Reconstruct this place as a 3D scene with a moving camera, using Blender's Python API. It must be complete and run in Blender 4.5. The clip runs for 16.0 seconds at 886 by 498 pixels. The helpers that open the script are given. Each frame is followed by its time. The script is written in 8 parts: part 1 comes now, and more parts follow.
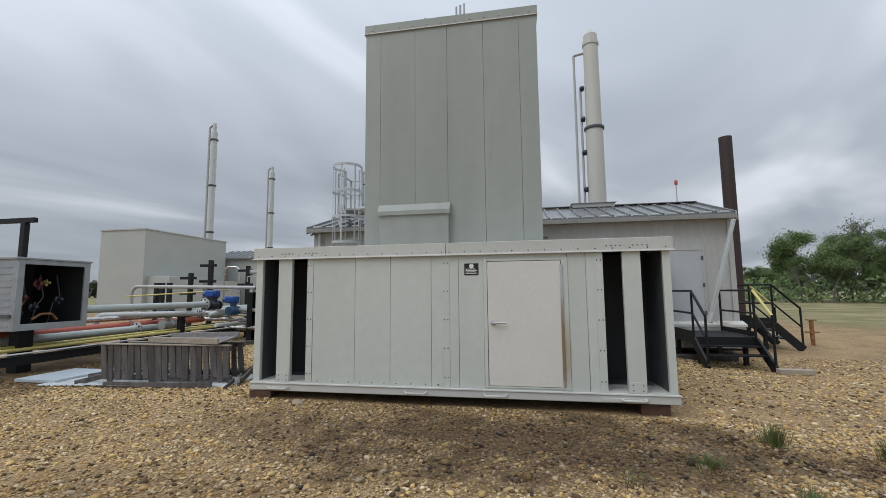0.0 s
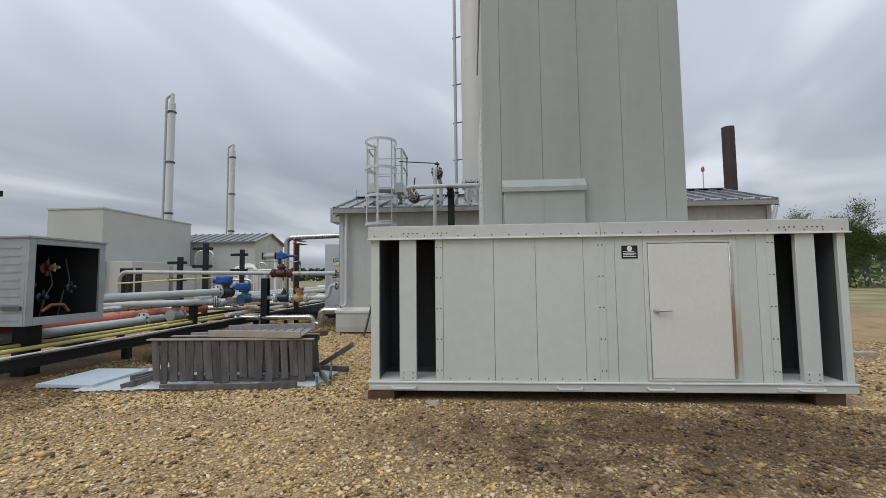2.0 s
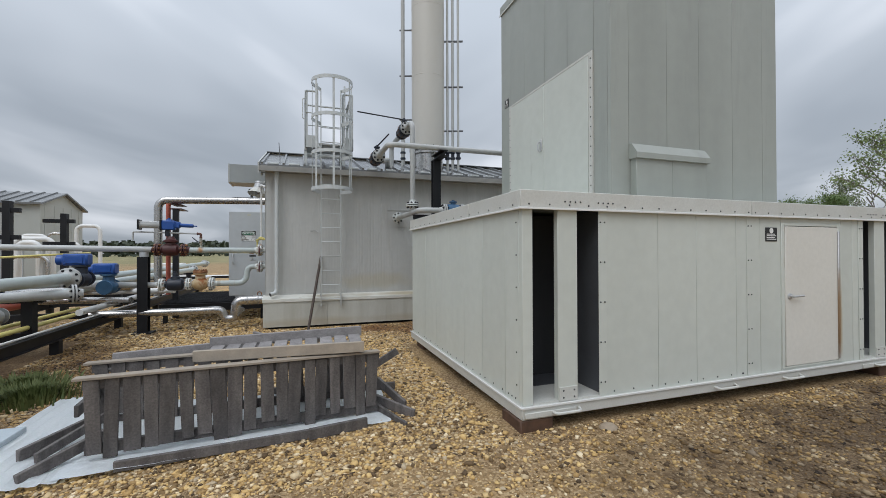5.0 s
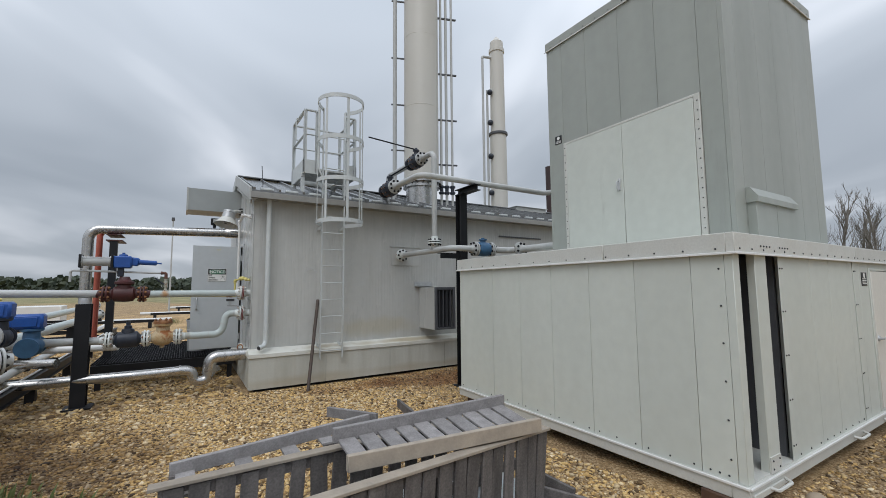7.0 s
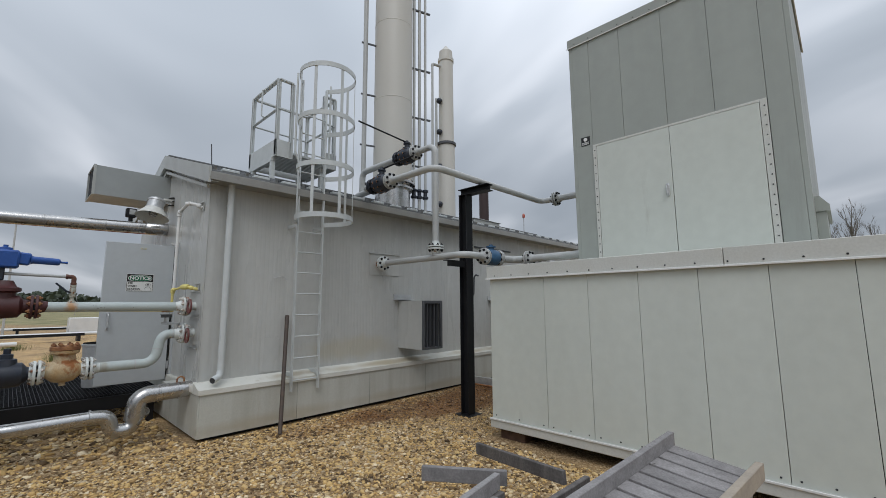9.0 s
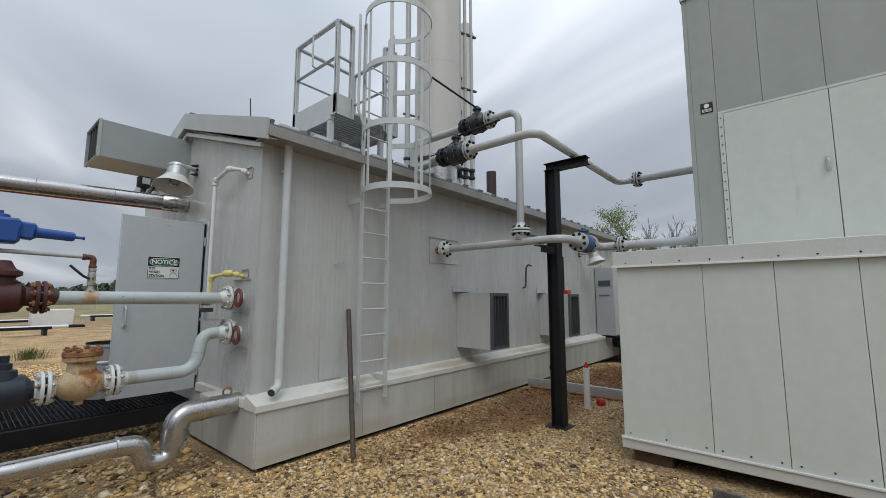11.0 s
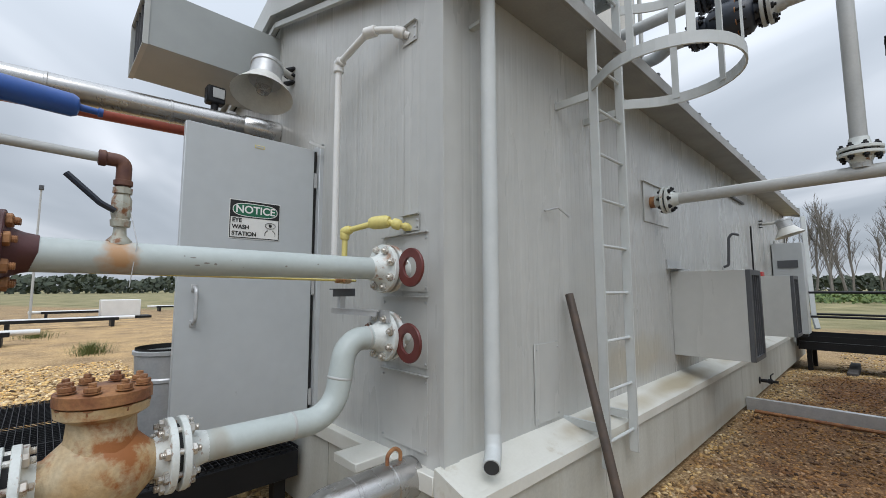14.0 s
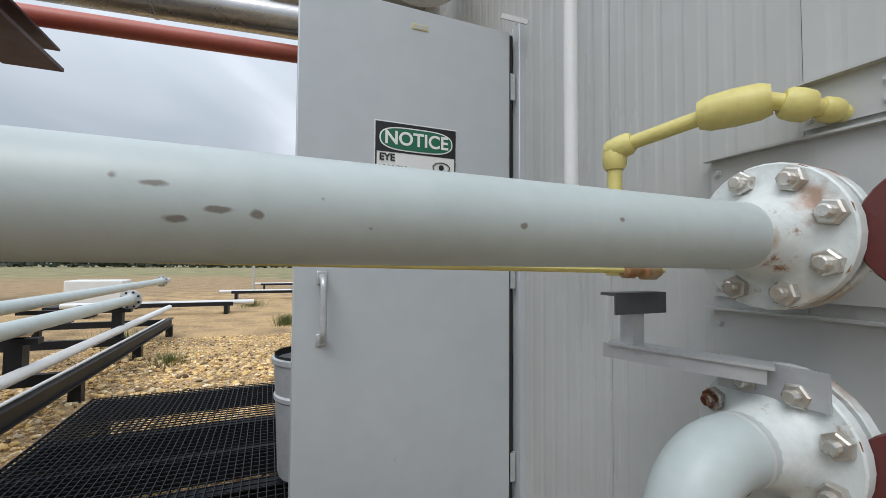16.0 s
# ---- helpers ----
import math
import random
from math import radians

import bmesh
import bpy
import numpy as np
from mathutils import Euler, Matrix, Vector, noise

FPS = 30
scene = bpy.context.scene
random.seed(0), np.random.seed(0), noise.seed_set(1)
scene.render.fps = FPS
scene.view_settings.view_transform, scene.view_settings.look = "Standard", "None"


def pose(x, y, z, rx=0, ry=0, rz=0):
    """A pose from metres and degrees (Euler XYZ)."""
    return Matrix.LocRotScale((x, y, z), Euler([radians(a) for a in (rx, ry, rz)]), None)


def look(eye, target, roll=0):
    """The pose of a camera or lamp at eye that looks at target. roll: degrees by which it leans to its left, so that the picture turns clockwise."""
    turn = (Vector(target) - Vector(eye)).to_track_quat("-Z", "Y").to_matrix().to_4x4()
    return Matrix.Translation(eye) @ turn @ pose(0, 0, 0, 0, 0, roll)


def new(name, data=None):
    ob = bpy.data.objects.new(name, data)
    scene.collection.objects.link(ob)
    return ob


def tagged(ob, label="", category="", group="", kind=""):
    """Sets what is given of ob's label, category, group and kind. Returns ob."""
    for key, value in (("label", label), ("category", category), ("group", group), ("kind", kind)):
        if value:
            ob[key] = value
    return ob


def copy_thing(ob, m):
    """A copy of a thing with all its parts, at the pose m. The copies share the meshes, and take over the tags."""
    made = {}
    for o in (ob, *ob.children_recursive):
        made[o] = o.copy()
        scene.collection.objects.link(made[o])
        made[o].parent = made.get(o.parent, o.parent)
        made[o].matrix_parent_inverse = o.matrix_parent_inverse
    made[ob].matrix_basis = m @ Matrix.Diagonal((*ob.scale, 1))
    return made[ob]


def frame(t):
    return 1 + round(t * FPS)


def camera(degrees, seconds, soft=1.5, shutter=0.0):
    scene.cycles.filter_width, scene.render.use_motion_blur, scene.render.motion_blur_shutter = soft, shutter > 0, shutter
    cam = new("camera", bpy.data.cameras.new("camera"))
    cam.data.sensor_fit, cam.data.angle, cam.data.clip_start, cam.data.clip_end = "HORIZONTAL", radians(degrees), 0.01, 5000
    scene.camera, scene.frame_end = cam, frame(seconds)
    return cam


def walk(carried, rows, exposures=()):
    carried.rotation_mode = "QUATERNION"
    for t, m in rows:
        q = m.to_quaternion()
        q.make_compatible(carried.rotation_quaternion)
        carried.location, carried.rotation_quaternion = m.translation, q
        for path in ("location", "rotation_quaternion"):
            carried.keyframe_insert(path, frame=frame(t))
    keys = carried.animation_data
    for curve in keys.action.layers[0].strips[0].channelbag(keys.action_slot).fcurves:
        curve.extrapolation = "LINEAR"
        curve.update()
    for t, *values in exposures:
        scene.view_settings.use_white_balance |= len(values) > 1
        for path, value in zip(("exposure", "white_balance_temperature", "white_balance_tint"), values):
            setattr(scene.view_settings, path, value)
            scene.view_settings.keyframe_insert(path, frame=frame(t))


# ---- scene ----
cam = camera(93.5, 16.0, soft=0.7)
PATH = [
    (0, (0.069, 0.016, 1.498), (-0.284, 1.974, 1.7), -0.5),
    (0.5, (-0.574, -0.015, 1.49), (-0.865, 1.954, 1.684), -0.5),
    (1, (-1.117, 0.042, 1.459), (-1.351, 2.02, 1.638), -0.5),
    (1.5, (-1.777, 0.201, 1.49), (-1.961, 2.187, 1.649), -0.6),
    (2, (-2.345, 0.365, 1.511), (-2.481, 2.356, 1.644), -0.6),
    (2.5, (-2.834, 0.636, 1.529), (-2.916, 2.632, 1.624), -0.7),
    (3, (-3.371, 0.817, 1.572), (-3.369, 2.816, 1.628), -0.8),
    (3.2, (-3.566, 0.887, 1.596), (-3.518, 2.886, 1.637), -0.9),
    (5.3, (-5.595, 2.44, 1.598), (-4.863, 4.301, 1.62), -0.3),
    (5.5, (-5.768, 2.575, 1.604), (-4.99, 4.418, 1.641), -0.5),
    (6, (-6.208, 3.015, 1.579), (-5.334, 4.812, 1.648), -0.5),
    (6.5, (-6.68, 3.427, 1.68), (-5.718, 5.176, 1.798), -0.5),
    (7, (-7.025, 3.829, 1.734), (-5.971, 5.52, 1.913), -0.5),
    (7.5, (-7.293, 4.361, 1.721), (-6.131, 5.973, 1.946), -0.6),
    (8, (-7.54, 4.827, 1.686), (-6.268, 6.351, 1.936), -0.5),
    (8.2, (-7.602, 4.993, 1.673), (-6.292, 6.483, 1.927), -0.5),
    (10.3, (-7.926, 6.879, 1.636), (-6.414, 8.163, 1.89), -0.1),
    (10.5, (-7.952, 7.051, 1.622), (-6.44, 8.337, 1.867), -0.1),
    (11, (-8.018, 7.5, 1.656), (-6.505, 8.788, 1.886), -0.0),
    (11.5, (-7.948, 8.025, 1.594), (-6.432, 9.311, 1.819), -0.0),
    (12, (-7.952, 8.505, 1.564), (-6.428, 9.78, 1.79), 0.0),
    (12.5, (-7.902, 8.904, 1.559), (-6.379, 10.182, 1.781), 0.0),
    (13, (-7.723, 9.375, 1.533), (-6.216, 10.671, 1.755), -0.0),
    (13.5, (-7.635, 9.822, 1.548), (-6.173, 11.171, 1.754), 0.0),
    (14, (-7.443, 10.219, 1.543), (-6.066, 11.656, 1.734), -0.1),
    (14.3, (-7.252, 10.428, 1.566), (-5.969, 11.953, 1.73), -0.3),
    (14.5, (-7.196, 10.597, 1.567), (-5.95, 12.154, 1.722), -0.0),
    (15, (-7.068, 10.948, 1.577), (-5.971, 12.614, 1.717), 0.5),
    (15.5, (-6.979, 11.261, 1.61), (-6.051, 13.03, 1.709), 0.1),
    (16, (-6.96, 11.569, 1.595), (-6.19, 13.414, 1.675), 0.4),
]
walk(cam, [(t, look(eye, target, roll)) for t, eye, target, roll in PATH], exposures=[(0, -0.08, 6190, 11), (3, 0.02, 6190, 11), (5.5, 0.08, 6190, 11), (6.5, 0.12, 6190, 11), (8, -0.17, 6190, 11), (11, -0.05, 6190, 11), (12.5, 0.1, 6190, 11), (14.5, 0.33, 6190, 11), (16, 0.35, 6190, 11)])

# ---- world, sun ----
SUN_EL, SUN_AZ = 52.0, 224.0
world = bpy.data.worlds.new("overcast_sky")
scene.world = world
world.use_nodes = True
wt = world.node_tree
wt.nodes.clear()


def wnode(kind, **kw):
    n = wt.nodes.new(kind)
    for k, v in kw.items():
        n.inputs[int(k[1:])].default_value = v
    return n


def wmath(op, a, b=None):
    n = wt.nodes.new("ShaderNodeMath")
    n.operation = op
    for i, v in enumerate((a, b)):
        if v is None:
            continue
        if isinstance(v, (int, float)):
            n.inputs[i].default_value = v
        else:
            wt.links.new(v, n.inputs[i])
    return n.outputs[0]


w_co = wt.nodes.new("ShaderNodeTexCoord")
w_sep = wt.nodes.new("ShaderNodeSeparateXYZ")
wt.links.new(w_co.outputs["Generated"], w_sep.inputs[0])
w_up = wmath("MAXIMUM", w_sep.outputs[2], 0.0)
w_den = wmath("ADD", w_up, 0.16)
w_cmb = wt.nodes.new("ShaderNodeCombineXYZ")
wt.links.new(wmath("DIVIDE", w_sep.outputs[0], w_den), w_cmb.inputs[0])
wt.links.new(wmath("DIVIDE", w_sep.outputs[1], w_den), w_cmb.inputs[1])
w_n = wt.nodes.new("ShaderNodeTexNoise")
w_n.inputs["Scale"].default_value, w_n.inputs["Detail"].default_value = 0.95, 3.5
w_n.inputs["Roughness"].default_value, w_n.inputs["Distortion"].default_value = 0.5, 0.5
w_rot = wt.nodes.new("ShaderNodeMapping")
w_rot.inputs["Rotation"].default_value = (0, 0, radians(-66))
wt.links.new(w_cmb.outputs[0], w_rot.inputs["Vector"])
w_str = wt.nodes.new("ShaderNodeMapping")
w_str.inputs["Scale"].default_value = (0.55, 1.0, 1.0)
wt.links.new(w_rot.outputs[0], w_str.inputs["Vector"])
wt.links.new(w_str.outputs[0], w_n.inputs["Vector"])
w_ramp = wt.nodes.new("ShaderNodeValToRGB")
w_ramp.color_ramp.elements[0].position, w_ramp.color_ramp.elements[0].color = 0.34, (0.37, 0.405, 0.44, 1)
w_ramp.color_ramp.elements[1].position, w_ramp.color_ramp.elements[1].color = 0.70, (0.80, 0.82, 0.845, 1)
e = w_ramp.color_ramp.elements.new(0.5)
e.color = (0.475, 0.51, 0.545, 1)
wt.links.new(w_n.outputs["Fac"], w_ramp.inputs[0])
# overcast sky: the zenith is about three times as bright as the horizon
w_grad = wmath("ADD", wmath("MULTIPLY", wmath("POWER", w_up, 1.6), 1.9), 0.86)
w_cl = wt.nodes.new("ShaderNodeVectorMath")
w_cl.operation = "SCALE"
wt.links.new(w_ramp.outputs[0], w_cl.inputs[0])
wt.links.new(w_grad, w_cl.inputs["Scale"])
w_bg1 = wt.nodes.new("ShaderNodeBackground")
wt.links.new(w_cl.outputs[0], w_bg1.inputs[0])
w_bg1.inputs[1].default_value = 1.0
w_sky = wt.nodes.new("ShaderNodeTexSky")
w_sky.sky_type, w_sky.sun_disc = "NISHITA", False
w_sky.sun_elevation, w_sky.sun_rotation = radians(SUN_EL), radians(SUN_AZ)
w_bg2 = wt.nodes.new("ShaderNodeBackground")
wt.links.new(w_sky.outputs[0], w_bg2.inputs[0])
w_bg2.inputs[1].default_value = 0.05
w_mix = wt.nodes.new("ShaderNodeMixShader")
w_mix.inputs[0].default_value = 0.92
wt.links.new(w_bg2.outputs[0], w_mix.inputs[1])
wt.links.new(w_bg1.outputs[0], w_mix.inputs[2])
w_out = wt.nodes.new("ShaderNodeOutputWorld")
wt.links.new(w_mix.outputs[0], w_out.inputs[0])

sun_data = bpy.data.lights.new("sun", "SUN")
sun_data.energy, sun_data.angle, sun_data.color = 1.1, radians(35), (1.0, 0.97, 0.93)
sun = new("sun", sun_data)
sa = radians(SUN_AZ)
sun_dir = Vector((math.sin(sa) * math.cos(radians(SUN_EL)), math.cos(sa) * math.cos(radians(SUN_EL)), math.sin(radians(SUN_EL))))
sun.matrix_world = look(sun_dir * 60, (0, 0, 0))


# ---- materials ----
def mat(name, base, rough=0.5, metal=0.0, alt=None, scale=3.0, amount=0.5, stretch=1.0, bump=0.0, bscale=60.0,
        spots=None, spot_scale=8.0, spot_from=0.62, spot_to=0.72, rand=0.04, fine=0.05, spec=0.5):
    """A painted or raw surface: two scales of colour variation, optional stains with a shape of their own, fine relief."""
    m = bpy.data.materials.new(name)
    m.use_nodes = True
    t = m.node_tree
    p = t.nodes["Principled BSDF"]
    g = t.nodes.new("ShaderNodeNewGeometry")
    mp = t.nodes.new("ShaderNodeMapping")
    mp.inputs["Scale"].default_value = (1, 1, 1 / stretch)
    t.links.new(g.outputs["Position"], mp.inputs["Vector"])
    n1 = t.nodes.new("ShaderNodeTexNoise")
    n1.inputs["Scale"].default_value, n1.inputs["Detail"].default_value = scale, 6
    t.links.new(mp.outputs[0], n1.inputs["Vector"])
    alt = alt or tuple(c * 0.8 for c in base)
    mx = t.nodes.new("ShaderNodeMix")
    mx.data_type = "RGBA"
    mx.inputs["A"].default_value, mx.inputs["B"].default_value = (*base, 1), (*alt, 1)
    r1 = t.nodes.new("ShaderNodeMapRange")
    r1.inputs["From Min"].default_value, r1.inputs["From Max"].default_value = 0.35, 0.75
    r1.inputs["To Max"].default_value = amount
    t.links.new(n1.outputs["Fac"], r1.inputs["Value"])
    t.links.new(r1.outputs[0], mx.inputs["Factor"])
    col = mx.outputs["Result"]
    # fine grain
    n2 = t.nodes.new("ShaderNodeTexNoise")
    n2.inputs["Scale"].default_value, n2.inputs["Detail"].default_value = bscale, 4
    t.links.new(g.outputs["Position"], n2.inputs["Vector"])
    r2 = t.nodes.new("ShaderNodeMapRange")
    r2.inputs["From Min"].default_value, r2.inputs["From Max"].default_value = 0.3, 0.7
    r2.inputs["To Min"].default_value, r2.inputs["To Max"].default_value = 1 - fine, 1 + fine
    t.links.new(n2.outputs["Fac"], r2.inputs["Value"])
    oi = t.nodes.new("ShaderNodeObjectInfo")
    r3 = t.nodes.new("ShaderNodeMapRange")
    r3.inputs["To Min"].default_value, r3.inputs["To Max"].default_value = 1 - rand, 1 + rand
    t.links.new(oi.outputs["Random"], r3.inputs["Value"])
    mm = t.nodes.new("ShaderNodeMath")
    mm.operation = "MULTIPLY"
    t.links.new(r2.outputs[0], mm.inputs[0])
    t.links.new(r3.outputs[0], mm.inputs[1])
    sc = t.nodes.new("ShaderNodeVectorMath")
    sc.operation = "SCALE"
    t.links.new(col, sc.inputs[0])
    t.links.new(mm.outputs[0], sc.inputs["Scale"])
    col = sc.outputs[0]
    if spots:
        n3 = t.nodes.new("ShaderNodeTexNoise")
        n3.inputs["Scale"].default_value, n3.inputs["Detail"].default_value, n3.inputs["Roughness"].default_value = spot_scale, 8, 0.65
        t.links.new(mp.outputs[0], n3.inputs["Vector"])
        r4 = t.nodes.new("ShaderNodeMapRange")
        r4.inputs["From Min"].default_value, r4.inputs["From Max"].default_value = spot_from, spot_to
        t.links.new(n3.outputs["Fac"], r4.inputs["Value"])
        m2 = t.nodes.new("ShaderNodeMix")
        m2.data_type = "RGBA"
        t.links.new(r4.outputs[0], m2.inputs["Factor"])
        t.links.new(col, m2.inputs["A"])
        m2.inputs["B"].default_value = (*spots, 1)
        col = m2.outputs["Result"]
    t.links.new(col, p.inputs["Base Color"])
    p.inputs["Metallic"].default_value = metal
    p.inputs["Specular IOR Level"].default_value = spec
    r5 = t.nodes.new("ShaderNodeMapRange")
    r5.inputs["To Min"].default_value, r5.inputs["To Max"].default_value = rough - 0.08, rough + 0.1
    t.links.new(n1.outputs["Fac"], r5.inputs["Value"])
    t.links.new(r5.outputs[0], p.inputs["Roughness"])
    if bump:
        b = t.nodes.new("ShaderNodeBump")
        b.inputs["Strength"].default_value, b.inputs["Distance"].default_value = 1.0, bump
        t.links.new(n2.outputs["Fac"], b.inputs["Height"])
        t.links.new(b.outputs[0], p.inputs["Normal"])
    return m


M_PANEL = mat("panel_paint", (0.57, 0.595, 0.545), 0.42, alt=(0.495, 0.52, 0.475), scale=1.6, stretch=5, amount=0.6, bump=0.0004, bscale=9, rand=0.025, fine=0.03,
              spots=(0.36, 0.36, 0.32), spot_scale=2.2, spot_from=0.66, spot_to=0.85)
M_TOWER = mat("tower_paint", (0.335, 0.355, 0.325), 0.4, alt=(0.275, 0.295, 0.27), scale=2.5, stretch=9, amount=0.65, bump=0.0006, bscale=6, rand=0.02, fine=0.03,
              spots=(0.265, 0.275, 0.25), spot_scale=3.5, spot_from=0.6, spot_to=0.8)
M_DUCT = mat("duct_paint", (0.33, 0.35, 0.345), 0.38, alt=(0.27, 0.29, 0.285), scale=2.2, amount=0.6, fine=0.03, bump=0.0004, bscale=7)
M_TRIM = mat("trim_paint", (0.55, 0.555, 0.52), 0.45, alt=(0.50, 0.49, 0.44), scale=4, amount=0.6, spots=(0.30, 0.22, 0.14), spot_scale=9, spot_from=0.72, spot_to=0.8)
M_WHITE = mat("white_paint", (0.70, 0.68, 0.62), 0.4, alt=(0.62, 0.60, 0.54), scale=2, amount=0.5, fine=0.03, bump=0.0003, bscale=20)
M_SIDING = mat("siding_paint", (0.495, 0.50, 0.48), 0.27, alt=(0.42, 0.425, 0.405), scale=3.0, stretch=7, amount=0.7, rand=0.03, fine=0.03,
               spots=(0.34, 0.335, 0.315), spot_scale=3.0, spot_from=0.62, spot_to=0.82, bump=0.0003, bscale=8)
M_BASE = mat("plinth_paint", (0.50, 0.505, 0.46), 0.5, alt=(0.40, 0.395, 0.345), scale=7, stretch=9, amount=0.9, fine=0.05, spots=(0.33, 0.27, 0.17), spot_scale=2.2, spot_from=0.64, spot_to=0.8)
M_LEDGE = mat("ledge_paint", (0.68, 0.68, 0.63), 0.45, alt=(0.56, 0.55, 0.48), scale=3, amount=0.7, fine=0.02, spots=(0.34, 0.27, 0.16), spot_scale=2.0, spot_from=0.60, spot_to=0.74)
M_ROOF = mat("roof_metal", (0.20, 0.205, 0.205), 0.24, 0.2, alt=(0.13, 0.135, 0.14), scale=3, amount=0.6)
M_FASCIA = mat("fascia_paint", (0.43, 0.44, 0.42), 0.34, alt=(0.34, 0.35, 0.33), scale=3, amount=0.6, fine=0.03)
# Darker copy of the fascia paint: weathering, plus overhang shade in the base colour.
M_EAVE = mat("weathered_shaded_eave_paint", (0.30, 0.295, 0.275), 0.4, alt=(0.22, 0.215, 0.20), scale=4, amount=0.8, fine=0.04, spots=(0.12, 0.11, 0.10), spot_scale=3, spot_from=0.62, spot_to=0.78)
M_DOOR = mat("grey_door_paint", (0.46, 0.485, 0.495), 0.38, alt=(0.42, 0.445, 0.455), scale=1.8, amount=0.7, fine=0.025, bump=0.0003, bscale=12, spots=(0.28, 0.29, 0.29), spot_scale=5, spot_from=0.7, spot_to=0.78)
M_PIPE = mat("pale_pipe_paint", (0.455, 0.505, 0.49), 0.4, alt=(0.39, 0.435, 0.42), scale=6, amount=0.6, fine=0.03, bump=0.0004, bscale=40,
             spots=(0.25, 0.13, 0.06), spot_scale=11, spot_from=0.73, spot_to=0.77)
M_PIPEG = mat("grey_pipe_paint", (0.44, 0.45, 0.44), 0.42, alt=(0.36, 0.365, 0.355), scale=6, amount=0.6, fine=0.04, spots=(0.22, 0.13, 0.07), spot_scale=9, spot_from=0.74, spot_to=0.79)
M_VALVEG = mat("rust_streaked_valve_paint", (0.40, 0.42, 0.37), 0.5, alt=(0.34, 0.28, 0.19), scale=20, amount=0.8, spots=(0.21, 0.085, 0.03), spot_scale=26, spot_from=0.53, spot_to=0.64, bump=0.0006, bscale=90)
M_FLANGE = mat("flange_paint", (0.64, 0.675, 0.655), 0.38, alt=(0.56, 0.575, 0.545), scale=12, amount=0.6, spots=(0.26, 0.12, 0.05), spot_scale=17, spot_from=0.61, spot_to=0.69, bump=0.0006, bscale=90)
M_BOLT = mat("bolt_zinc", (0.60, 0.59, 0.55), 0.28, 0.6, alt=(0.40, 0.33, 0.25), scale=30, amount=0.8, spots=(0.17, 0.065, 0.03), spot_scale=14, spot_from=0.56, spot_to=0.64, rand=0.15)
M_RUST = mat("rusty_cast_iron", (0.47, 0.38, 0.24), 0.6, alt=(0.42, 0.25, 0.09), scale=9, amount=1.0, spots=(0.30, 0.11, 0.03), spot_scale=7, spot_from=0.50, spot_to=0.60, bump=0.002, bscale=70, fine=0.12)
M_RUSTRED = mat("rusted_steel", (0.19, 0.075, 0.032), 0.6, alt=(0.38, 0.19, 0.075), scale=14, amount=1.0, bump=0.0015, bscale=90, fine=0.2)
M_REDVALVE = mat("dark_red_paint", (0.075, 0.020, 0.019), 0.5, alt=(0.045, 0.015, 0.014), scale=9, amount=0.9, bump=0.0008, bscale=80)
M_REDRING = mat("red_oxide_paint", (0.125, 0.028, 0.023), 0.35, alt=(0.09, 0.022, 0.02), scale=14, amount=0.8, spots=(0.4, 0.2, 0.12), spot_scale=14, spot_from=0.74, spot_to=0.8, bump=0.0005, bscale=60)
M_REDRUST = mat("dark_red_rust", (0.085, 0.032, 0.026), 0.6, alt=(0.17, 0.08, 0.045), scale=22, amount=0.9, bump=0.001, bscale=90)
M_REDPIPE = mat("red_pipe_paint", (0.46, 0.11, 0.07), 0.45, alt=(0.36, 0.09, 0.06), scale=6, amount=0.7)
M_BLUE = mat("blue_enamel", (0.02, 0.085, 0.33), 0.38, alt=(0.015, 0.06, 0.24), scale=9, amount=0.8, bump=0.0006, bscale=50)
M_TEAL = mat("faded_blue_paint", (0.045, 0.12, 0.22), 0.5, alt=(0.03, 0.08, 0.16), scale=9, amount=0.8)
M_YELLOW = mat("yellow_pipe_paint", (0.68, 0.60, 0.20), 0.45, alt=(0.60, 0.50, 0.17), scale=14, amount=0.8, spots=(0.3, 0.26, 0.1), spot_scale=25, spot_from=0.7, spot_to=0.76, bump=0.0008, bscale=80)
M_BLACK = mat("black_steel_paint", (0.009, 0.010, 0.012), 0.5, alt=(0.016, 0.016, 0.018), scale=5, amount=0.8, spots=(0.07, 0.045, 0.03), spot_scale=6, spot_from=0.72, spot_to=0.8, spec=0.3)
M_DARKVALVE = mat("navy_valve_paint", (0.014, 0.020, 0.034), 0.42, alt=(0.03, 0.033, 0.042), scale=12, amount=0.8, bump=0.0006, bscale=60)
M_ALU = mat("aluminium_cladding", (0.54, 0.53, 0.515), 0.26, 0.92, alt=(0.40, 0.39, 0.37), scale=7, amount=0.8, bump=0.0015, bscale=14, fine=0.05)
M_GALV = mat("galvanised_steel", (0.52, 0.53, 0.53), 0.4, 0.45, alt=(0.42, 0.43, 0.44), scale=12, amount=0.8)
M_CAGE = mat("ladder_paint", (0.53, 0.555, 0.55), 0.42, alt=(0.45, 0.475, 0.47), scale=8, amount=0.6, fine=0.015)
M_CREAM = mat("stack_paint", (0.56, 0.545, 0.50), 0.45, alt=(0.48, 0.46, 0.41), scale=1.6, stretch=6, amount=0.8, spots=(0.42, 0.34, 0.24), spot_scale=2.2, spot_from=0.66, spot_to=0.82)
M_BROWN = mat("brown_flue_paint", (0.040, 0.022, 0.022), 0.6, alt=(0.03, 0.018, 0.018), scale=3, amount=0.8)
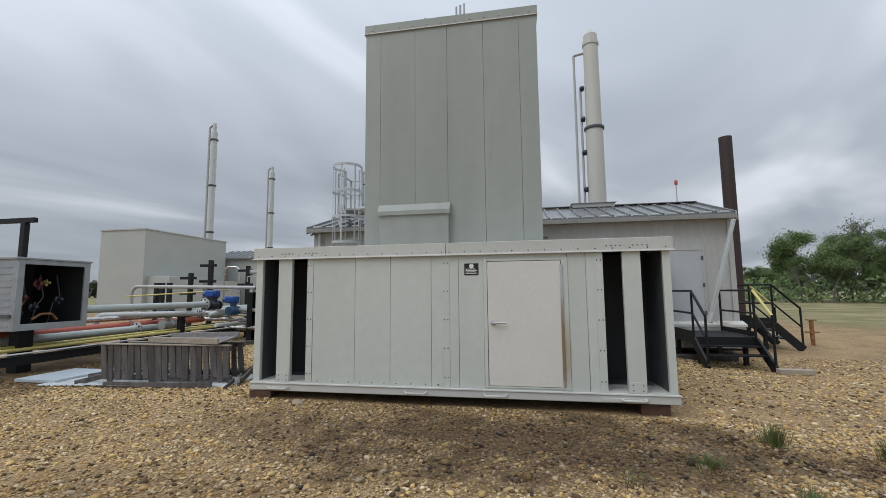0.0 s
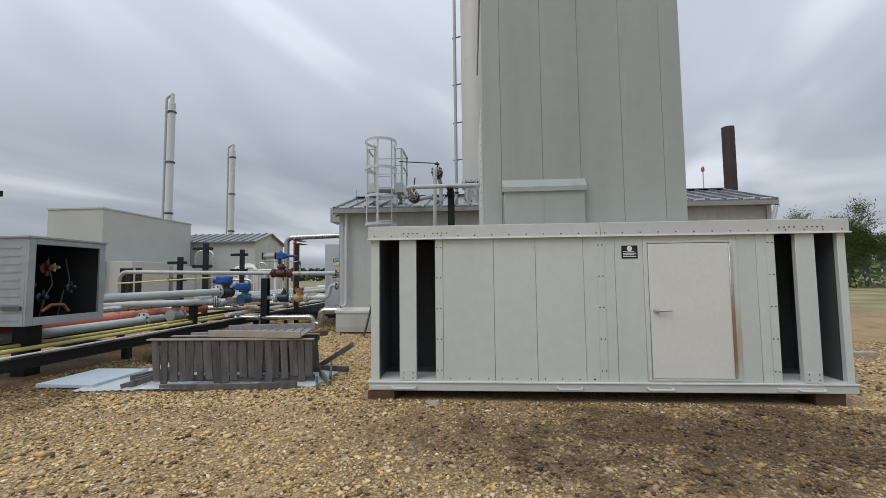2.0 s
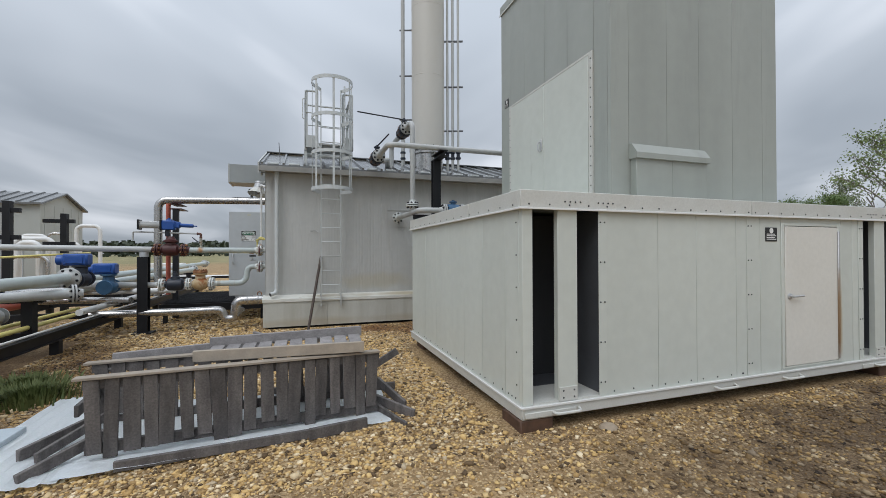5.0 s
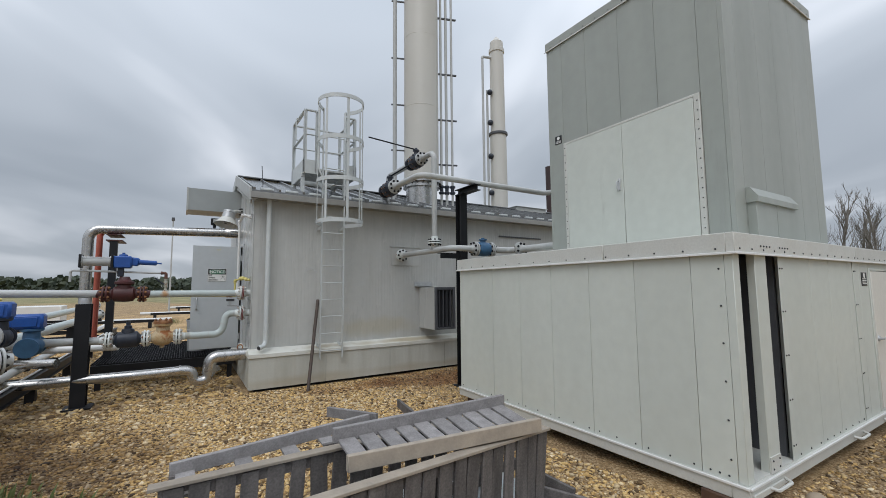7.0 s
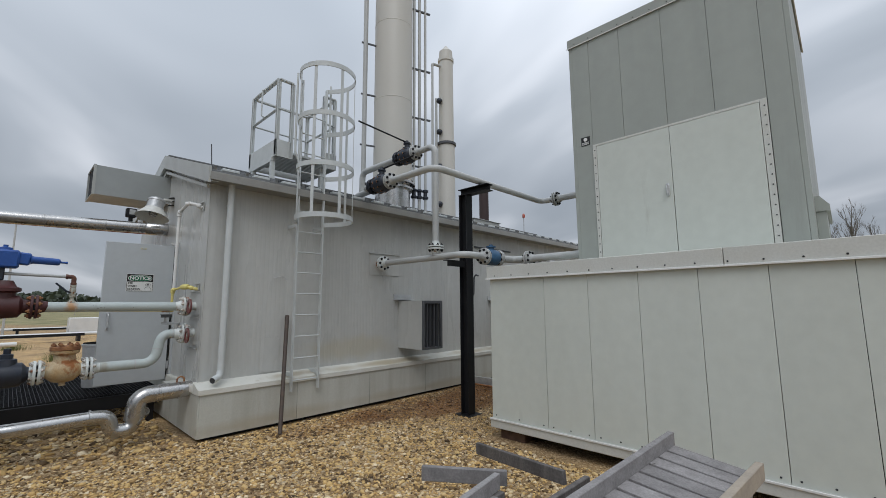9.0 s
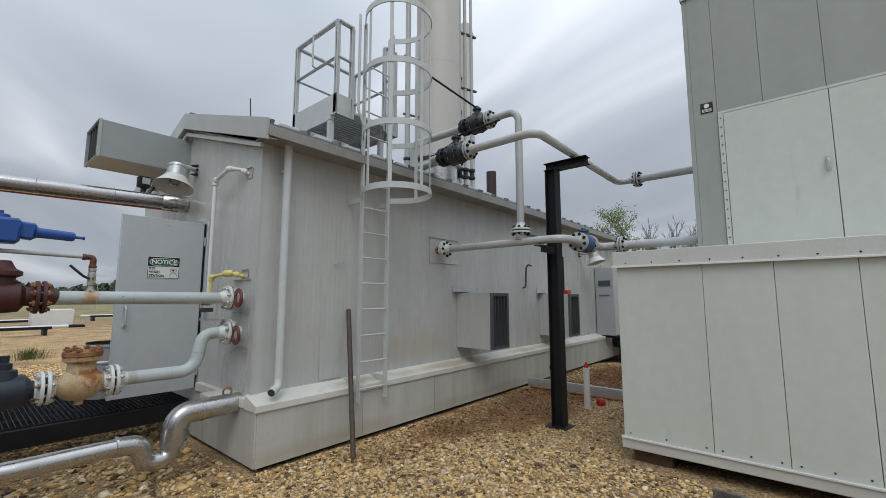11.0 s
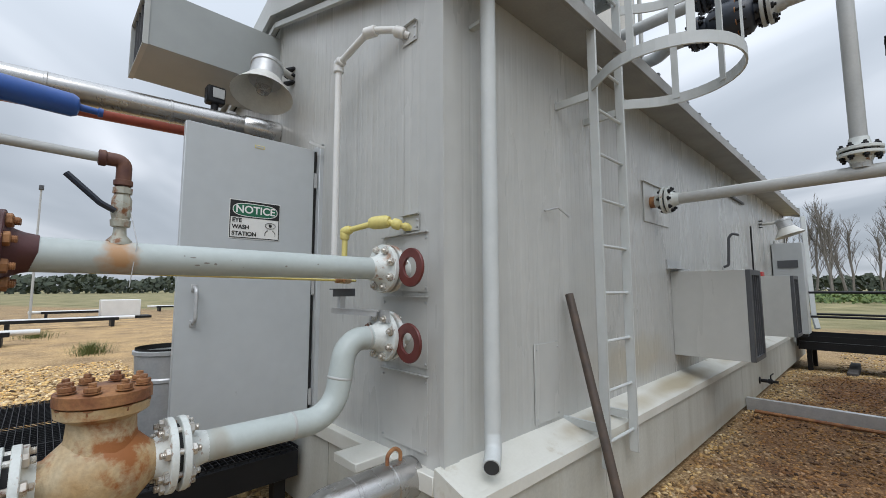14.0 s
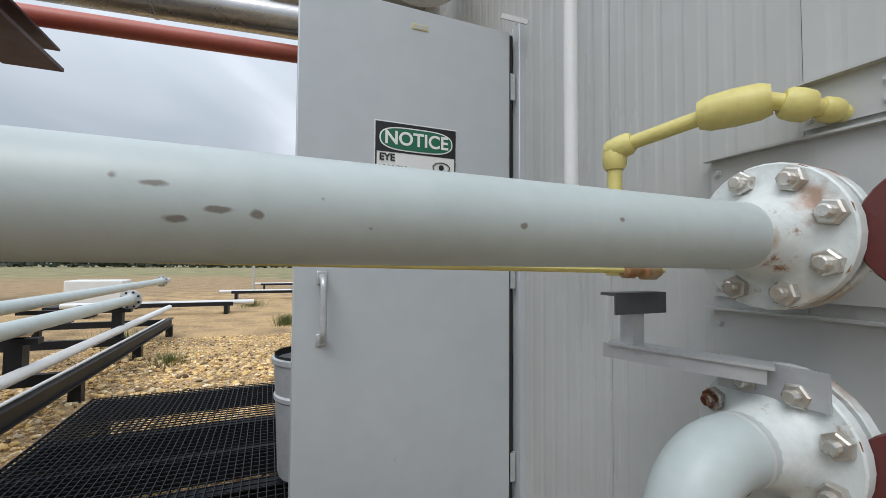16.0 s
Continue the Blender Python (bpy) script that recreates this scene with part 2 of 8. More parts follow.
M_WOOD = mat("weathered_wood", (0.135, 0.122, 0.115), 0.8, alt=(0.06, 0.054, 0.052), scale=14, amount=0.9, stretch=5, bump=0.002, bscale=70, rand=0.25, fine=0.22,
             spots=(0.06, 0.054, 0.05), spot_scale=9, spot_from=0.62, spot_to=0.72)
M_WOODTOP = mat("sun_bleached_wood", (0.27, 0.255, 0.25), 0.8, alt=(0.18, 0.168, 0.165), scale=12, amount=0.9, bump=0.0015, bscale=80, rand=0.18, fine=0.15,
                spots=(0.10, 0.09, 0.085), spot_scale=14, spot_from=0.66, spot_to=0.72)
M_WOODEND = mat("pale_timber", (0.34, 0.29, 0.23), 0.8, alt=(0.24, 0.21, 0.175), scale=10, amount=0.9, bump=0.001, bscale=70, rand=0.2)
M_TARP = mat("pale_metal_sheet", (0.86, 0.89, 0.90), 0.4, alt=(0.76, 0.80, 0.82), scale=3, amount=0.8, spots=(0.3, 0.26, 0.2), spot_scale=5, spot_from=0.68, spot_to=0.8)
M_FLATSHEET = mat("dull_flat_sheet", (0.46, 0.52, 0.56), 0.4, alt=(0.38, 0.43, 0.47), scale=3, amount=0.8, spots=(0.3, 0.28, 0.24), spot_scale=6, spot_from=0.7, spot_to=0.78)
M_BLOCK = mat("dark_rusty_block", (0.10, 0.052, 0.03), 0.7, alt=(0.05, 0.028, 0.018), scale=12, amount=0.9, bump=0.0015, bscale=60)
# Shade inside openings is put into this near-black; rivets use it too.
M_DARK = mat("shade_and_rivet_dark", (0.03, 0.032, 0.035), 0.7, alt=(0.045, 0.045, 0.045), scale=5)
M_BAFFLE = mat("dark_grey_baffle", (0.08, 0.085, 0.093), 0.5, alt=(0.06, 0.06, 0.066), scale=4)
M_RUBBER = mat("black_rubber", (0.015, 0.015, 0.015), 0.8)
M_SIGNW = mat("sign_white", (0.78, 0.78, 0.75), 0.4, fine=0.02, amount=0.2)
M_SIGNG = mat("sign_green", (0.012, 0.13, 0.065), 0.4, fine=0.02, amount=0.2)
M_SIGNK = mat("sign_black", (0.01, 0.01, 0.01), 0.45, fine=0.02)
M_RED = mat("signal_red", (0.45, 0.025, 0.02), 0.4)
M_PVC = mat("white_plastic", (0.72, 0.72, 0.70), 0.4, fine=0.02)
M_LAMPG = mat("lamp_enamel", (0.62, 0.62, 0.58), 0.35, alt=(0.5, 0.49, 0.44), scale=12)
M_GLASS = bpy.data.materials.new("lamp_glass")
M_GLASS.use_nodes = True
pg = M_GLASS.node_tree.nodes["Principled BSDF"]
pg.inputs["Transmission Weight"].default_value, pg.inputs["Roughness"].default_value = 0.85, 0.15
M_BARK = mat("bark", (0.22, 0.20, 0.175), 0.9, alt=(0.10, 0.085, 0.07), scale=5, stretch=4, amount=0.9, bump=0.006, bscale=30)
M_ROCK = mat("rounded_stone", (0.36, 0.29, 0.21), 0.8, alt=(0.26, 0.21, 0.15), scale=12, bump=0.002, bscale=50)
M_HUT = mat("weathered_galvanised", (0.36, 0.385, 0.40), 0.42, 0.25, alt=(0.29, 0.31, 0.325), scale=6, amount=0.8)
M_POLE = mat("brown_rusted_pole", (0.055, 0.042, 0.035), 0.6, alt=(0.10, 0.07, 0.05), scale=18, amount=0.9, bump=0.0008, bscale=80)
M_FARWALL = mat("far_wall_paint", (0.45, 0.465, 0.435), 0.55, alt=(0.39, 0.405, 0.38), scale=0.8, amount=0.6, fine=0.03)


def leaf_mat(name, a, b):
    m = bpy.data.materials.new(name)
    m.use_nodes = True
    t = m.node_tree
    p = t.nodes["Principled BSDF"]
    g = t.nodes.new("ShaderNodeNewGeometry")
    r = t.nodes.new("ShaderNodeValToRGB")
    r.color_ramp.elements[0].color, r.color_ramp.elements[1].color = (*a, 1), (*b, 1)
    t.links.new(g.outputs["Random Per Island"], r.inputs[0])
    t.links.new(r.outputs[0], p.inputs["Base Color"])
    p.inputs["Roughness"].default_value = 0.7
    return m


M_LEAF = leaf_mat("spring_leaves", (0.05, 0.095, 0.025), (0.16, 0.215, 0.06))
M_LEAFY = leaf_mat("young_leaves", (0.10, 0.14, 0.04), (0.20, 0.25, 0.09))
M_PINE = leaf_mat("far_wood_leaves", (0.022, 0.035, 0.018), (0.05, 0.06, 0.03))
M_GRASS = leaf_mat("grass_blades", (0.07, 0.10, 0.025), (0.16, 0.18, 0.06))


def damp_and_shade(t, g, col):
    """Damp, darker gravel in front of the enclosure, wet rust-brown patches by the building, paler sand to the north,
    and shade under the landing put into the colour.
    """
    n4 = t.nodes.new("ShaderNodeTexNoise")
    n4.inputs["Scale"].default_value, n4.inputs["Detail"].default_value, n4.inputs["Roughness"].default_value = 1.1, 8, 0.66
    t.links.new(g.outputs["Position"], n4.inputs["Vector"])
    sx = t.nodes.new("ShaderNodeSeparateXYZ")
    t.links.new(g.outputs["Position"], sx.inputs[0])

    def blob(cx, cy, rx, ry, colour, top, src):
        def mth(op, a, b):
            k = t.nodes.new("ShaderNodeMath")
            k.operation = op
            for i, q in enumerate((a, b)):
                if isinstance(q, (int, float)):
                    k.inputs[i].default_value = q
                else:
                    t.links.new(q, k.inputs[i])
            return k.outputs[0]
        dx = mth("DIVIDE", mth("SUBTRACT", sx.outputs[0], cx), rx)
        dy = mth("DIVIDE", mth("SUBTRACT", sx.outputs[1], cy), ry)
        d = mth("ADD", mth("POWER", mth("ABSOLUTE", dx, 0), 2), mth("POWER", mth("ABSOLUTE", dy, 0), 2))
        d = mth("ADD", d, mth("MULTIPLY", mth("SUBTRACT", n4.outputs["Fac"], 0.5), -5.0))
        k = t.nodes.new("ShaderNodeMapRange")
        k.inputs["From Min"].default_value, k.inputs["From Max"].default_value = 1.3, 0.2
        k.inputs["To Max"].default_value = top
        t.links.new(d, k.inputs["Value"])
        q = t.nodes.new("ShaderNodeMix")
        q.data_type = "RGBA"
        t.links.new(k.outputs[0], q.inputs["Factor"])
        t.links.new(src, q.inputs["A"])
        q.inputs["B"].default_value = (*colour, 1)
        q.blend_type = "MULTIPLY"
        return q.outputs["Result"]
    col = blob(-0.1, 4.3, 3.3, 1.0, (0.30, 0.275, 0.26), 1.0, col)
    col = blob(-2.6, 2.6, 1.5, 0.8, (0.6, 0.56, 0.52), 0.7, col)
    col = blob(-9.4, 7.4, 1.9, 5.5, (0.36, 0.315, 0.27), 1.0, col)
    col = blob(-7.9, 9.3, 0.9, 1.6, (0.62, 0.56, 0.50), 0.7, col)
    col = blob(-2.0, 10.8, 2.0, 0.75, (0.46, 0.32, 0.23), 0.9, col)
    col = blob(1.2, 10.4, 2.2, 0.9, (0.42, 0.27, 0.18), 0.95, col)
    # Darkening under the landing: shade below the grating, put into the ground colour.
    col = blob(-7.2, 14.6, 1.1, 1.5, (0.5, 0.47, 0.44), 0.7, col)
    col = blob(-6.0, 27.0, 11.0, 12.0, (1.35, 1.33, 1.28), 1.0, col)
    return blob(-3.9, 11.0, 1.4, 0.4, (0.55, 0.42, 0.32), 0.7, col)


def stone_mat():
    m = bpy.data.materials.new("gravel_stones")
    m.use_nodes = True
    t = m.node_tree
    p = t.nodes["Principled BSDF"]
    g = t.nodes.new("ShaderNodeNewGeometry")
    r = t.nodes.new("ShaderNodeValToRGB")
    r.color_ramp.elements[0].color, r.color_ramp.elements[1].color = (0.06, 0.037, 0.018, 1), (0.82, 0.69, 0.48, 1)
    for pos, c in ((0.15, (0.17, 0.105, 0.045, 1)), (0.35, (0.50, 0.32, 0.12, 1)), (0.65, (0.66, 0.46, 0.195, 1)), (0.84, (0.44, 0.35, 0.235, 1)), (0.93, (0.68, 0.53, 0.31, 1))):
        r.color_ramp.elements.new(pos).color = c
    t.links.new(g.outputs["Random Per Island"], r.inputs[0])
    n = t.nodes.new("ShaderNodeTexNoise")
    n.inputs["Scale"].default_value = 70
    t.links.new(g.outputs["Position"], n.inputs["Vector"])
    n2 = t.nodes.new("ShaderNodeTexNoise")
    n2.inputs["Scale"].default_value, n2.inputs["Detail"].default_value = 0.75, 4
    t.links.new(g.outputs["Position"], n2.inputs["Vector"])
    mr = t.nodes.new("ShaderNodeMapRange")
    mr.inputs["To Min"].default_value, mr.inputs["To Max"].default_value = 0.75, 1.25
    t.links.new(n.outputs["Fac"], mr.inputs["Value"])
    s = t.nodes.new("ShaderNodeVectorMath")
    s.operation = "SCALE"
    t.links.new(r.outputs[0], s.inputs[0])
    t.links.new(mr.outputs[0], s.inputs["Scale"])
    t.links.new(damp_and_shade(t, g, s.outputs[0]), p.inputs["Base Color"])
    p.inputs["Roughness"].default_value = 0.8
    return m


M_STONES = stone_mat()


def stain(m, centre, size, colour, strength=0.85, ragged=1.6):
    """A blotch of run-down dirt or rust with a ragged edge, at one place on a painted thing."""
    t = m.node_tree
    p = t.nodes["Principled BSDF"]
    src = p.inputs["Base Color"].links[0].from_socket
    g = t.nodes.new("ShaderNodeNewGeometry")
    mp = t.nodes.new("ShaderNodeMapping")
    mp.inputs["Scale"].default_value = tuple(1 / s for s in size)
    mp.inputs["Location"].default_value = tuple(-c / s for c, s in zip(centre, size))
    t.links.new(g.outputs["Position"], mp.inputs["Vector"])
    ln = t.nodes.new("ShaderNodeVectorMath")
    ln.operation = "LENGTH"
    t.links.new(mp.outputs[0], ln.inputs[0])
    n = t.nodes.new("ShaderNodeTexNoise")
    n.inputs["Scale"].default_value, n.inputs["Detail"].default_value = 2.2 / max(size), 7
    t.links.new(g.outputs["Position"], n.inputs["Vector"])
    a = t.nodes.new("ShaderNodeMath")
    a.operation = "MULTIPLY_ADD"
    a.inputs[1].default_value = -ragged
    t.links.new(n.outputs["Fac"], a.inputs[0])
    t.links.new(ln.outputs["Value"], a.inputs[2])
    r = t.nodes.new("ShaderNodeMapRange")
    r.inputs["From Min"].default_value, r.inputs["From Max"].default_value = 0.25 - (ragged - 1.6) * 0.5, -0.45 - (ragged - 1.6) * 0.5
    r.inputs["To Max"].default_value = strength
    t.links.new(a.outputs[0], r.inputs["Value"])
    q = t.nodes.new("ShaderNodeMix")
    q.data_type = "RGBA"
    t.links.new(r.outputs[0], q.inputs["Factor"])
    t.links.new(src, q.inputs["A"])
    q.inputs["B"].default_value = (*colour, 1)
    t.links.new(q.outputs["Result"], p.inputs["Base Color"])


# rust run below the branch valve, dirt lines along the ledge, weathering on the walls
stain(M_PIPE, (-7.262, 11.97, 1.665), (0.055, 0.12, 0.12), (0.46, 0.23, 0.075))
stain(M_PIPE, (-6.92, 12.02, 0.97), (0.05, 0.25, 0.10), (0.30, 0.26, 0.20), 0.6)
stain(M_PIPE, (-6.30, 12.02, 1.24), (0.05, 0.25, 0.06), (0.26, 0.25, 0.22), 0.5)
for sx, sz, sw, sh in ((-7.05, 1.660, 0.015, 0.003), (-7.075, 1.664, 0.006, 0.004), (-7.0, 1.641, 0.011, 0.0025), (-6.97, 1.638, 0.005, 0.003), (-7.03, 1.632, 0.007, 0.0025), (-6.915, 1.656, 0.003, 0.003), (-6.87, 1.63, 0.003, 0.002), (-6.695, 1.641, 0.004, 0.003), (-6.55, 1.655, 0.004, 0.003)):
    stain(M_PIPE, (sx, 11.965, sz), (sw, 0.06, sh), (0.12, 0.085, 0.065), 0.75, 5.0)
stain(M_FLANGE, (-6.10, 12.0, 1.76), (0.07, 0.12, 0.05), (0.24, 0.10, 0.045), 0.9)
stain(M_FLANGE, (-6.165, 11.95, 1.70), (0.04, 0.03, 0.04), (0.30, 0.14, 0.06), 0.8)
stain(M_FLANGE, (-6.24, 11.97, 1.64), (0.012, 0.04, 0.02), (0.36, 0.25, 0.13), 0.8)
stain(M_FLANGE, (-6.13, 11.95, 1.54), (0.05, 0.09, 0.05), (0.36, 0.25, 0.13), 0.7)
stain(M_FLANGE, (-6.10, 11.95, 1.40), (0.04, 0.08, 0.03), (0.24, 0.10, 0.045), 0.7)
stain(M_GALV, (0.585, 5.29, 0.85), (0.10, 0.12, 0.60), (0.30, 0.19, 0.09), 0.9)
stain(M_PANEL, (0.64, 5.30, 0.75), (0.045, 0.10, 0.45), (0.40, 0.31, 0.19), 0.7)
stain(M_LEDGE, (-3.0, 11.60, 0.66), (1.2, 0.10, 0.20), (0.40, 0.34, 0.22), 0.8)
stain(M_LEDGE, (-4.75, 11.62, 0.66), (0.5, 0.08, 0.20), (0.38, 0.32, 0.22), 0.7)
stain(M_LEDGE, (-0.6, 11.60, 0.66), (1.0, 0.10, 0.20), (0.40, 0.34, 0.22), 0.7)
stain(M_SIDING, (-3.7, 11.72, 0.95), (0.9, 0.3, 0.20), (0.44, 0.40, 0.30), 0.55)
stain(M_BASE, (-5.2, 11.5, 0.12), (1.6, 0.3, 0.12), (0.38, 0.33, 0.24), 0.6)
stain(M_BASE, (-2.0, 11.5, 0.12), (2.0, 0.3, 0.10), (0.38, 0.33, 0.24), 0.6)


def ground_mat():
    m = bpy.data.materials.new("gravel_ground")
    m.use_nodes = True
    t = m.node_tree
    p = t.nodes["Principled BSDF"]
    g = t.nodes.new("ShaderNodeNewGeometry")
    v = t.nodes.new("ShaderNodeTexVoronoi")
    v.inputs["Scale"].default_value = 58
    t.links.new(g.outputs["Position"], v.inputs["Vector"])
    sp = t.nodes.new("ShaderNodeSeparateColor")
    t.links.new(v.outputs["Color"], sp.inputs[0])
    r = t.nodes.new("ShaderNodeValToRGB")
    r.color_ramp.elements[0].color, r.color_ramp.elements[1].color = (0.075, 0.047, 0.022, 1), (0.56, 0.43, 0.26, 1)
    r.color_ramp.elements.new(0.5).color = (0.25, 0.155, 0.072, 1)
    t.links.new(sp.outputs[0], r.inputs[0])
    # sandy soil between the stones
    n = t.nodes.new("ShaderNodeTexNoise")
    n.inputs["Scale"].default_value, n.inputs["Detail"].default_value = 1.1, 6
    t.links.new(g.outputs["Position"], n.inputs["Vector"])
    soil = t.nodes.new("ShaderNodeValToRGB")
    soil.color_ramp.elements[0].position, soil.color_ramp.elements[1].position = 0.35, 0.7
    soil.color_ramp.elements[0].color, soil.color_ramp.elements[1].color = (0.20, 0.128, 0.06, 1), (0.50, 0.335, 0.145, 1)
    t.links.new(n.outputs["Fac"], soil.inputs[0])
    mx = t.nodes.new("ShaderNodeMix")
    mx.data_type = "RGBA"
    mx.inputs["Factor"].default_value = 0.45
    t.links.new(r.outputs[0], mx.inputs["A"])
    t.links.new(soil.outputs[0], mx.inputs["B"])
    col = damp_and_shade(t, g, mx.outputs["Result"])
    # far off the ground is grassed
    ln = t.nodes.new("ShaderNodeVectorMath")
    ln.operation = "LENGTH"
    t.links.new(g.outputs["Position"], ln.inputs[0])
    n5 = t.nodes.new("ShaderNodeTexNoise")
    n5.inputs["Scale"].default_value, n5.inputs["Detail"].default_value = 0.06, 6
    t.links.new(g.outputs["Position"], n5.inputs["Vector"])
    ad = t.nodes.new("ShaderNodeMath")
    ad.operation = "MULTIPLY_ADD"
    ad.inputs[1].default_value = 26
    t.links.new(n5.outputs["Fac"], ad.inputs[0])
    t.links.new(ln.outputs["Value"], ad.inputs[2])
    mr = t.nodes.new("ShaderNodeMapRange")
    mr.inputs["From Min"].default_value, mr.inputs["From Max"].default_value = 78, 100
    t.links.new(ad.outputs[0], mr.inputs["Value"])
    # and the field east of the building begins nearer
    dt = t.nodes.new("ShaderNodeVectorMath")
    dt.operation = "DOT_PRODUCT"
    dt.inputs[1].default_value = (0.92, 0.40, 0)
    t.links.new(g.outputs["Position"], dt.inputs[0])
    ea = t.nodes.new("ShaderNodeMath")
    ea.operation = "MULTIPLY_ADD"
    ea.inputs[1].default_value = 7
    t.links.new(n5.outputs["Fac"], ea.inputs[0])
    t.links.new(dt.outputs["Value"], ea.inputs[2])
    er = t.nodes.new("ShaderNodeMapRange")
    er.inputs["From Min"].default_value, er.inputs["From Max"].default_value = 21.5, 24.0
    t.links.new(ea.outputs[0], er.inputs["Value"])
    mxx = t.nodes.new("ShaderNodeMath")
    mxx.operation = "MAXIMUM"
    t.links.new(mr.outputs[0], mxx.inputs[0])
    t.links.new(er.outputs[0], mxx.inputs[1])
    n6 = t.nodes.new("ShaderNodeTexNoise")
    n6.inputs["Scale"].default_value, n6.inputs["Detail"].default_value = 0.35, 8
    t.links.new(g.outputs["Position"], n6.inputs["Vector"])
    gr = t.nodes.new("ShaderNodeValToRGB")
    gr.color_ramp.elements[0].position, gr.color_ramp.elements[1].position = 0.35, 0.7
    gr.color_ramp.elements[0].color, gr.color_ramp.elements[1].color = (0.13, 0.125, 0.045, 1), (0.34, 0.29, 0.15, 1)
    t.links.new(n6.outputs["Fac"], gr.inputs[0])
    fm = t.nodes.new("ShaderNodeMix")
    fm.data_type = "RGBA"
    t.links.new(mxx.outputs[0], fm.inputs["Factor"])
    t.links.new(col, fm.inputs["A"])
    t.links.new(gr.outputs[0], fm.inputs["B"])
    t.links.new(fm.outputs["Result"], p.inputs["Base Color"])
    p.inputs["Roughness"].default_value = 0.9
    b = t.nodes.new("ShaderNodeBump")
    b.inputs["Strength"].default_value, b.inputs["Distance"].default_value = 0.9, 0.011
    b.invert = True
    t.links.new(v.outputs["Distance"], b.inputs["Height"])
    t.links.new(b.outputs[0], p.inputs["Normal"])
    return m


M_GROUND = ground_mat()

# ---- building helpers ----
ORIGIN = {}


def thing(name, loc, label="", category="", group="", kind=""):
    ob = new(name)
    ob.empty_display_size = 0.1
    ob.location = loc
    ORIGIN[ob] = Vector(loc)
    return tagged(ob, label, category, group, kind)


def finish(bm, material, smooth=True):
    me = bpy.data.meshes.new("m")
    bm.normal_update()
    bm.to_mesh(me)
    bm.free()
    me.materials.append(material)
    if smooth:
        me.shade_smooth()
        me.set_sharp_from_angle(angle=radians(38))
    return me


def part(name, bm, material, parent, label="", smooth=True):
    """Link a bmesh in world coordinates as one mesh under a thing or a part."""
    o = ORIGIN[parent]
    bmesh.ops.translate(bm, verts=bm.verts, vec=-o)
    ob = new(name, finish(bm, material, smooth))
    ob.parent = parent
    ORIGIN[ob] = o
    return tagged(ob, label)


def lone(name, bm, material, loc, label="", category="", group="", kind="", smooth=True):
    """A thing that is one mesh."""
    bmesh.ops.translate(bm, verts=bm.verts, vec=-Vector(loc))
    ob = new(name, finish(bm, material, smooth))
    ob.location = loc
    ORIGIN[ob] = Vector(loc)
    return tagged(ob, label, category, group, kind)


def piece(name, me, parent, m, label=""):
    """A part that shares its mesh, at world pose m."""
    ob = new(name, me)
    ob.parent = parent
    ob.matrix_basis = Matrix.Translation(-ORIGIN[parent]) @ m
    return tagged(ob, label)


def B():
    return bmesh.new()


def box(bm, x0, x1, y0, y1, z0, z1, bev=0.0, m=None):
    t = bmesh.new() if bev else bm
    vs = [t.verts.new(c) for c in ((x0, y0, z0), (x1, y0, z0), (x1, y1, z0), (x0, y1, z0), (x0, y0, z1), (x1, y0, z1), (x1, y1, z1), (x0, y1, z1))]
    for f in ((0, 3, 2, 1), (4, 5, 6, 7), (0, 1, 5, 4), (1, 2, 6, 5), (2, 3, 7, 6), (3, 0, 4, 7)):
        t.faces.new([vs[i] for i in f])
    if bev:
        bmesh.ops.bevel(t, geom=list(t.edges), offset=bev, segments=1, affect="EDGES")
        if m:
            t.transform(m)
        tm = bpy.data.meshes.new("t")
        t.to_mesh(tm)
        t.free()
        bm.from_mesh(tm)
        bpy.data.meshes.remove(tm)
    elif m:
        for v in vs:
            v.co = m @ v.co
    return bm


def frame_of(p, q):
    d = (Vector(q) - Vector(p))
    return Matrix.Translation(p) @ d.to_track_quat("Z", "Y").to_matrix().to_4x4(), d.length


def beam(bm, p, q, w, h, bev=0.0):
    """A bar of w by h from p to q."""
    m, n = frame_of(p, q)
    return box(bm, -w / 2, w / 2, -h / 2, h / 2, 0, n, bev, m)


def lathe(bm, p, q, prof, n=24, cap=True):
    """A turned shape round the line p to q; prof: (distance along it in metres, radius)."""
    m, _ = frame_of(p, q)
    rings = []
    for s, r in prof:
        rings.append([bm.verts.new(m @ Vector((r * math.cos(a), r * math.sin(a), s))) for a in (2 * math.pi * i / n for i in range(n))])
    for a, b in zip(rings, rings[1:]):
        for i in range(n):
            bm.faces.new((a[i], a[(i + 1) % n], b[(i + 1) % n], b[i]))
    if cap:
        bm.faces.new(rings[0][::-1])
        bm.faces.new(rings[-1])
    return bm


def cyl(bm, p, q, r, n=16, r2=None):
    L = (Vector(q) - Vector(p)).length
    return lathe(bm, p, q, [(0, r), (L, r if r2 is None else r2)], n)


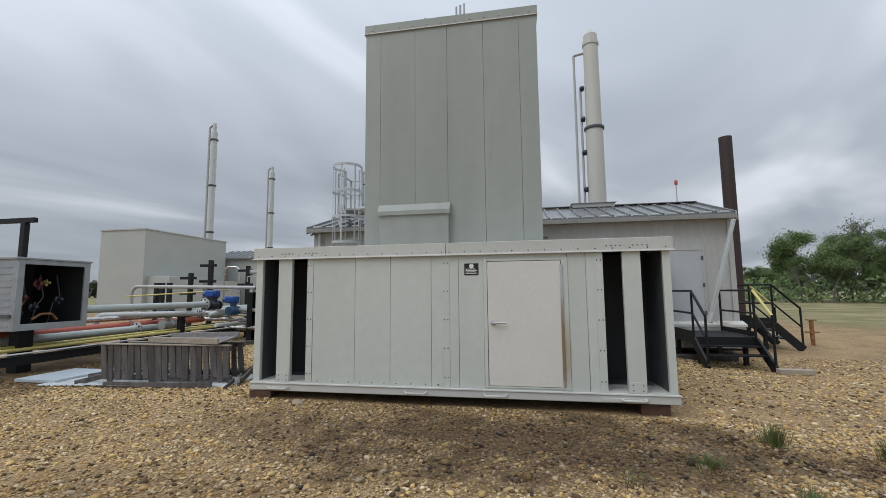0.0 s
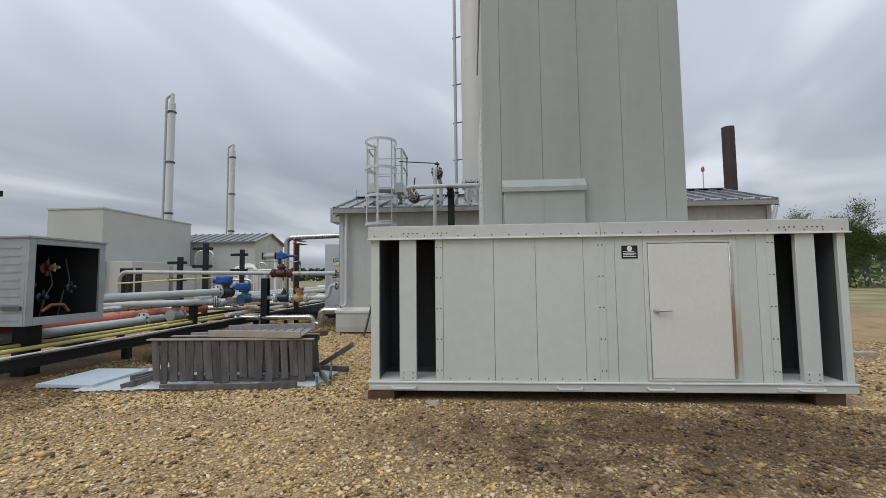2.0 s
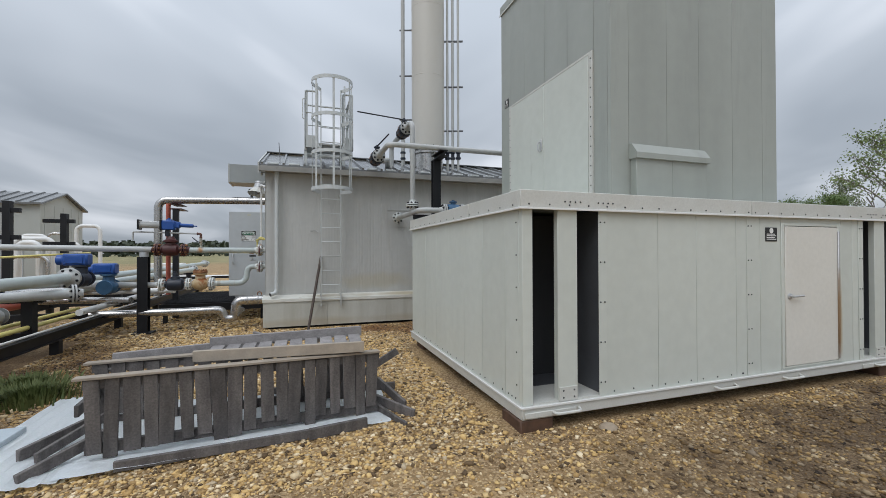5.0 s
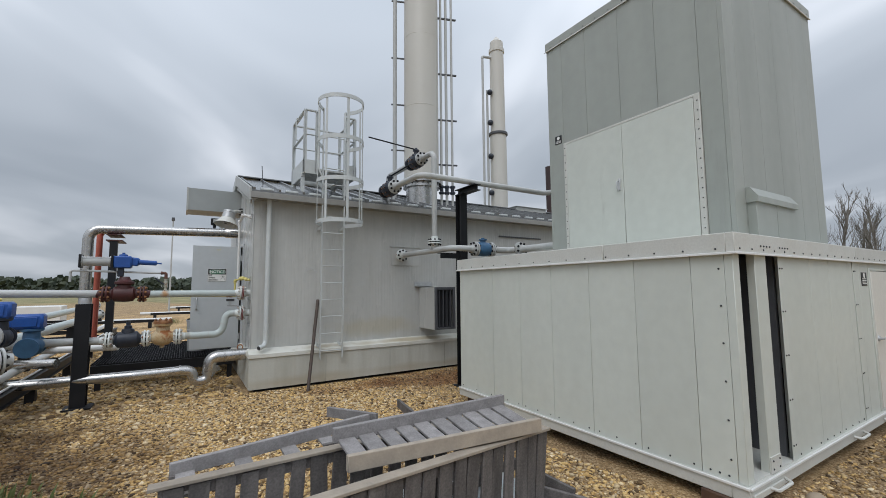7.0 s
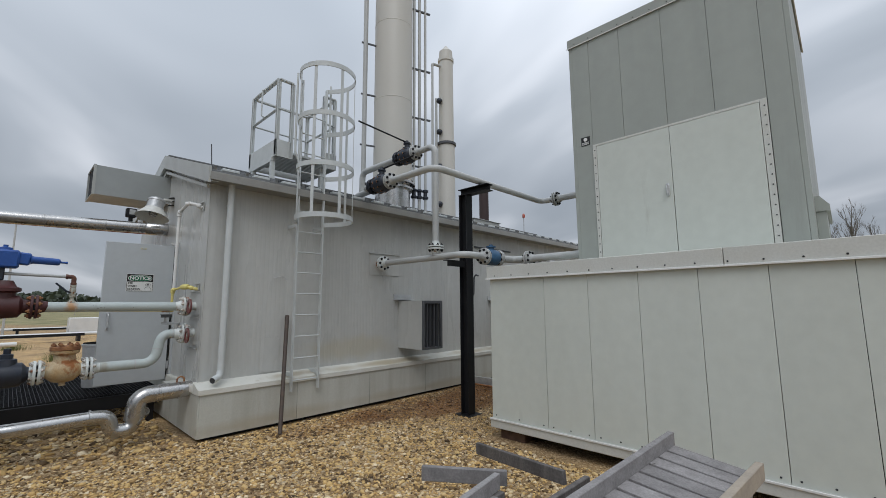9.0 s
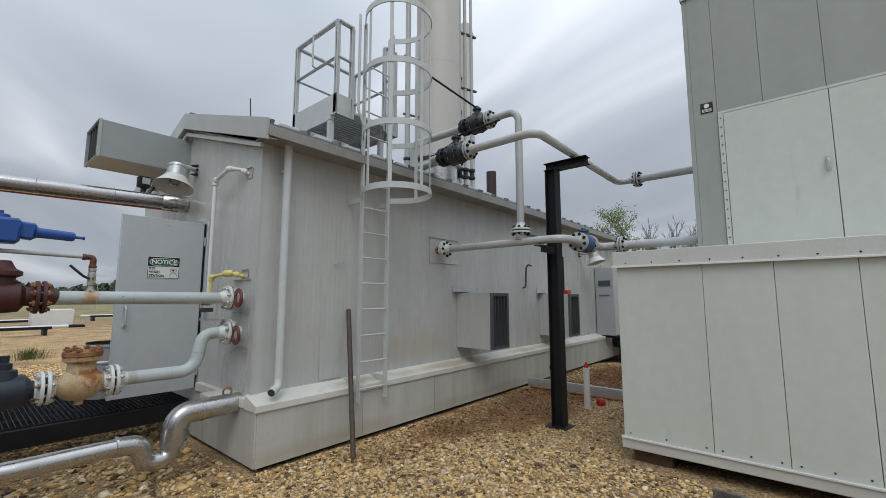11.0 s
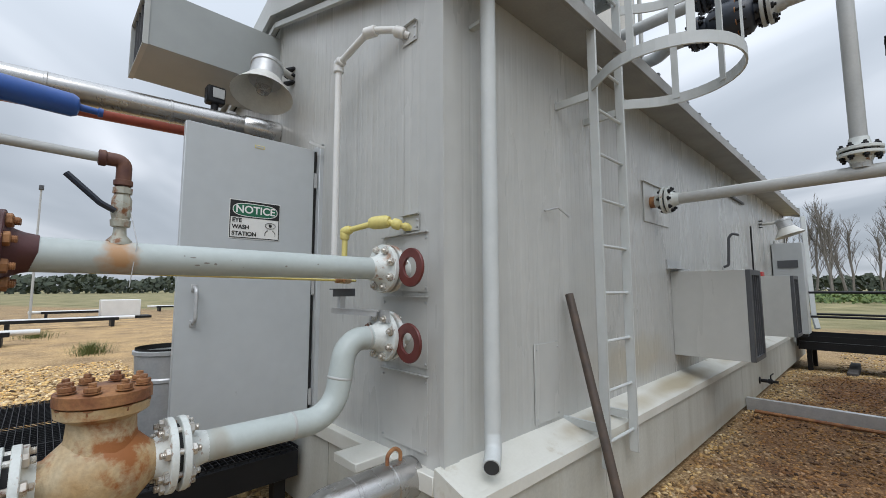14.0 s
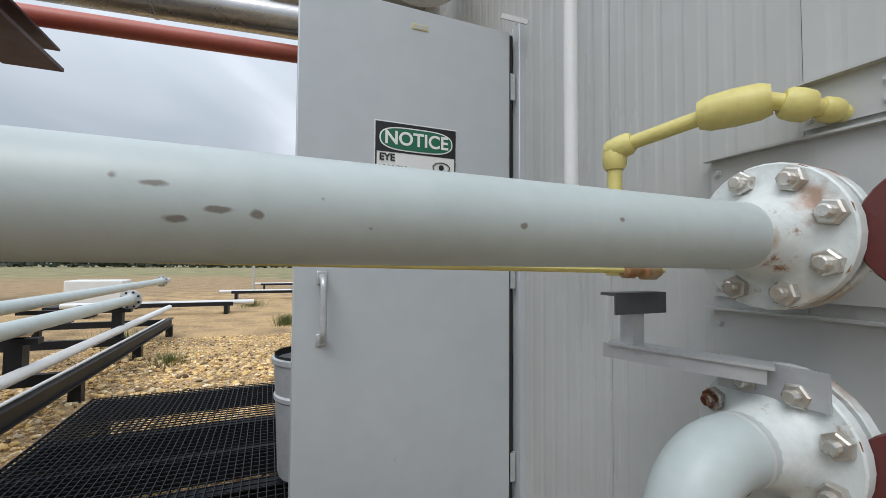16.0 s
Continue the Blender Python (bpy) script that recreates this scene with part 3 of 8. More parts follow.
def tube(bm, pts, r, bend=0.0, n=14, steps=6):
    """A pipe through pts, with its corners rounded to the radius bend."""
    pts = [Vector(p) for p in pts]
    line = [pts[0]]
    for a, b, c in zip(pts, pts[1:], pts[2:]):
        u, v = (a - b).normalized(), (c - b).normalized()
        ang = u.angle(v)
        if bend <= 0 or ang > 3.1:
            line.append(b)
            continue
        d = min(bend / math.tan(ang / 2), (a - b).length * 0.49, (c - b).length * 0.49)
        rr = d * math.tan(ang / 2)
        cen = b + (u + v).normalized() * (rr / math.sin(ang / 2))
        s, e2 = b + u * d - cen, b + v * d - cen
        for k in range(steps + 1):
            line.append(cen + s.normalized().slerp(e2.normalized(), k / steps) * rr)
    line.append(pts[-1])
    tang = []
    for i in range(len(line)):
        a, b = line[max(i - 1, 0)], line[min(i + 1, len(line) - 1)]
        tang.append((b - a).normalized())
    up = tang[0].orthogonal().normalized()
    prev = None
    for i, (c, d) in enumerate(zip(line, tang)):
        up = (up - d * up.dot(d)).normalized()
        w = d.cross(up)
        ring = [bm.verts.new(c + (up * math.cos(a) + w * math.sin(a)) * r) for a in (2 * math.pi * k / n for k in range(n))]
        if prev:
            for k in range(n):
                bm.faces.new((prev[k], prev[(k + 1) % n], ring[(k + 1) % n], ring[k]))
        else:
            bm.faces.new(ring[::-1])
        prev = ring
    bm.faces.new(prev)
    return bm


def hexbolt_mesh(name, length, material):
    """A threaded stud with a hexagon nut and a rusty washer at each end, along z and centred."""
    b = B()
    e, n = length / 2, 10
    prof = [(0, 0.0085), (0.002, 0.0115)] + [(0.004 + 0.003 * k, 0.0115 if k % 2 else 0.0102) for k in range(5)] + [(0.02, 0.0115)]
    lathe(b, (0, 0, -e), (0, 0, 1), prof + [(length - d, rr) for d, rr in prof[::-1]], n)
    for s in (-1, 1):
        z = s * (e - 0.028)
        lathe(b, (0, 0, z - 0.0105), (0, 0, 9), [(0, 0.018), (0.003, 0.0215), (0.018, 0.0215), (0.021, 0.018)], 6)
    plain = len(b.faces)
    for s in (-1, 1):
        z = s * (e - 0.0405)
        lathe(b, (0, 0, z - 0.002), (0, 0, 9), [(0, 0.025), (0.004, 0.025)], 14)
    me = finish(b, material, False)
    me.materials.append(M_RUSTRED)
    for f in me.polygons[plain:]:
        f.material_index = 1
    return me


BOLT_LONG = hexbolt_mesh("bolt", 0.15, M_BOLT)
BOLT_RUST = hexbolt_mesh("bolt", 0.15, M_RUSTRED)
BOLT_BLACK = hexbolt_mesh("bolt", 0.15, M_BLACK)


def flange_pair(owner, c, axis, r=0.127, t=0.024, gap=0.016, bolts=8, material=None, bolt=None, hub=0.057, turn=0.4):
    """Two bolted pipe flanges round c, faces along axis, with necks towards the pipes and studs through both."""
    material, bolt = material or M_FLANGE, bolt or BOLT_LONG
    c, a = Vector(c), Vector(axis).normalized()
    first = None
    for s in (-1, 1):
        b = B()
        lathe(b, c + a * s * gap / 2, c + a * s, [(0, r * 0.98), (0.002, r), (t - 0.003, r), (t, r * 0.975), (t + 0.001, hub * 1.62), (t + 0.008, hub * 1.42), (t + 0.02, hub * 1.25), (t + 0.04, hub * 1.10), (t + 0.065, hub * 1.01), (t + 0.075, hub * 0.97)], 32)
        f = part("flange", b, material, owner)
        first = first or f
    b = B()
    lathe(b, c - a * gap / 2, c + a, [(0, r * 0.8), (gap, r * 0.8)], 24)
    part("gasket", b, M_RUBBER, owner)
    m, _ = frame_of(c, c + a)
    k = (2 * t + gap + 0.062) / 0.15
    for i in range(bolts):
        th = 2 * math.pi * (i + turn) / bolts
        piece("bolt", bolt, first, m @ Matrix.Translation((r * 0.8 * math.cos(th), r * 0.8 * math.sin(th), 0)) @ pose(0, 0, 0, 0, 0, random.uniform(0, 60)) @ Matrix.Diagonal((1, 1, k, 1)))
    return first


def one(name, label, category, material, fill, loc, **kw):
    b = B()
    fill(b)
    return lone(name, b, material, loc, label, category, **kw)


# ---- ground ----
def ground():
    b = B()
    near = []
    n = 120
    xs = [-20 + 36 * i / n for i in range(n + 1)]
    ys = [-8 + 36 * i / n for i in range(n + 1)]
    grid = [[b.verts.new((x, y, ground_z(x, y))) for x in xs] for y in ys]
    for j in range(n):
        for i in range(n):
            b.faces.new((grid[j][i], grid[j][i + 1], grid[j + 1][i + 1], grid[j + 1][i]))
    # the sheet runs on to the horizon
    R = 1500.0
    edge = grid[0] + [r[-1] for r in grid[1:]] + grid[-1][::-1][1:] + [r[0] for r in grid[1:-1]][::-1]
    cx, cy = -2.0, 10.0
    prev = edge
    for rad in (60, 300, R):
        ring = []
        for v in edge:
            d = Vector((v.co.x - cx, v.co.y - cy, 0)).normalized()
            ring.append(b.verts.new((cx + d.x * rad, cy + d.y * rad, -0.05 if rad < 100 else -0.4)))
        for i in range(len(edge)):
            j = (i + 1) % len(edge)
            b.faces.new((prev[i], ring[i], ring[j], prev[j]))
        prev = ring
    bmesh.ops.recalc_face_normals(b, faces=b.faces)
    ob = lone("ground", b, M_GROUND, (0, 0, 0), "tan gravel and sand yard, wet and darker in patches, shade tinted in under the landing", "ground", kind="structure")
    return ob


def ground_z(x, y):
    z = 0.03 * noise.noise(Vector((x * 0.35, y * 0.35, 0))) + 0.012 * noise.noise(Vector((x * 1.7, y * 1.7, 3)))
    dx, dy = max(abs(x + 0.9) - 2.75, 0), max(abs(y - 7.1) - 1.85, 0)
    fall = min(1.0, max(0.0, (x - 2.6) / 1.6)) * min(1.0, max(0.0, (y - 6.5) / 2.0)) * min(1.0, max(0.0, (15.0 - y) / 3.0))
    z -= 0.12 * fall
    z += 0.045 * max(0.0, 1 - math.hypot((x + 3.3) / 1.7, (y - 5.6) / 1.2))
    return z + 0.055 * max(0.0, 1 - math.hypot(dx, dy) / 0.9)


ground()


# ---- processing building ----
WX0, WX1, WY0, WY1 = -6.0, 5.48, 11.72, 15.9
RIDGE_Y, RIDGE_Z, EAVE_Z = 13.81, 4.02, 3.30
building = thing("process_building", (-0.3, 13.8, 0), "grey ribbed metal process building on a raised skirted base", "building")


def siding_sheet(width, height, flute=0.0625, depth=0.0012):
    """A fluted sheet, width along x, height along z, its face towards -y, open behind."""
    b = B()
    cols = []
    n = max(1, round(width / flute))
    xs = []
    for i in range(n):
        x = i * width / n
        w = width / n
        xs += [(x + 0.0006 if i == 0 else x, 0.0), (x + w * 0.55, 0.0), (x + w * 0.68, depth), (x + w * 0.87, depth)]
    xs.append((width - 0.0004, 0.0))
    for x, d in xs:
        cols.append((b.verts.new((x, d, 0)), b.verts.new((x, d, height))))
    for p, q in zip(cols, cols[1:]):
        b.faces.new((p[0], q[0], q[1], p[1]))
    return b


SHEET_W = 0.5
sheet_front = finish(siding_sheet(SHEET_W, EAVE_Z - 0.68), M_SIDING, False)


def building_walls():
    # solid cores behind the sheets
    b = B()
    box(b, WX0 + 0.02, WX1 - 0.02, WY0 + 0.02, WY0 + 0.14, 0.6, EAVE_Z + 0.1)
    part("wall", b, M_SIDING, building)
    b = B()
    box(b, WX0 + 0.02, WX1 - 0.02, WY1 - 0.14, WY1 - 0.02, 0.6, EAVE_Z + 0.1)
    part("wall", b, M_SIDING, building)
    # gable walls with the door opening in the western one
    for x0, x1, hole in ((WX0 + 0.02, WX0 + 0.14, True), (WX1 - 0.14, WX1 - 0.02, False)):
        b = B()
        ys = [WY0 + 0.14, 13.05, 13.95, WY1 - 0.14] if hole else [WY0 + 0.14, WY1 - 0.14]
        for i in range(len(ys) - 1):
            z0 = 2.56 if hole and i == 1 else 0.6
            box(b, x0, x1, ys[i], ys[i + 1], z0, EAVE_Z)
        v = [b.verts.new((x, y, z)) for x in (x0, x1) for y, z in ((WY0 + 0.02, EAVE_Z), (WY1 - 0.02, EAVE_Z), (RIDGE_Y, RIDGE_Z - 0.02))]
        b.faces.new((v[0], v[1], v[2])), b.faces.new((v[5], v[4], v[3]))
        b.faces.new((v[0], v[2], v[5], v[3])), b.faces.new((v[1], v[4], v[5], v[2]))
        part("gable_wall", b, M_SIDING, building, smooth=False)
    # fluted sheets on the front
    n = int((WX1 - WX0 - 0.2) / SHEET_W)
    for i in range(n):
        piece("siding_sheet", sheet_front, building, Matrix.Translation((WX0 + 0.1 + i * SHEET_W, WY0, 0.68)))
    # sheets on the gable follow the roof slope
    rot = pose(0, 0, 0, 0, 0, -90)
    y = WY0 + 0.04
    for y1 in (12.04, 12.54, 13.0, 13.5, 13.98, 14.48, 14.98, 15.48, 15.86):
        w = y1 - y
        low = 2.62 if 12.9 < y < 13.9 else 0.66
        b = siding_sheet(w, 1.0)
        for v in b.verts:
            # the sheet's x runs back along +y
            yy = y1 - v.co.x
            top = RIDGE_Z - 0.03 - abs(yy - RIDGE_Y) * (RIDGE_Z - EAVE_Z) / (RIDGE_Y - WY0)
            v.co = Vector((WX0 + v.co.y, yy, low if v.co.z < 0.5 else top))
        part("siding_sheet", b, M_SIDING, building, smooth=False)
        y = y1
    # corner flashings
    b = B()
    box(b, WX0 - 0.004, WX0 + 0.10, WY0 - 0.006, WY0 + 0.0, 0.66, EAVE_Z + 0.06)
    box(b, WX0 - 0.006, WX0 - 0.001, WY0 - 0.006, WY0 + 0.12, 0.66, EAVE_Z + 0.06)
    box(b, WX0 - 0.014, WX0 - 0.005, WY0 - 0.014, WY0 + 0.012, 0.66, EAVE_Z + 0.06)
    part("corner_trim", b, M_SIDING, building)
    b = B()
    box(b, WX1 - 0.12, WX1 + 0.004, WY0 - 0.006, WY0, 0.66, EAVE_Z + 0.06)
    box(b, WX1 - 0.02, WX1 + 0.004, WY0, WY1, 0.62, EAVE_Z)
    part("corner_trim", b, M_SIDING, building)


def building_base():
    b = B()
    box(b, WX0 - 0.02, WX1 + 0.05, 11.53, WY1 + 0.1, 0.07, 0.585)
    part("plinth", b, M_BASE, building)
    # skirt sheets on the plinth with thin joints
    for i in range(9):
        x0 = WX0 - 0.03 + i * 1.27
        b = B()
        box(b, x0 + 0.003, min(x0 + 1.267, WX1 + 0.06), 11.512, 11.53, 0.05, 0.585)
        part("skirt_panel", b, M_BASE, building)
    for y0, y1 in ((11.53, 12.75), (12.76, 14.0), (14.01, 15.9)):
        b = B()
        box(b, WX0 - 0.04, WX0 - 0.02, y0, y1, 0.05, 0.585)
        part("skirt_panel", b, M_BASE, building)
    b = B()
    box(b, WX0 + 0.05, WX1, 11.6, WY1, -0.02, 0.07)
    part("skid_rail", b, M_BLACK, building)
    # sloped flashing ledge
    b = B()
    prof = [(11.492, 0.565), (11.492, 0.625), (11.53, 0.632), (WY0 + 0.01, 0.70), (WY0 + 0.01, 0.565)]
    ends = [[b.verts.new((x, y, z)) for y, z in prof] for x in (WX0 - 0.055, WX1 + 0.07)]
    for i in range(len(prof)):
        j = (i + 1) % len(prof)
        b.faces.new((ends[0][i], ends[1][i], ends[1][j], ends[0][j]))
    b.faces.new(ends[0][::-1]), b.faces.new(ends[1])
    part("ledge", b, M_LEDGE, building, smooth=False)
    for y0, y1 in ((11.735, 13.0), (13.98, WY1)):
        b = B()
        box(b, WX0 - 0.06, WX0 + 0.02, y0, y1, 0.57, 0.66, 0.004)
        part("ledge", b, M_LEDGE, building)


def building_roof():
    # two slopes with thickness
    y0, z0, y1, z1 = 11.45, 3.36, RIDGE_Y, 4.09
    for s in (1, -1):
        ye = y0 if s == 1 else 2 * RIDGE_Y - y0
        b = B()
        pts = [(ye, z0), (RIDGE_Y, z1), (RIDGE_Y, z1 + 0.05), (ye, z0 + 0.05)]
        ends = [[b.verts.new((x, y, z)) for y, z in pts] for x in (-6.10, 5.48)]
        for i in range(4):
            j = (i + 1) % 4
            b.faces.new((ends[0][i], ends[1][i], ends[1][j], ends[0][j]))
        b.faces.new(ends[0]), b.faces.new(ends[1])
        bmesh.ops.recalc_face_normals(b, faces=b.faces)
        roof = part("roof_slope", b, M_ROOF, building, smooth=False)
        rib = B()
        beam(rib, (0, ye, z0 + 0.066), (0, RIDGE_Y, z1 + 0.066), 0.04, 0.055)
        rib_me = finish(rib, M_ROOF, False)
        for i in range(29):
            piece("seam_rib", rib_me, roof, Matrix.Translation((-6.05 + i * 0.41, 0, 0)))
    b = B()
    box(b, -6.11, 5.46, RIDGE_Y - 0.16, RIDGE_Y + 0.16, 4.145, 4.17, 0.004)
    part("ridge_cap", b, M_ROOF, building)
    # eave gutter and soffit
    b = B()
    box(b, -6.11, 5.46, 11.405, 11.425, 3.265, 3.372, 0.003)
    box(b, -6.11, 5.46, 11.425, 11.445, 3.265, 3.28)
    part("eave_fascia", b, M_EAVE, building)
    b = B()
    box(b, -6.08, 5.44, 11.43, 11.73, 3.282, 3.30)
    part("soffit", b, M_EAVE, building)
    # snow guard strip of folded pads along the eave
    pad = B()
    box(pad, -0.11, 0.11, 11.47, 11.56, 3.42, 3.46, 0.008)
    pad_me = finish(pad, M_CAGE, False)
    for i in range(28):
        piece("closure_pad", pad_me, building, Matrix.Translation((-5.84 + i * 0.41, 0, 0)))
    # rake trims on both gables
    for x0, x1 in ((-6.13, -6.10), (5.455, 5.475)):
        for s in (1, -1):
            ye = 11.41 if s == 1 else 2 * RIDGE_Y - 11.41
            b = B()
            pts = [(ye, 3.22), (RIDGE_Y, 3.97), (RIDGE_Y, 4.19), (ye, 3.44)]
            ends = [[b.verts.new((x, y, z)) for y, z in pts] for x in (x0, x1)]
            for i in range(4):
                j = (i + 1) % 4
                b.faces.new((ends[0][i], ends[1][i], ends[1][j], ends[0][j]))
            b.faces.new(ends[0]), b.faces.new(ends[1])
            bmesh.ops.recalc_face_normals(b, faces=b.faces)
            part("rake_trim", b, M_FASCIA, building, smooth=False)
    for s in (1, -1):
        b = B()
        beam(b, (-6.075, 11.6 if s == 1 else 16.0, 3.215), (-6.075, RIDGE_Y, 3.90), 0.03, 0.045)
        part("rake_soffit", b, M_FASCIA, building)
        b = B()
        ye = 11.43 if s == 1 else 2 * RIDGE_Y - 11.43
        beam(b, (-6.05, ye, 3.25), (-6.05, RIDGE_Y, 3.995), 0.098, 0.012)
        part("rake_closure", b, M_FASCIA, building)


building_walls()
building_base()
building_roof()


def ridge_vent():
    t = thing("ridge_vent", (2.45, 13.81, 4.10), "low grey sheet metal vent box along the roof ridge", "vent")
    b = B()
    box(b, 1.82, 3.10, 13.60, 14.02, 4.10, 4.23, 0.006)
    part("body", b, M_FASCIA, t)
    b = B()
    box(b, 1.78, 3.14, 13.56, 14.06, 4.23, 4.245, 0.003)
    part("cap", b, M_FASCIA, t)


ridge_vent()

# ---- enclosure with its tower ----
EX0, EX1, EY0, EY1 = -3.555, 1.835, 5.32, 8.93
enclosure = thing("equipment_enclosure", (-0.9, 7.1, 0.12), "pale grey-green panelled metal equipment enclosure on steel blocks", "enclosure")


def rivet_mesh():
    b = B()
    lathe(b, (0, 0, 0), (0, 0, 1), [(0, 0.0085), (0.003, 0.0075), (0.006, 0.0035)], 6)
    return finish(b, M_DARK, False)


RIVET = rivet_mesh()


def rivets(owner, p, q, n, normal):
    m = Vector(normal).to_track_quat("Z", "Y").to_matrix().to_4x4()
    for i in range(n):
        c = Vector(p).lerp(Vector(q), i / max(1, n - 1))
        piece("rivet", RIVET, owner, Matrix.Translation(c) @ m)


def enclosure_body():
    P = EY0
    # base skid
    b = B()
    box(b, EX0 - 0.02, EX1 + 0.02, P - 0.02, P + 0.10, 0.185, 0.295, 0.006)
    box(b, EX0 - 0.02, EX0 + 0.10, P + 0.10, EY1 + 0.02, 0.185, 0.295, 0.006)
    box(b, EX1 - 0.10, EX1 + 0.02, P + 0.10, EY1 + 0.02, 0.185, 0.295, 0.006)
    box(b, EX0 + 0.10, EX1 - 0.10, EY1 - 0.10, EY1 + 0.02, 0.185, 0.295, 0.006)
    part("base_frame", b, M_TRIM, enclosure, "chipped pale base frame")
    b = B()
    box(b, EX0 - 0.024, EX1 + 0.024, P - 0.034, P - 0.02, 0.278, 0.296, 0.002)
    box(b, EX0 - 0.034, EX0 - 0.02, P - 0.02, EY1 + 0.02, 0.278, 0.296, 0.002)
    part("base_lip", b, M_PVC, enclosure, "bright flange along the base frame")
    b = B()
    box(b, EX0 + 0.1, EX1 - 0.1, P + 0.1, EY1 - 0.1, 0.24, 0.30)
    part("floor_plate", b, M_BAFFLE, enclosure)
    # front panels between joints
    xs = [-2.69, -2.087, -1.597, -1.047, -0.875]
    for x0, x1 in zip(xs, xs[1:]):
        b = B()
        box(b, x0 + 0.002, x1 - 0.002, P, P + 0.05, 0.295, 1.975, 0.001)
        p = part("panel", b, M_PANEL, enclosure)
        rivets(p, (x0 + 0.08, P - 0.001, 0.325), (x1 - 0.08, P - 0.001, 0.325), 3, (0, -1, 0))
    for x0, x1, z0 in ((-0.83, -0.689, 0.295), (-0.689, -0.37, 0.295), (-0.37, 0.66, 1.90), (0.66, 0.875, 0.295), (0.875, 1.04, 0.295)):
        b = B()
        box(b, x0 + 0.002, x1 - 0.002, P, P + 0.05, z0, 1.975, 0.002)
        part("panel", b, M_PANEL, enclosure)
    b = B()
    box(b, -0.37, 0.66, P, P + 0.05, 0.295, 0.315)
    part("panel", b, M_PANEL, enclosure)
    for x in (-2.735, -0.852, 1.03):
        b = B()
        box(b, x - 0.045, x + 0.045, P - 0.006, P - 0.001, 0.295, 1.975, 0.002)
        strip = part("joint_strip", b, M_PANEL, enclosure)
        rivets(strip, (x + 0.02, P - 0.007, 0.42), (x + 0.02, P - 0.007, 1.86), 5, (0, -1, 0))
        rivets(strip, (x - 0.025, P - 0.007, 0.42), (x - 0.025, P - 0.007, 1.86), 5, (0, -1, 0))
    # end posts and slot mullions
    for x0, x1 in ((EX0, -3.455), (1.75, EX1)):
        b = B()
        box(b, x0, x1, P, P + 0.06, 0.295, 1.975, 0.003)
        part("corner_post", b, M_PANEL, enclosure)
    for x0, x1 in ((-3.21, -3.008), (1.30, 1.505)):
        b = B()
        box(b, x0, x1, P - 0.004, P + 0.055, 0.30, 1.975, 0.003)
        post = part("mullion", b, M_PANEL, enclosure)
        b = B()
        box(b, x0 + 0.01, x1 - 0.01, P - 0.012, P - 0.004, 0.30, 0.42)
        plate = part("fixing_plate", b, M_TRIM, post)
        for dx in (0.05, 0.16):
            for z in (0.33, 0.39):
                piece("rivet", RIVET, post, Matrix.Translation((x0 + dx, P - 0.012, z)) @ pose(0, 0, 0, 90))
    # reveals and backs of the slots, coloured dark for the shade in the recess
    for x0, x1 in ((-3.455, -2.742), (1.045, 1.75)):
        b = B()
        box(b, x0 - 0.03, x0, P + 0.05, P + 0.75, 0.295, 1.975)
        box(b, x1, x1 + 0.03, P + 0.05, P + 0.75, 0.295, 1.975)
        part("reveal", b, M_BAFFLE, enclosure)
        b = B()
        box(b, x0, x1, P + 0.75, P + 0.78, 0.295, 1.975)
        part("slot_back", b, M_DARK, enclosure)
        b = B()
        box(b, x0, x1, P - 0.004, P + 0.4, 0.295, 0.31)
        part("slot_sill", b, M_TRIM, enclosure)
    # west side panels
    ys = [EY0 + 0.06, 5.63, 6.13, 6.63, 7.14, 7.65, 8.17, EY1]
    for i, (y0, y1) in enumerate(zip(ys, ys[1:])):
        for x0, x1 in ((EX0, EX0 + 0.05), (EX1 - 0.05, EX1)):
            b = B()
            box(b, x0, x1, y0 + 0.002, y1 - 0.002, 0.295, 1.975, 0.0012)
            p = part("panel", b, M_PANEL, enclosure)
            if x0 < 0:
                rivets(p, (EX0 - 0.001, y0 + 0.06, 0.33), (EX0 - 0.001, y1 - 0.06, 0.33), 3, (-1, 0, 0))
                if i == 0:
                    rivets(p, (EX0 - 0.001, y0 + 0.04, 0.45), (EX0 - 0.001, y0 + 0.04, 1.85), 6, (-1, 0, 0))
    b = B()
    box(b, EX0 + 0.05, EX1 - 0.05, EY1 - 0.05, EY1, 0.295, 1.975)
    part("back_panel", b, M_PANEL, enclosure)
    # cap and roof
    b = B()
    box(b, EX0 - 0.03, -0.853, P - 0.03, P + 0.03, 1.965, 2.12, 0.004)
    c1 = part("cap_trim", b, M_TRIM, enclosure)
    b = B()
    box(b, -0.848, EX1 + 0.03, P - 0.03, P + 0.03, 1.965, 2.12, 0.004)
    c2 = part("cap_trim", b, M_TRIM, enclosure)
    b = B()
    box(b, EX0 - 0.03, EX0 + 0.03, P + 0.03, 6.42, 1.965, 2.12, 0.004)
    c3 = part("cap_trim", b, M_TRIM, enclosure)
    b = B()
    box(b, EX0 - 0.03, EX0 + 0.03, 6.425, EY1 + 0.03, 1.965, 2.12, 0.004)
    part("cap_trim", b, M_TRIM, enclosure)
    b = B()
    box(b, EX1 - 0.03, EX1 + 0.03, P + 0.03, EY1 + 0.03, 1.965, 2.12, 0.004)
    box(b, EX0 + 0.03, EX1 - 0.03, EY1 - 0.03, EY1 + 0.03, 1.965, 2.12, 0.004)
    part("cap_trim", b, M_TRIM, enclosure)
    b = B()
    box(b, EX0 - 0.042, EX1 + 0.042, P - 0.045, P - 0.03, 1.955, 1.973, 0.002)
    box(b, EX0 - 0.045, EX0 - 0.03, P - 0.03, EY1 + 0.04, 1.955, 1.973, 0.002)
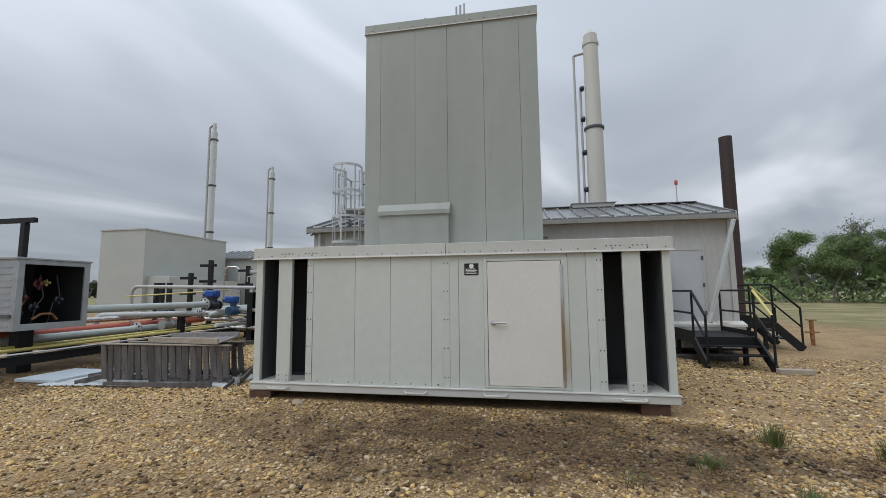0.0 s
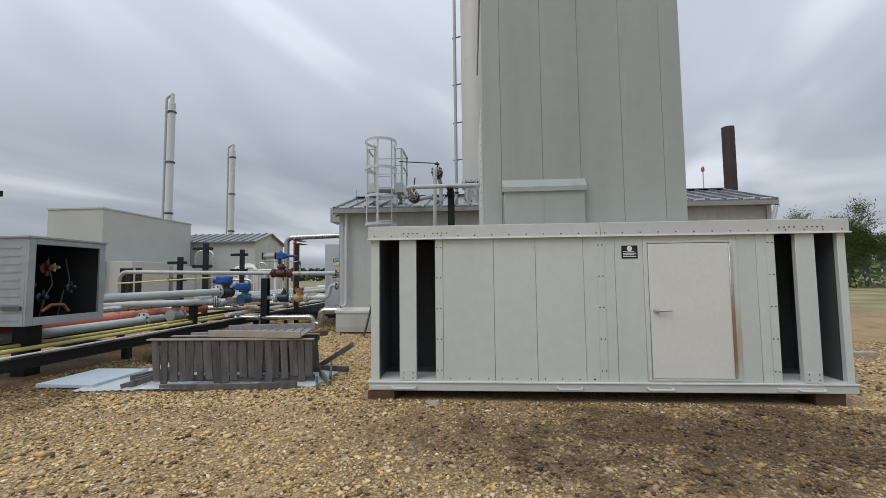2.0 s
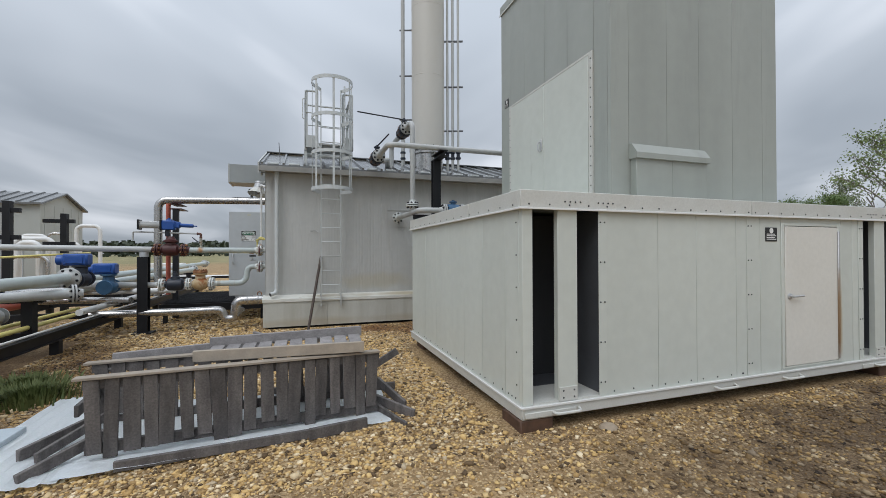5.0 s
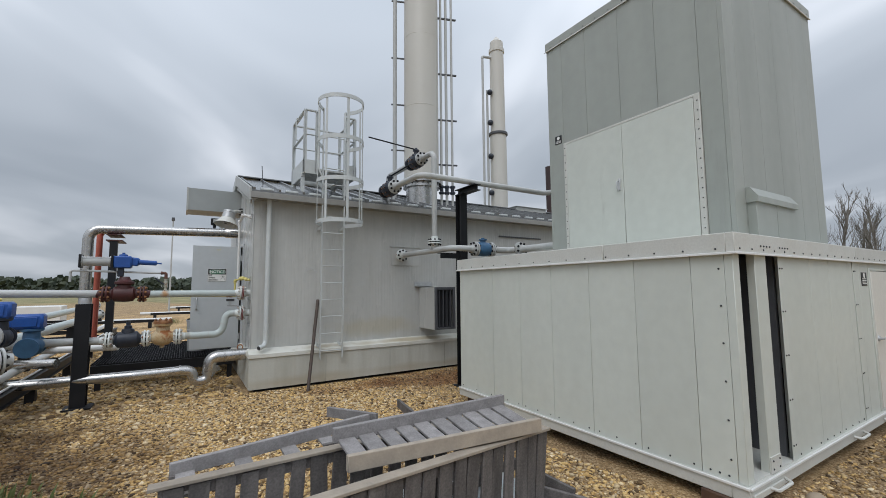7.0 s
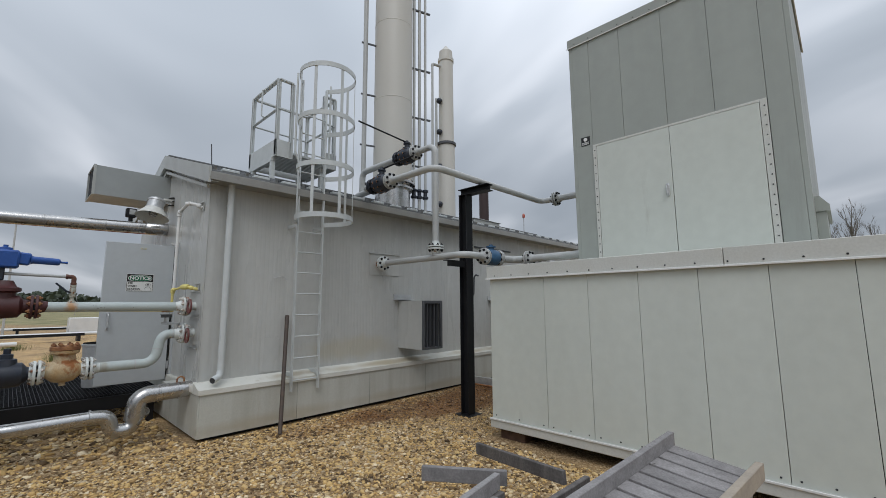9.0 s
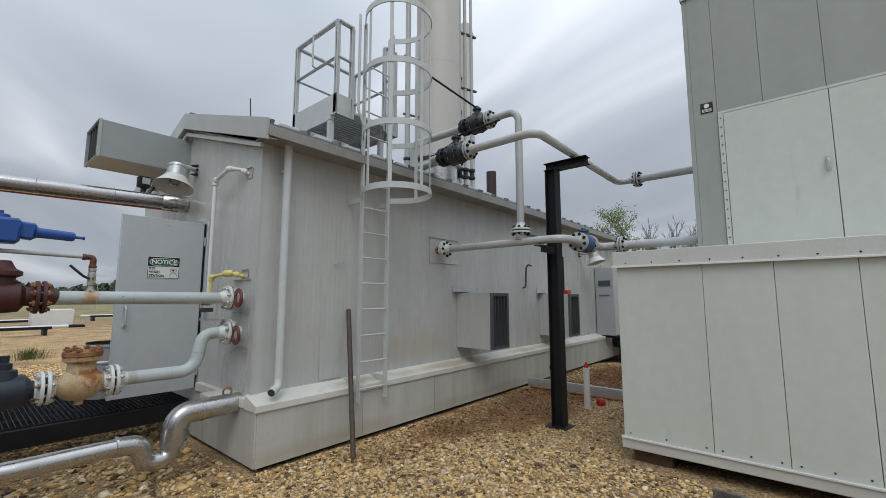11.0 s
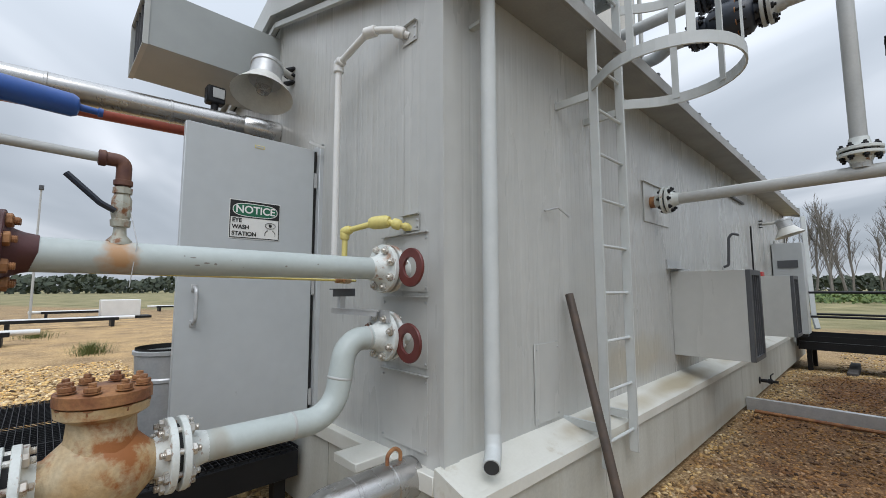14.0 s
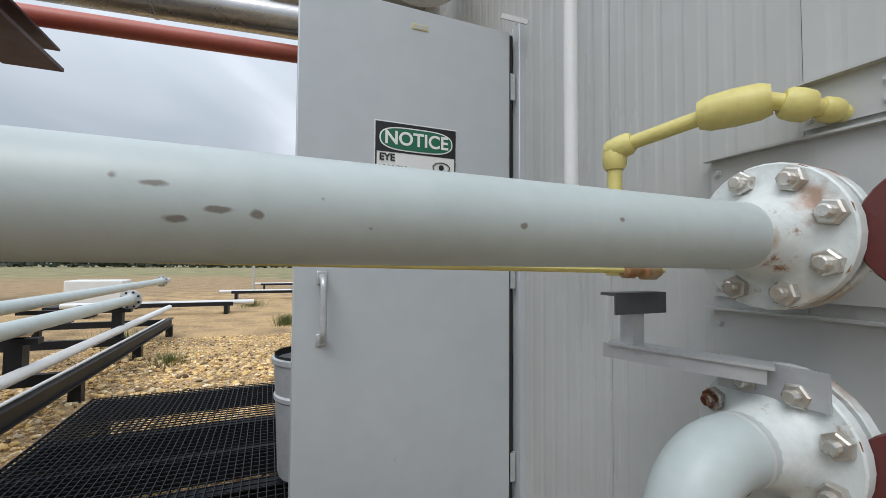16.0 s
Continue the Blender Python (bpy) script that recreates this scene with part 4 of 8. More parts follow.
    part("drip_edge", b, M_PVC, enclosure, "bright drip edge under the cap")
    rivets(c1, (EX0 + 0.05, P - 0.031, 2.0), (-0.9, P - 0.031, 2.0), 14, (0, -1, 0))
    rivets(c2, (-0.8, P - 0.031, 2.0), (EX1 - 0.05, P - 0.031, 2.0), 14, (0, -1, 0))
    rivets(c3, (EX0 - 0.031, P + 0.1, 2.0), (EX0 - 0.031, EY1 - 0.1, 2.0), 15, (-1, 0, 0))
    for owner, x in ((c1, -3.15), (c1, -2.80), (c2, 1.12), (c2, 1.42)):
        rivets(owner, (x, P - 0.031, 2.03), (x + 0.16, P - 0.031, 2.03), 4, (0, -1, 0))
    b = B()
    box(b, EX0 + 0.03, EX1 - 0.03, P + 0.03, EY1 - 0.03, 2.02, 2.09)
    part("roof_deck", b, M_PANEL, enclosure)
    # personnel door
    b = B()
    box(b, -0.37, -0.325, P - 0.012, P + 0.04, 0.315, 1.90, 0.003)
    box(b, 0.585, 0.66, P - 0.012, P + 0.04, 0.315, 1.90, 0.003)
    box(b, -0.325, 0.585, P - 0.012, P + 0.04, 1.872, 1.90, 0.003)
    box(b, -0.325, 0.585, P - 0.012, P + 0.04, 0.315, 0.335, 0.003)
    part("door_frame", b, M_PANEL, enclosure)
    b = B()
    box(b, -0.318, 0.578, P - 0.016, P + 0.03, 0.340, 1.865, 0.003)
    door = part("door", b, M_WHITE, enclosure, "off-white flush steel door")
    b = B()
    box(b, 0.565, 0.60, P - 0.03, P - 0.016, 0.36, 1.82, 0.004)
    part("hinge_strip", b, M_GALV, door, "galvanised piano hinge stained with rust")
    b = B()
    lathe(b, (-0.255, P - 0.016, 1.10), (-0.255, P - 1, 1.10), [(0, 0.034), (0.012, 0.032), (0.016, 0.014), (0.05, 0.012)], 16)
    tube(b, [(-0.255, P - 0.058, 1.10), (-0.10, P - 0.062, 1.105)], 0.011, 0, 10)
    part("lever_handle", b, M_GALV, door)
    b = B()
    box(b, -0.612, -0.43, P - 0.006, P - 0.001, 1.70, 1.85, 0.002)
    plate = part("warning_plate", b, M_SIGNK, enclosure, "small black notice plate")
    b = B()
    lathe(b, (-0.521, P - 0.006, 1.815), (-0.521, -9, 1.815), [(0, 0.03), (0.001, 0.03)], 16)
    for k in range(4):
        box(b, -0.595, -0.447 - 0.02 * (k % 2), P - 0.0075, P - 0.006, 1.72 + k * 0.018, 1.728 + k * 0.018)
    part("plate_marks", b, M_SIGNW, plate)
    # lifting lugs and base handles
    for x in (-3.15, -1.25, -0.25, 1.35):
        b = B()
        tube(b, [(x - 0.14, P - 0.02, 0.235), (x - 0.12, P - 0.075, 0.225), (x + 0.12, P - 0.075, 0.225), (x + 0.14, P - 0.02, 0.235)], 0.013, 0.03, 8)
        part("lifting_handle", b, M_TRIM, enclosure)
    for x in (-3.3, 1.25):
        b = B()
        box(b, x - 0.25, x + 0.25, P - 0.035, P - 0.02, 0.20, 0.245, 0.003)
        part("base_bracket", b, M_TRIM, enclosure)


enclosure_body()

tower = thing("air_intake_tower", (-0.88, 7.1, 2.09), "tall grey-green panelled metal tower standing on the enclosure roof", "tower")
TX0, TX1, TY0, TY1, TZ0, TZ1 = -2.17, 0.42, 5.85, 8.40, 2.09, 5.63


def tower_body():
    xs = [TX0, -1.93, -1.39, -0.90, -0.36, 0.16, TX1]
    for i, (x0, x1) in enumerate(zip(xs, xs[1:])):
        b = B()
        box(b, x0 + 0.0018, x1 - 0.0018, TY0, TY0 + 0.05, TZ0, TZ1 - 0.1, 0.001)
        part("panel", b, M_TOWER, tower)
        b = B()
        box(b, x0 + 0.002, x1 - 0.002, TY1 - 0.05, TY1, TZ0, TZ1 - 0.1, 0.0015)
        part("panel", b, M_TOWER, tower)
    ys = [TY0 + 0.05, 6.12, 6.61, 7.12, 7.66, 8.10, TY1 - 0.05]
    for y0, y1 in zip(ys, ys[1:]):
        for x0, x1, low in ((TX0, TX0 + 0.05, 3.885 if 6.12 < (y0 + y1) / 2 < 8.1 else TZ0), (TX1 - 0.05, TX1, TZ0)):
            b = B()
            box(b, x0, x1, y0 + 0.0018, y1 - 0.0018, low, TZ1 - 0.1, 0.001)
            part("panel", b, M_TOWER, tower)
    b = B()
    box(b, TX0 + 0.05, TX1 - 0.05, TY0 + 0.05, TY1 - 0.05, TZ1 - 0.12, TZ1 - 0.02)
    part("roof_deck", b, M_TOWER, tower)
    b = B()
    box(b, TX0 - 0.015, TX1 + 0.015, TY0 - 0.015, TY0 + 0.03, TZ1 - 0.14, TZ1, 0.004)
    box(b, TX0 - 0.015, TX0 + 0.03, TY0 + 0.03, TY1 + 0.015, TZ1 - 0.14, TZ1, 0.004)
    box(b, TX1 - 0.03, TX1 + 0.015, TY0 + 0.03, TY1 + 0.015, TZ1 - 0.14, TZ1, 0.004)
    box(b, TX0 + 0.03, TX1 - 0.03, TY1 - 0.03, TY1 + 0.015, TZ1 - 0.14, TZ1, 0.004)
    cap = part("cap_trim", b, M_TOWER, tower)
    rivets(cap, (TX0 + 0.1, TY0 - 0.016, TZ1 - 0.10), (TX1 - 0.1, TY0 - 0.016, TZ1 - 0.10), 12, (0, -1, 0))
    rivets(cap, (TX0 - 0.016, TY0 + 0.1, TZ1 - 0.10), (TX0 - 0.016, TY1 - 0.1, TZ1 - 0.10), 12, (-1, 0, 0))
    b = B()
    box(b, TX0 - 0.022, TX1 + 0.022, TY0 - 0.026, TY0 - 0.015, TZ1 - 0.148, TZ1 - 0.138)
    box(b, TX0 - 0.026, TX0 - 0.015, TY0 - 0.015, TY1 + 0.02, TZ1 - 0.148, TZ1 - 0.138)
    part("drip_edge", b, M_PVC, tower)
    # small cleats where the tower stands on the roof
    b = B()
    box(b, TX0 - 0.02, TX1 + 0.03, TY0 - 0.05, TY0, 2.09, 2.14, 0.003)
    part("base_angle", b, M_TRIM, tower)
    # double service door on the west side
    X = TX0 - 0.02
    b = B()
    box(b, X, TX0 + 0.05, 6.125, 6.19, 2.15, 3.885, 0.003)
    box(b, X, TX0 + 0.05, 8.045, 8.097, 2.15, 3.885, 0.003)
    box(b, X, TX0 + 0.05, 6.19, 8.045, 3.855, 3.885, 0.003)
    box(b, X, TX0 + 0.05, 6.125, 8.097, 2.095, 2.15)
    fr = part("door_frame", b, M_TRIM, tower)
    rivets(fr, (X - 0.001, 6.15, 2.35), (X - 0.001, 6.15, 3.8), 14, (-1, 0, 0))
    rivets(fr, (X - 0.001, 8.07, 2.35), (X - 0.001, 8.07, 3.8), 14, (-1, 0, 0))
    for y0, y1 in ((6.195, 7.107), (7.113, 8.04)):
        b = B()
        box(b, X - 0.004, TX0 + 0.03, y0, y1, 2.155, 3.85, 0.003)
        leaf = part("door_leaf", b, M_PANEL, tower, "pale flush service door leaf")
    b = B()
    box(b, X - 0.022, X - 0.004, 7.15, 7.19, 2.97, 3.13, 0.006)
    tube(b, [(X - 0.02, 7.17, 3.10), (X - 0.06, 7.17, 3.08), (X - 0.06, 7.17, 2.99), (X - 0.03, 7.17, 2.96)], 0.009, 0.02, 8)
    part("latch_handle", b, M_GALV, leaf)
    b = B()
    box(b, TX0 - 0.006, TX0 - 0.001, 8.14, 8.27, 3.91, 4.04, 0.001)
    pl = part("warning_plate", b, M_SIGNK, tower, "small black notice plate")
    b = B()
    lathe(b, (TX0 - 0.006, 8.205, 4.0), (-9, 8.205, 4.0), [(0, 0.028), (0.001, 0.028)], 16)
    for k in range(3):
        box(b, TX0 - 0.0075, TX0 - 0.006, 8.155, 8.255, 3.925 + k * 0.014, 3.931 + k * 0.014)
    part("plate_marks", b, M_SIGNW, pl)
    # rain hood
    b = B()
    box(b, -1.91, -0.885, 5.765, 5.85, 2.14, 2.62, 0.003)
    box(b, -1.405, -1.40, 5.762, 5.766, 2.14, 2.62)
    hood = part("hood_box", b, M_TOWER, tower)
    b = B()
    pts = [(5.85, 2.765), (5.81, 2.765), (5.735, 2.66), (5.735, 2.60), (5.85, 2.60)]
    ends = [[b.verts.new((x, y, z)) for y, z in pts] for x in (-1.93, -0.865)]
    for i in range(5):
        b.faces.new((ends[0][i], ends[0][(i + 1) % 5], ends[1][(i + 1) % 5], ends[1][i]))
    b.faces.new(ends[0]), b.faces.new(ends[1])
    bmesh.ops.recalc_face_normals(b, faces=b.faces)
    part("hood_lip", b, M_TOWER, hood, smooth=False)


tower_body()
for bx, by in ((-3.42, 5.42), (1.6, 5.46), (-3.33, 8.64), (1.6, 8.64)):
    one("steel_block", "rusty brown steel block under the enclosure base", "block", M_BLOCK,
        lambda b: box(b, bx - 0.17, bx + 0.15, by - 0.12, by + 0.22, -0.03, 0.185, 0.012), (bx, by, -0.03), group="blocks under the enclosure")

# ---- things on the building ----
def downspout():
    t = thing("downspout", (-5.78, 11.6, 0.66), "pale grey metal downspout fixed to the building corner", "downspout")
    b = B()
    tube(b, [(-5.78, 11.60, 3.282), (-5.78, 11.60, 0.83), (-5.80, 11.58, 0.755), (-5.90, 11.51, 0.725)], 0.042, 0.06, 16)
    part("pipe", b, M_CAGE, t)
    # Dark disc over the closed end, for the shade inside the spout.
    b = B()
    lathe(b, (-5.899, 11.5107, 0.7253), (-5.96, 11.468, 0.707), [(0, 0.036), (0.003, 0.036)], 16)
    part("outlet", b, M_DARK, t)
    for z in (3.0,):
        b = B()
        box(b, -5.80, -5.76, 11.64, 11.722, z, z + 0.02)
        part("strap", b, M_CAGE, t)


downspout()


def ladder_and_cage():
    t = thing("caged_ladder", (-4.69, 11.44, 0.45), "pale grey steel ladder with safety cage fixed to the wall", "ladder")
    y = 11.44
    for x in (-4.895, -4.485):
        b = B()
        box(b, x - 0.01, x + 0.01, y - 0.03, y + 0.03, 0.45, 5.1, 0.003)
        part("rail", b, M_CAGE, t)
        for z in (0.66, 2.8):
            b = B()
            box(b, x - 0.012, x + 0.012, y + 0.03, WY0, z, z + 0.05)
            part("standoff", b, M_CAGE, t)
    rung = B()
    cyl(rung, (-4.885, y, 0), (-4.495, y, 0), 0.0105, 8)
    rung_me = finish(rung, M_CAGE)
    for i in range(14):
        piece("rung", rung_me, t, Matrix.Translation((0, 0, 0.60 + 0.305 * i)))
    cx, cy, r = -4.69, 11.05, 0.405
    hoop = B()
    n = 28
    inner, outer = [], []
    a0, a1 = radians(35), radians(-215)
    pts = []
    for k in range(n + 1):
        a = a0 + (a1 - a0) * k / n
        pts.append((cx + r * math.cos(a), cy + r * math.sin(a)))
    pts = [(-4.475, 11.44)] + pts + [(-4.905, 11.44)]
    prev = None
    for px, py in pts:
        d = Vector((px - cx, py - cy, 0)).normalized() * 0.006
        ring = [hoop.verts.new((px + d.x * s, py + d.y * s, z)) for s, z in ((-1, -0.035), (1, -0.035), (1, 0.035), (-1, 0.035))]
        if prev:
            for k in range(4):
                hoop.faces.new((prev[k], prev[(k + 1) % 4], ring[(k + 1) % 4], ring[k]))
        prev = ring
    bmesh.ops.recalc_face_normals(hoop, faces=hoop.faces)
    hoop_me = finish(hoop, M_CAGE, False)
    for z in (2.88, 3.61, 4.34, 5.07):
        piece("cage_hoop", hoop_me, t, Matrix.Translation((0, 0, z)))
    bar = B()
    box(bar, -0.022, 0.022, -0.004, 0.004, 2.88, 5.07)
    bar_me = finish(bar, M_CAGE, False)
    for a in (10, -35, -90, -145, -190):
        piece("cage_bar", bar_me, t, Matrix.Translation((cx + 0.397 * math.cos(radians(a)), cy + 0.397 * math.sin(radians(a)), 0)) @ pose(0, 0, 0, 0, 0, a + 90))
    b = B()
    tube(b, [(-4.895, 11.44, 3.75), (-4.97, 11.46, 3.95), (-4.97, 11.46, 5.2)], 0.018, 0.05, 8)
    part("grab_rail", b, M_CAGE, t)
    b = B()
    tube(b, [(-4.485, 11.44, 3.75), (-4.40, 11.46, 3.95), (-4.40, 11.46, 5.2)], 0.018, 0.05, 8)
    part("grab_rail", b, M_CAGE, t)


ladder_and_cage()


def roof_platform():
    t = thing("roof_platform", (-4.8, 12.1, 3.5), "pale grey steel platform with guard rails on the roof edge", "platform")
    x0, x1, y0, y1, z = -5.22, -4.2, 11.57, 12.56, 3.97
    for lo, hi in (((x0, y0), (x0 + 0.012, y1)), ((x1 - 0.012, y0), (x1, y1))):
        b = B()
        box(b, lo[0], hi[0], lo[1], hi[1], z - 0.12, z + 0.14, 0.002)
        part("toe_plate", b, M_CAGE, t)
    for lo, hi in (((x0 + 0.02, y0), (-4.95, y0 + 0.012)), ((-4.42, y0), (x1 - 0.02, y0 + 0.012)), ((x0 + 0.02, y1 - 0.012), (x1 - 0.02, y1))):
        b = B()
        box(b, lo[0], hi[0], lo[1], hi[1], z - 0.12, z + 0.14, 0.002)
        part("toe_plate", b, M_CAGE, t)
    slat = B()
    box(slat, x0 + 0.02, x1 - 0.02, -0.025, 0.025, z - 0.035, z - 0.005)
    slat_me = finish(slat, M_CAGE, False)
    for i in range(14):
        piece("deck_slat", slat_me, t, Matrix.Translation((0, y0 + 0.05 + i * 0.065, 0)))
    for x in (-5.2, -4.4):
        b = B()
        box(b, x - 0.03, x + 0.03, y0 + 0.1, y1 - 0.05, z - 0.18, z - 0.1)
        part("bearer", b, M_CAGE, t)
        for yy in (11.7, 12.4):
            b = B()
            box(b, x - 0.03, x + 0.03, yy - 0.03, yy + 0.03, 3.38 + (yy - 11.45) * 0.31, z - 0.17)
            part("foot", b, M_CAGE, t)
    top = 5.07
    for x, y in ((x0 + 0.03, y0 + 0.03), (x0 + 0.03, y1 - 0.03), (-4.97, y0 + 0.03), (x1 - 0.03, y1 - 0.03), (x1 - 0.03, y0 + 0.03), (-4.42, y0 + 0.03)):
        b = B()
        box(b, x - 0.03, x + 0.03, y - 0.005, y + 0.005, z - 0.1, top)
        box(b, x - 0.03, x - 0.022, y - 0.03, y + 0.03, z - 0.1, top)
        part("post", b, M_CAGE, t)
    runs = [((x0 + 0.03, y0 + 0.03), (x0 + 0.03, y1 - 0.03)), ((x0 + 0.03, y1 - 0.03), (x1 - 0.03, y1 - 0.03)), ((x1 - 0.03, y1 - 0.03), (x1 - 0.03, y0 + 0.03)),
            ((x0 + 0.03, y0 + 0.03), (-4.97, y0 + 0.03)), ((x1 - 0.03, y0 + 0.03), (-4.42, y0 + 0.03))]
    for (ax, ay), (bx, by) in runs:
        for zz, w in ((top, 0.06), (4.60, 0.045)):
            b = B()
            beam(b, (ax, ay, zz), (bx, by, zz), w, 0.01 if w < 0.05 else 0.02)
            part("guard_rail", b, M_CAGE, t)
    b = B()
    tube(b, [(-5.19, 12.05, 4.60), (-5.26, 12.05, 4.60), (-5.26, 12.05, 5.05), (-5.19, 12.05, 5.05)], 0.012, 0.03, 8)
    part("gate_loop", b, M_CAGE, t)


roof_platform()


def wall_lamp(name, wall, c, aim):
    t = thing(name, wall, "pale enamelled industrial floodlight on a wall bracket", "lamp")
    w, c, a = Vector(wall), Vector(c), Vector(aim).normalized()
    b = B()
    out = (c - w)
    tube(b, [w, w + Vector((out.x, out.y, 0)) * 0.45, c - a * 0.16], 0.028, 0.06, 12)
    part("arm", b, M_LAMPG, t)
    b = B()
    lathe(b, c - a * 0.20, c, [(0, 0.10), (0.02, 0.122), (0.05, 0.124), (0.055, 0.116), (0.15, 0.118), (0.155, 0.126), (0.18, 0.126), (0.185, 0.11)], 24)
    part("housing", b, M_GALV, t)
    b = B()
    lathe(b, c - a * 0.055, c, [(0, 0.10), (0.03, 0.125), (0.17, 0.222), (0.178, 0.227), (0.17, 0.214), (0.03, 0.115), (0.004, 0.09)], 28, False)
    part("shade", b, M_LAMPG, t)
    b = B()
    lathe(b, c - a * 0.04, c, [(0, 0.06), (0.09, 0.062), (0.13, 0.045), (0.145, 0.01)], 16)
    ob = part("globe", b, M_GLASS, t)
    b = B()
    d = Vector((out.x, out.y, 0)).normalized()
    for k in (-0.06, 0, 0.06):
        p = w + Vector((0, 0, k))
        beam(b, p - d * 0.0, p + d * 0.05, 0.10, 0.016)
    part("wall_bracket", b, M_BLACK, t)


wall_lamp("gable_floodlight", (-6.0, 13.60, 3.36), (-6.29, 13.44, 3.15), (-0.19, -0.20, -0.96))
wall_lamp("wall_floodlight", (2.3, 11.72, 2.75), (2.3, 11.32, 2.62), (0.0, -0.3, -0.95))


def intake_duct():
    t = thing("intake_duct", (-6.0, 14.2, 3.57), "grey sheet metal ventilation duct projecting from the gable", "duct")
    x0, x1, y0, y1, z0, z1 = -7.02, -6.0, 13.88, 14.58, 3.375, 3.835
    b = B()
    for lo, hi in (((x0, y0, z0), (x1, y0 + 0.012, z1)), ((x0, y1 - 0.012, z0), (x1, y1, z1)), ((x0, y0 + 0.012, z1 - 0.012), (x1, y1 - 0.012, z1)), ((x0, y0 + 0.012, z0), (x1, y1 - 0.012, z0 + 0.012))):
        side = B()
        box(side, lo[0], hi[0], lo[1], hi[1], lo[2], hi[2])
        part("side_sheet", side, M_DUCT, t, smooth=False)
    box(b, x1 - 0.3, x1 - 0.28, y0 + 0.012, y1 - 0.012, z0 + 0.012, z1 - 0.012)
    part("bulkhead", b, M_DUCT, t, smooth=False)
    b = B()
    box(b, x0 - 0.006, x0 + 0.03, y0 - 0.008, y0, z0 - 0.008, z1 + 0.008)
    box(b, x0 - 0.006, x0 + 0.03, y0, y1, z0 - 0.008, z0)
    box(b, x0 - 0.006, x0 + 0.03, y0, y1, z1, z1 + 0.008)
    box(b, x0 - 0.006, x0 + 0.03, y1, y1 + 0.008, z0 - 0.008, z1 + 0.008)
    part("rim", b, M_FASCIA, t)
    for i in range(4):
        b = B()
        yy = y0 + 0.14 + i * 0.14
        box(b, x0 + 0.01, x0 + 0.16, yy, yy + 0.008, z0 + 0.012, z1 - 0.012)
        part("vane", b, M_BAFFLE, t)


intake_duct()


def cap_vent():
    # small junction box and silver sleeve over the door
    t = thing("junction_box", (-6.0, 13.98, 3.05), "small black junction box with a pale cover on a wall arm", "electrical box")
    b = B()
    box(b, -6.565, -6.425, 13.93, 14.03, 3.09, 3.235, 0.012)
    part("box", b, M_BLACK, t)
    b = B()
    box(b, -6.525, -6.435, 13.922, 13.93, 3.13, 3.215, 0.004)
    part("cover", b, M_PIPEG, t, "pale grey cover plate")
    b = B()
    cyl(b, (-6.495, 13.98, 3.03), (-6.495, 13.98, 3.092), 0.03, 12)
    part("gland", b, M_BLACK, t)
    b = B()
    tube(b, [(-6.495, 13.98, 3.05), (-6.495, 13.98, 3.0), (-6.38, 13.98, 3.0), (-6.0, 13.98, 3.0)], 0.02, 0.03, 10)
    part("conduit", b, M_GALV, t)
    b = B()
    box(b, -6.40, -6.33, 13.94, 14.02, 2.95, 3.06, 0.008)
    part("fitting", b, M_GALV, t)


cap_vent()


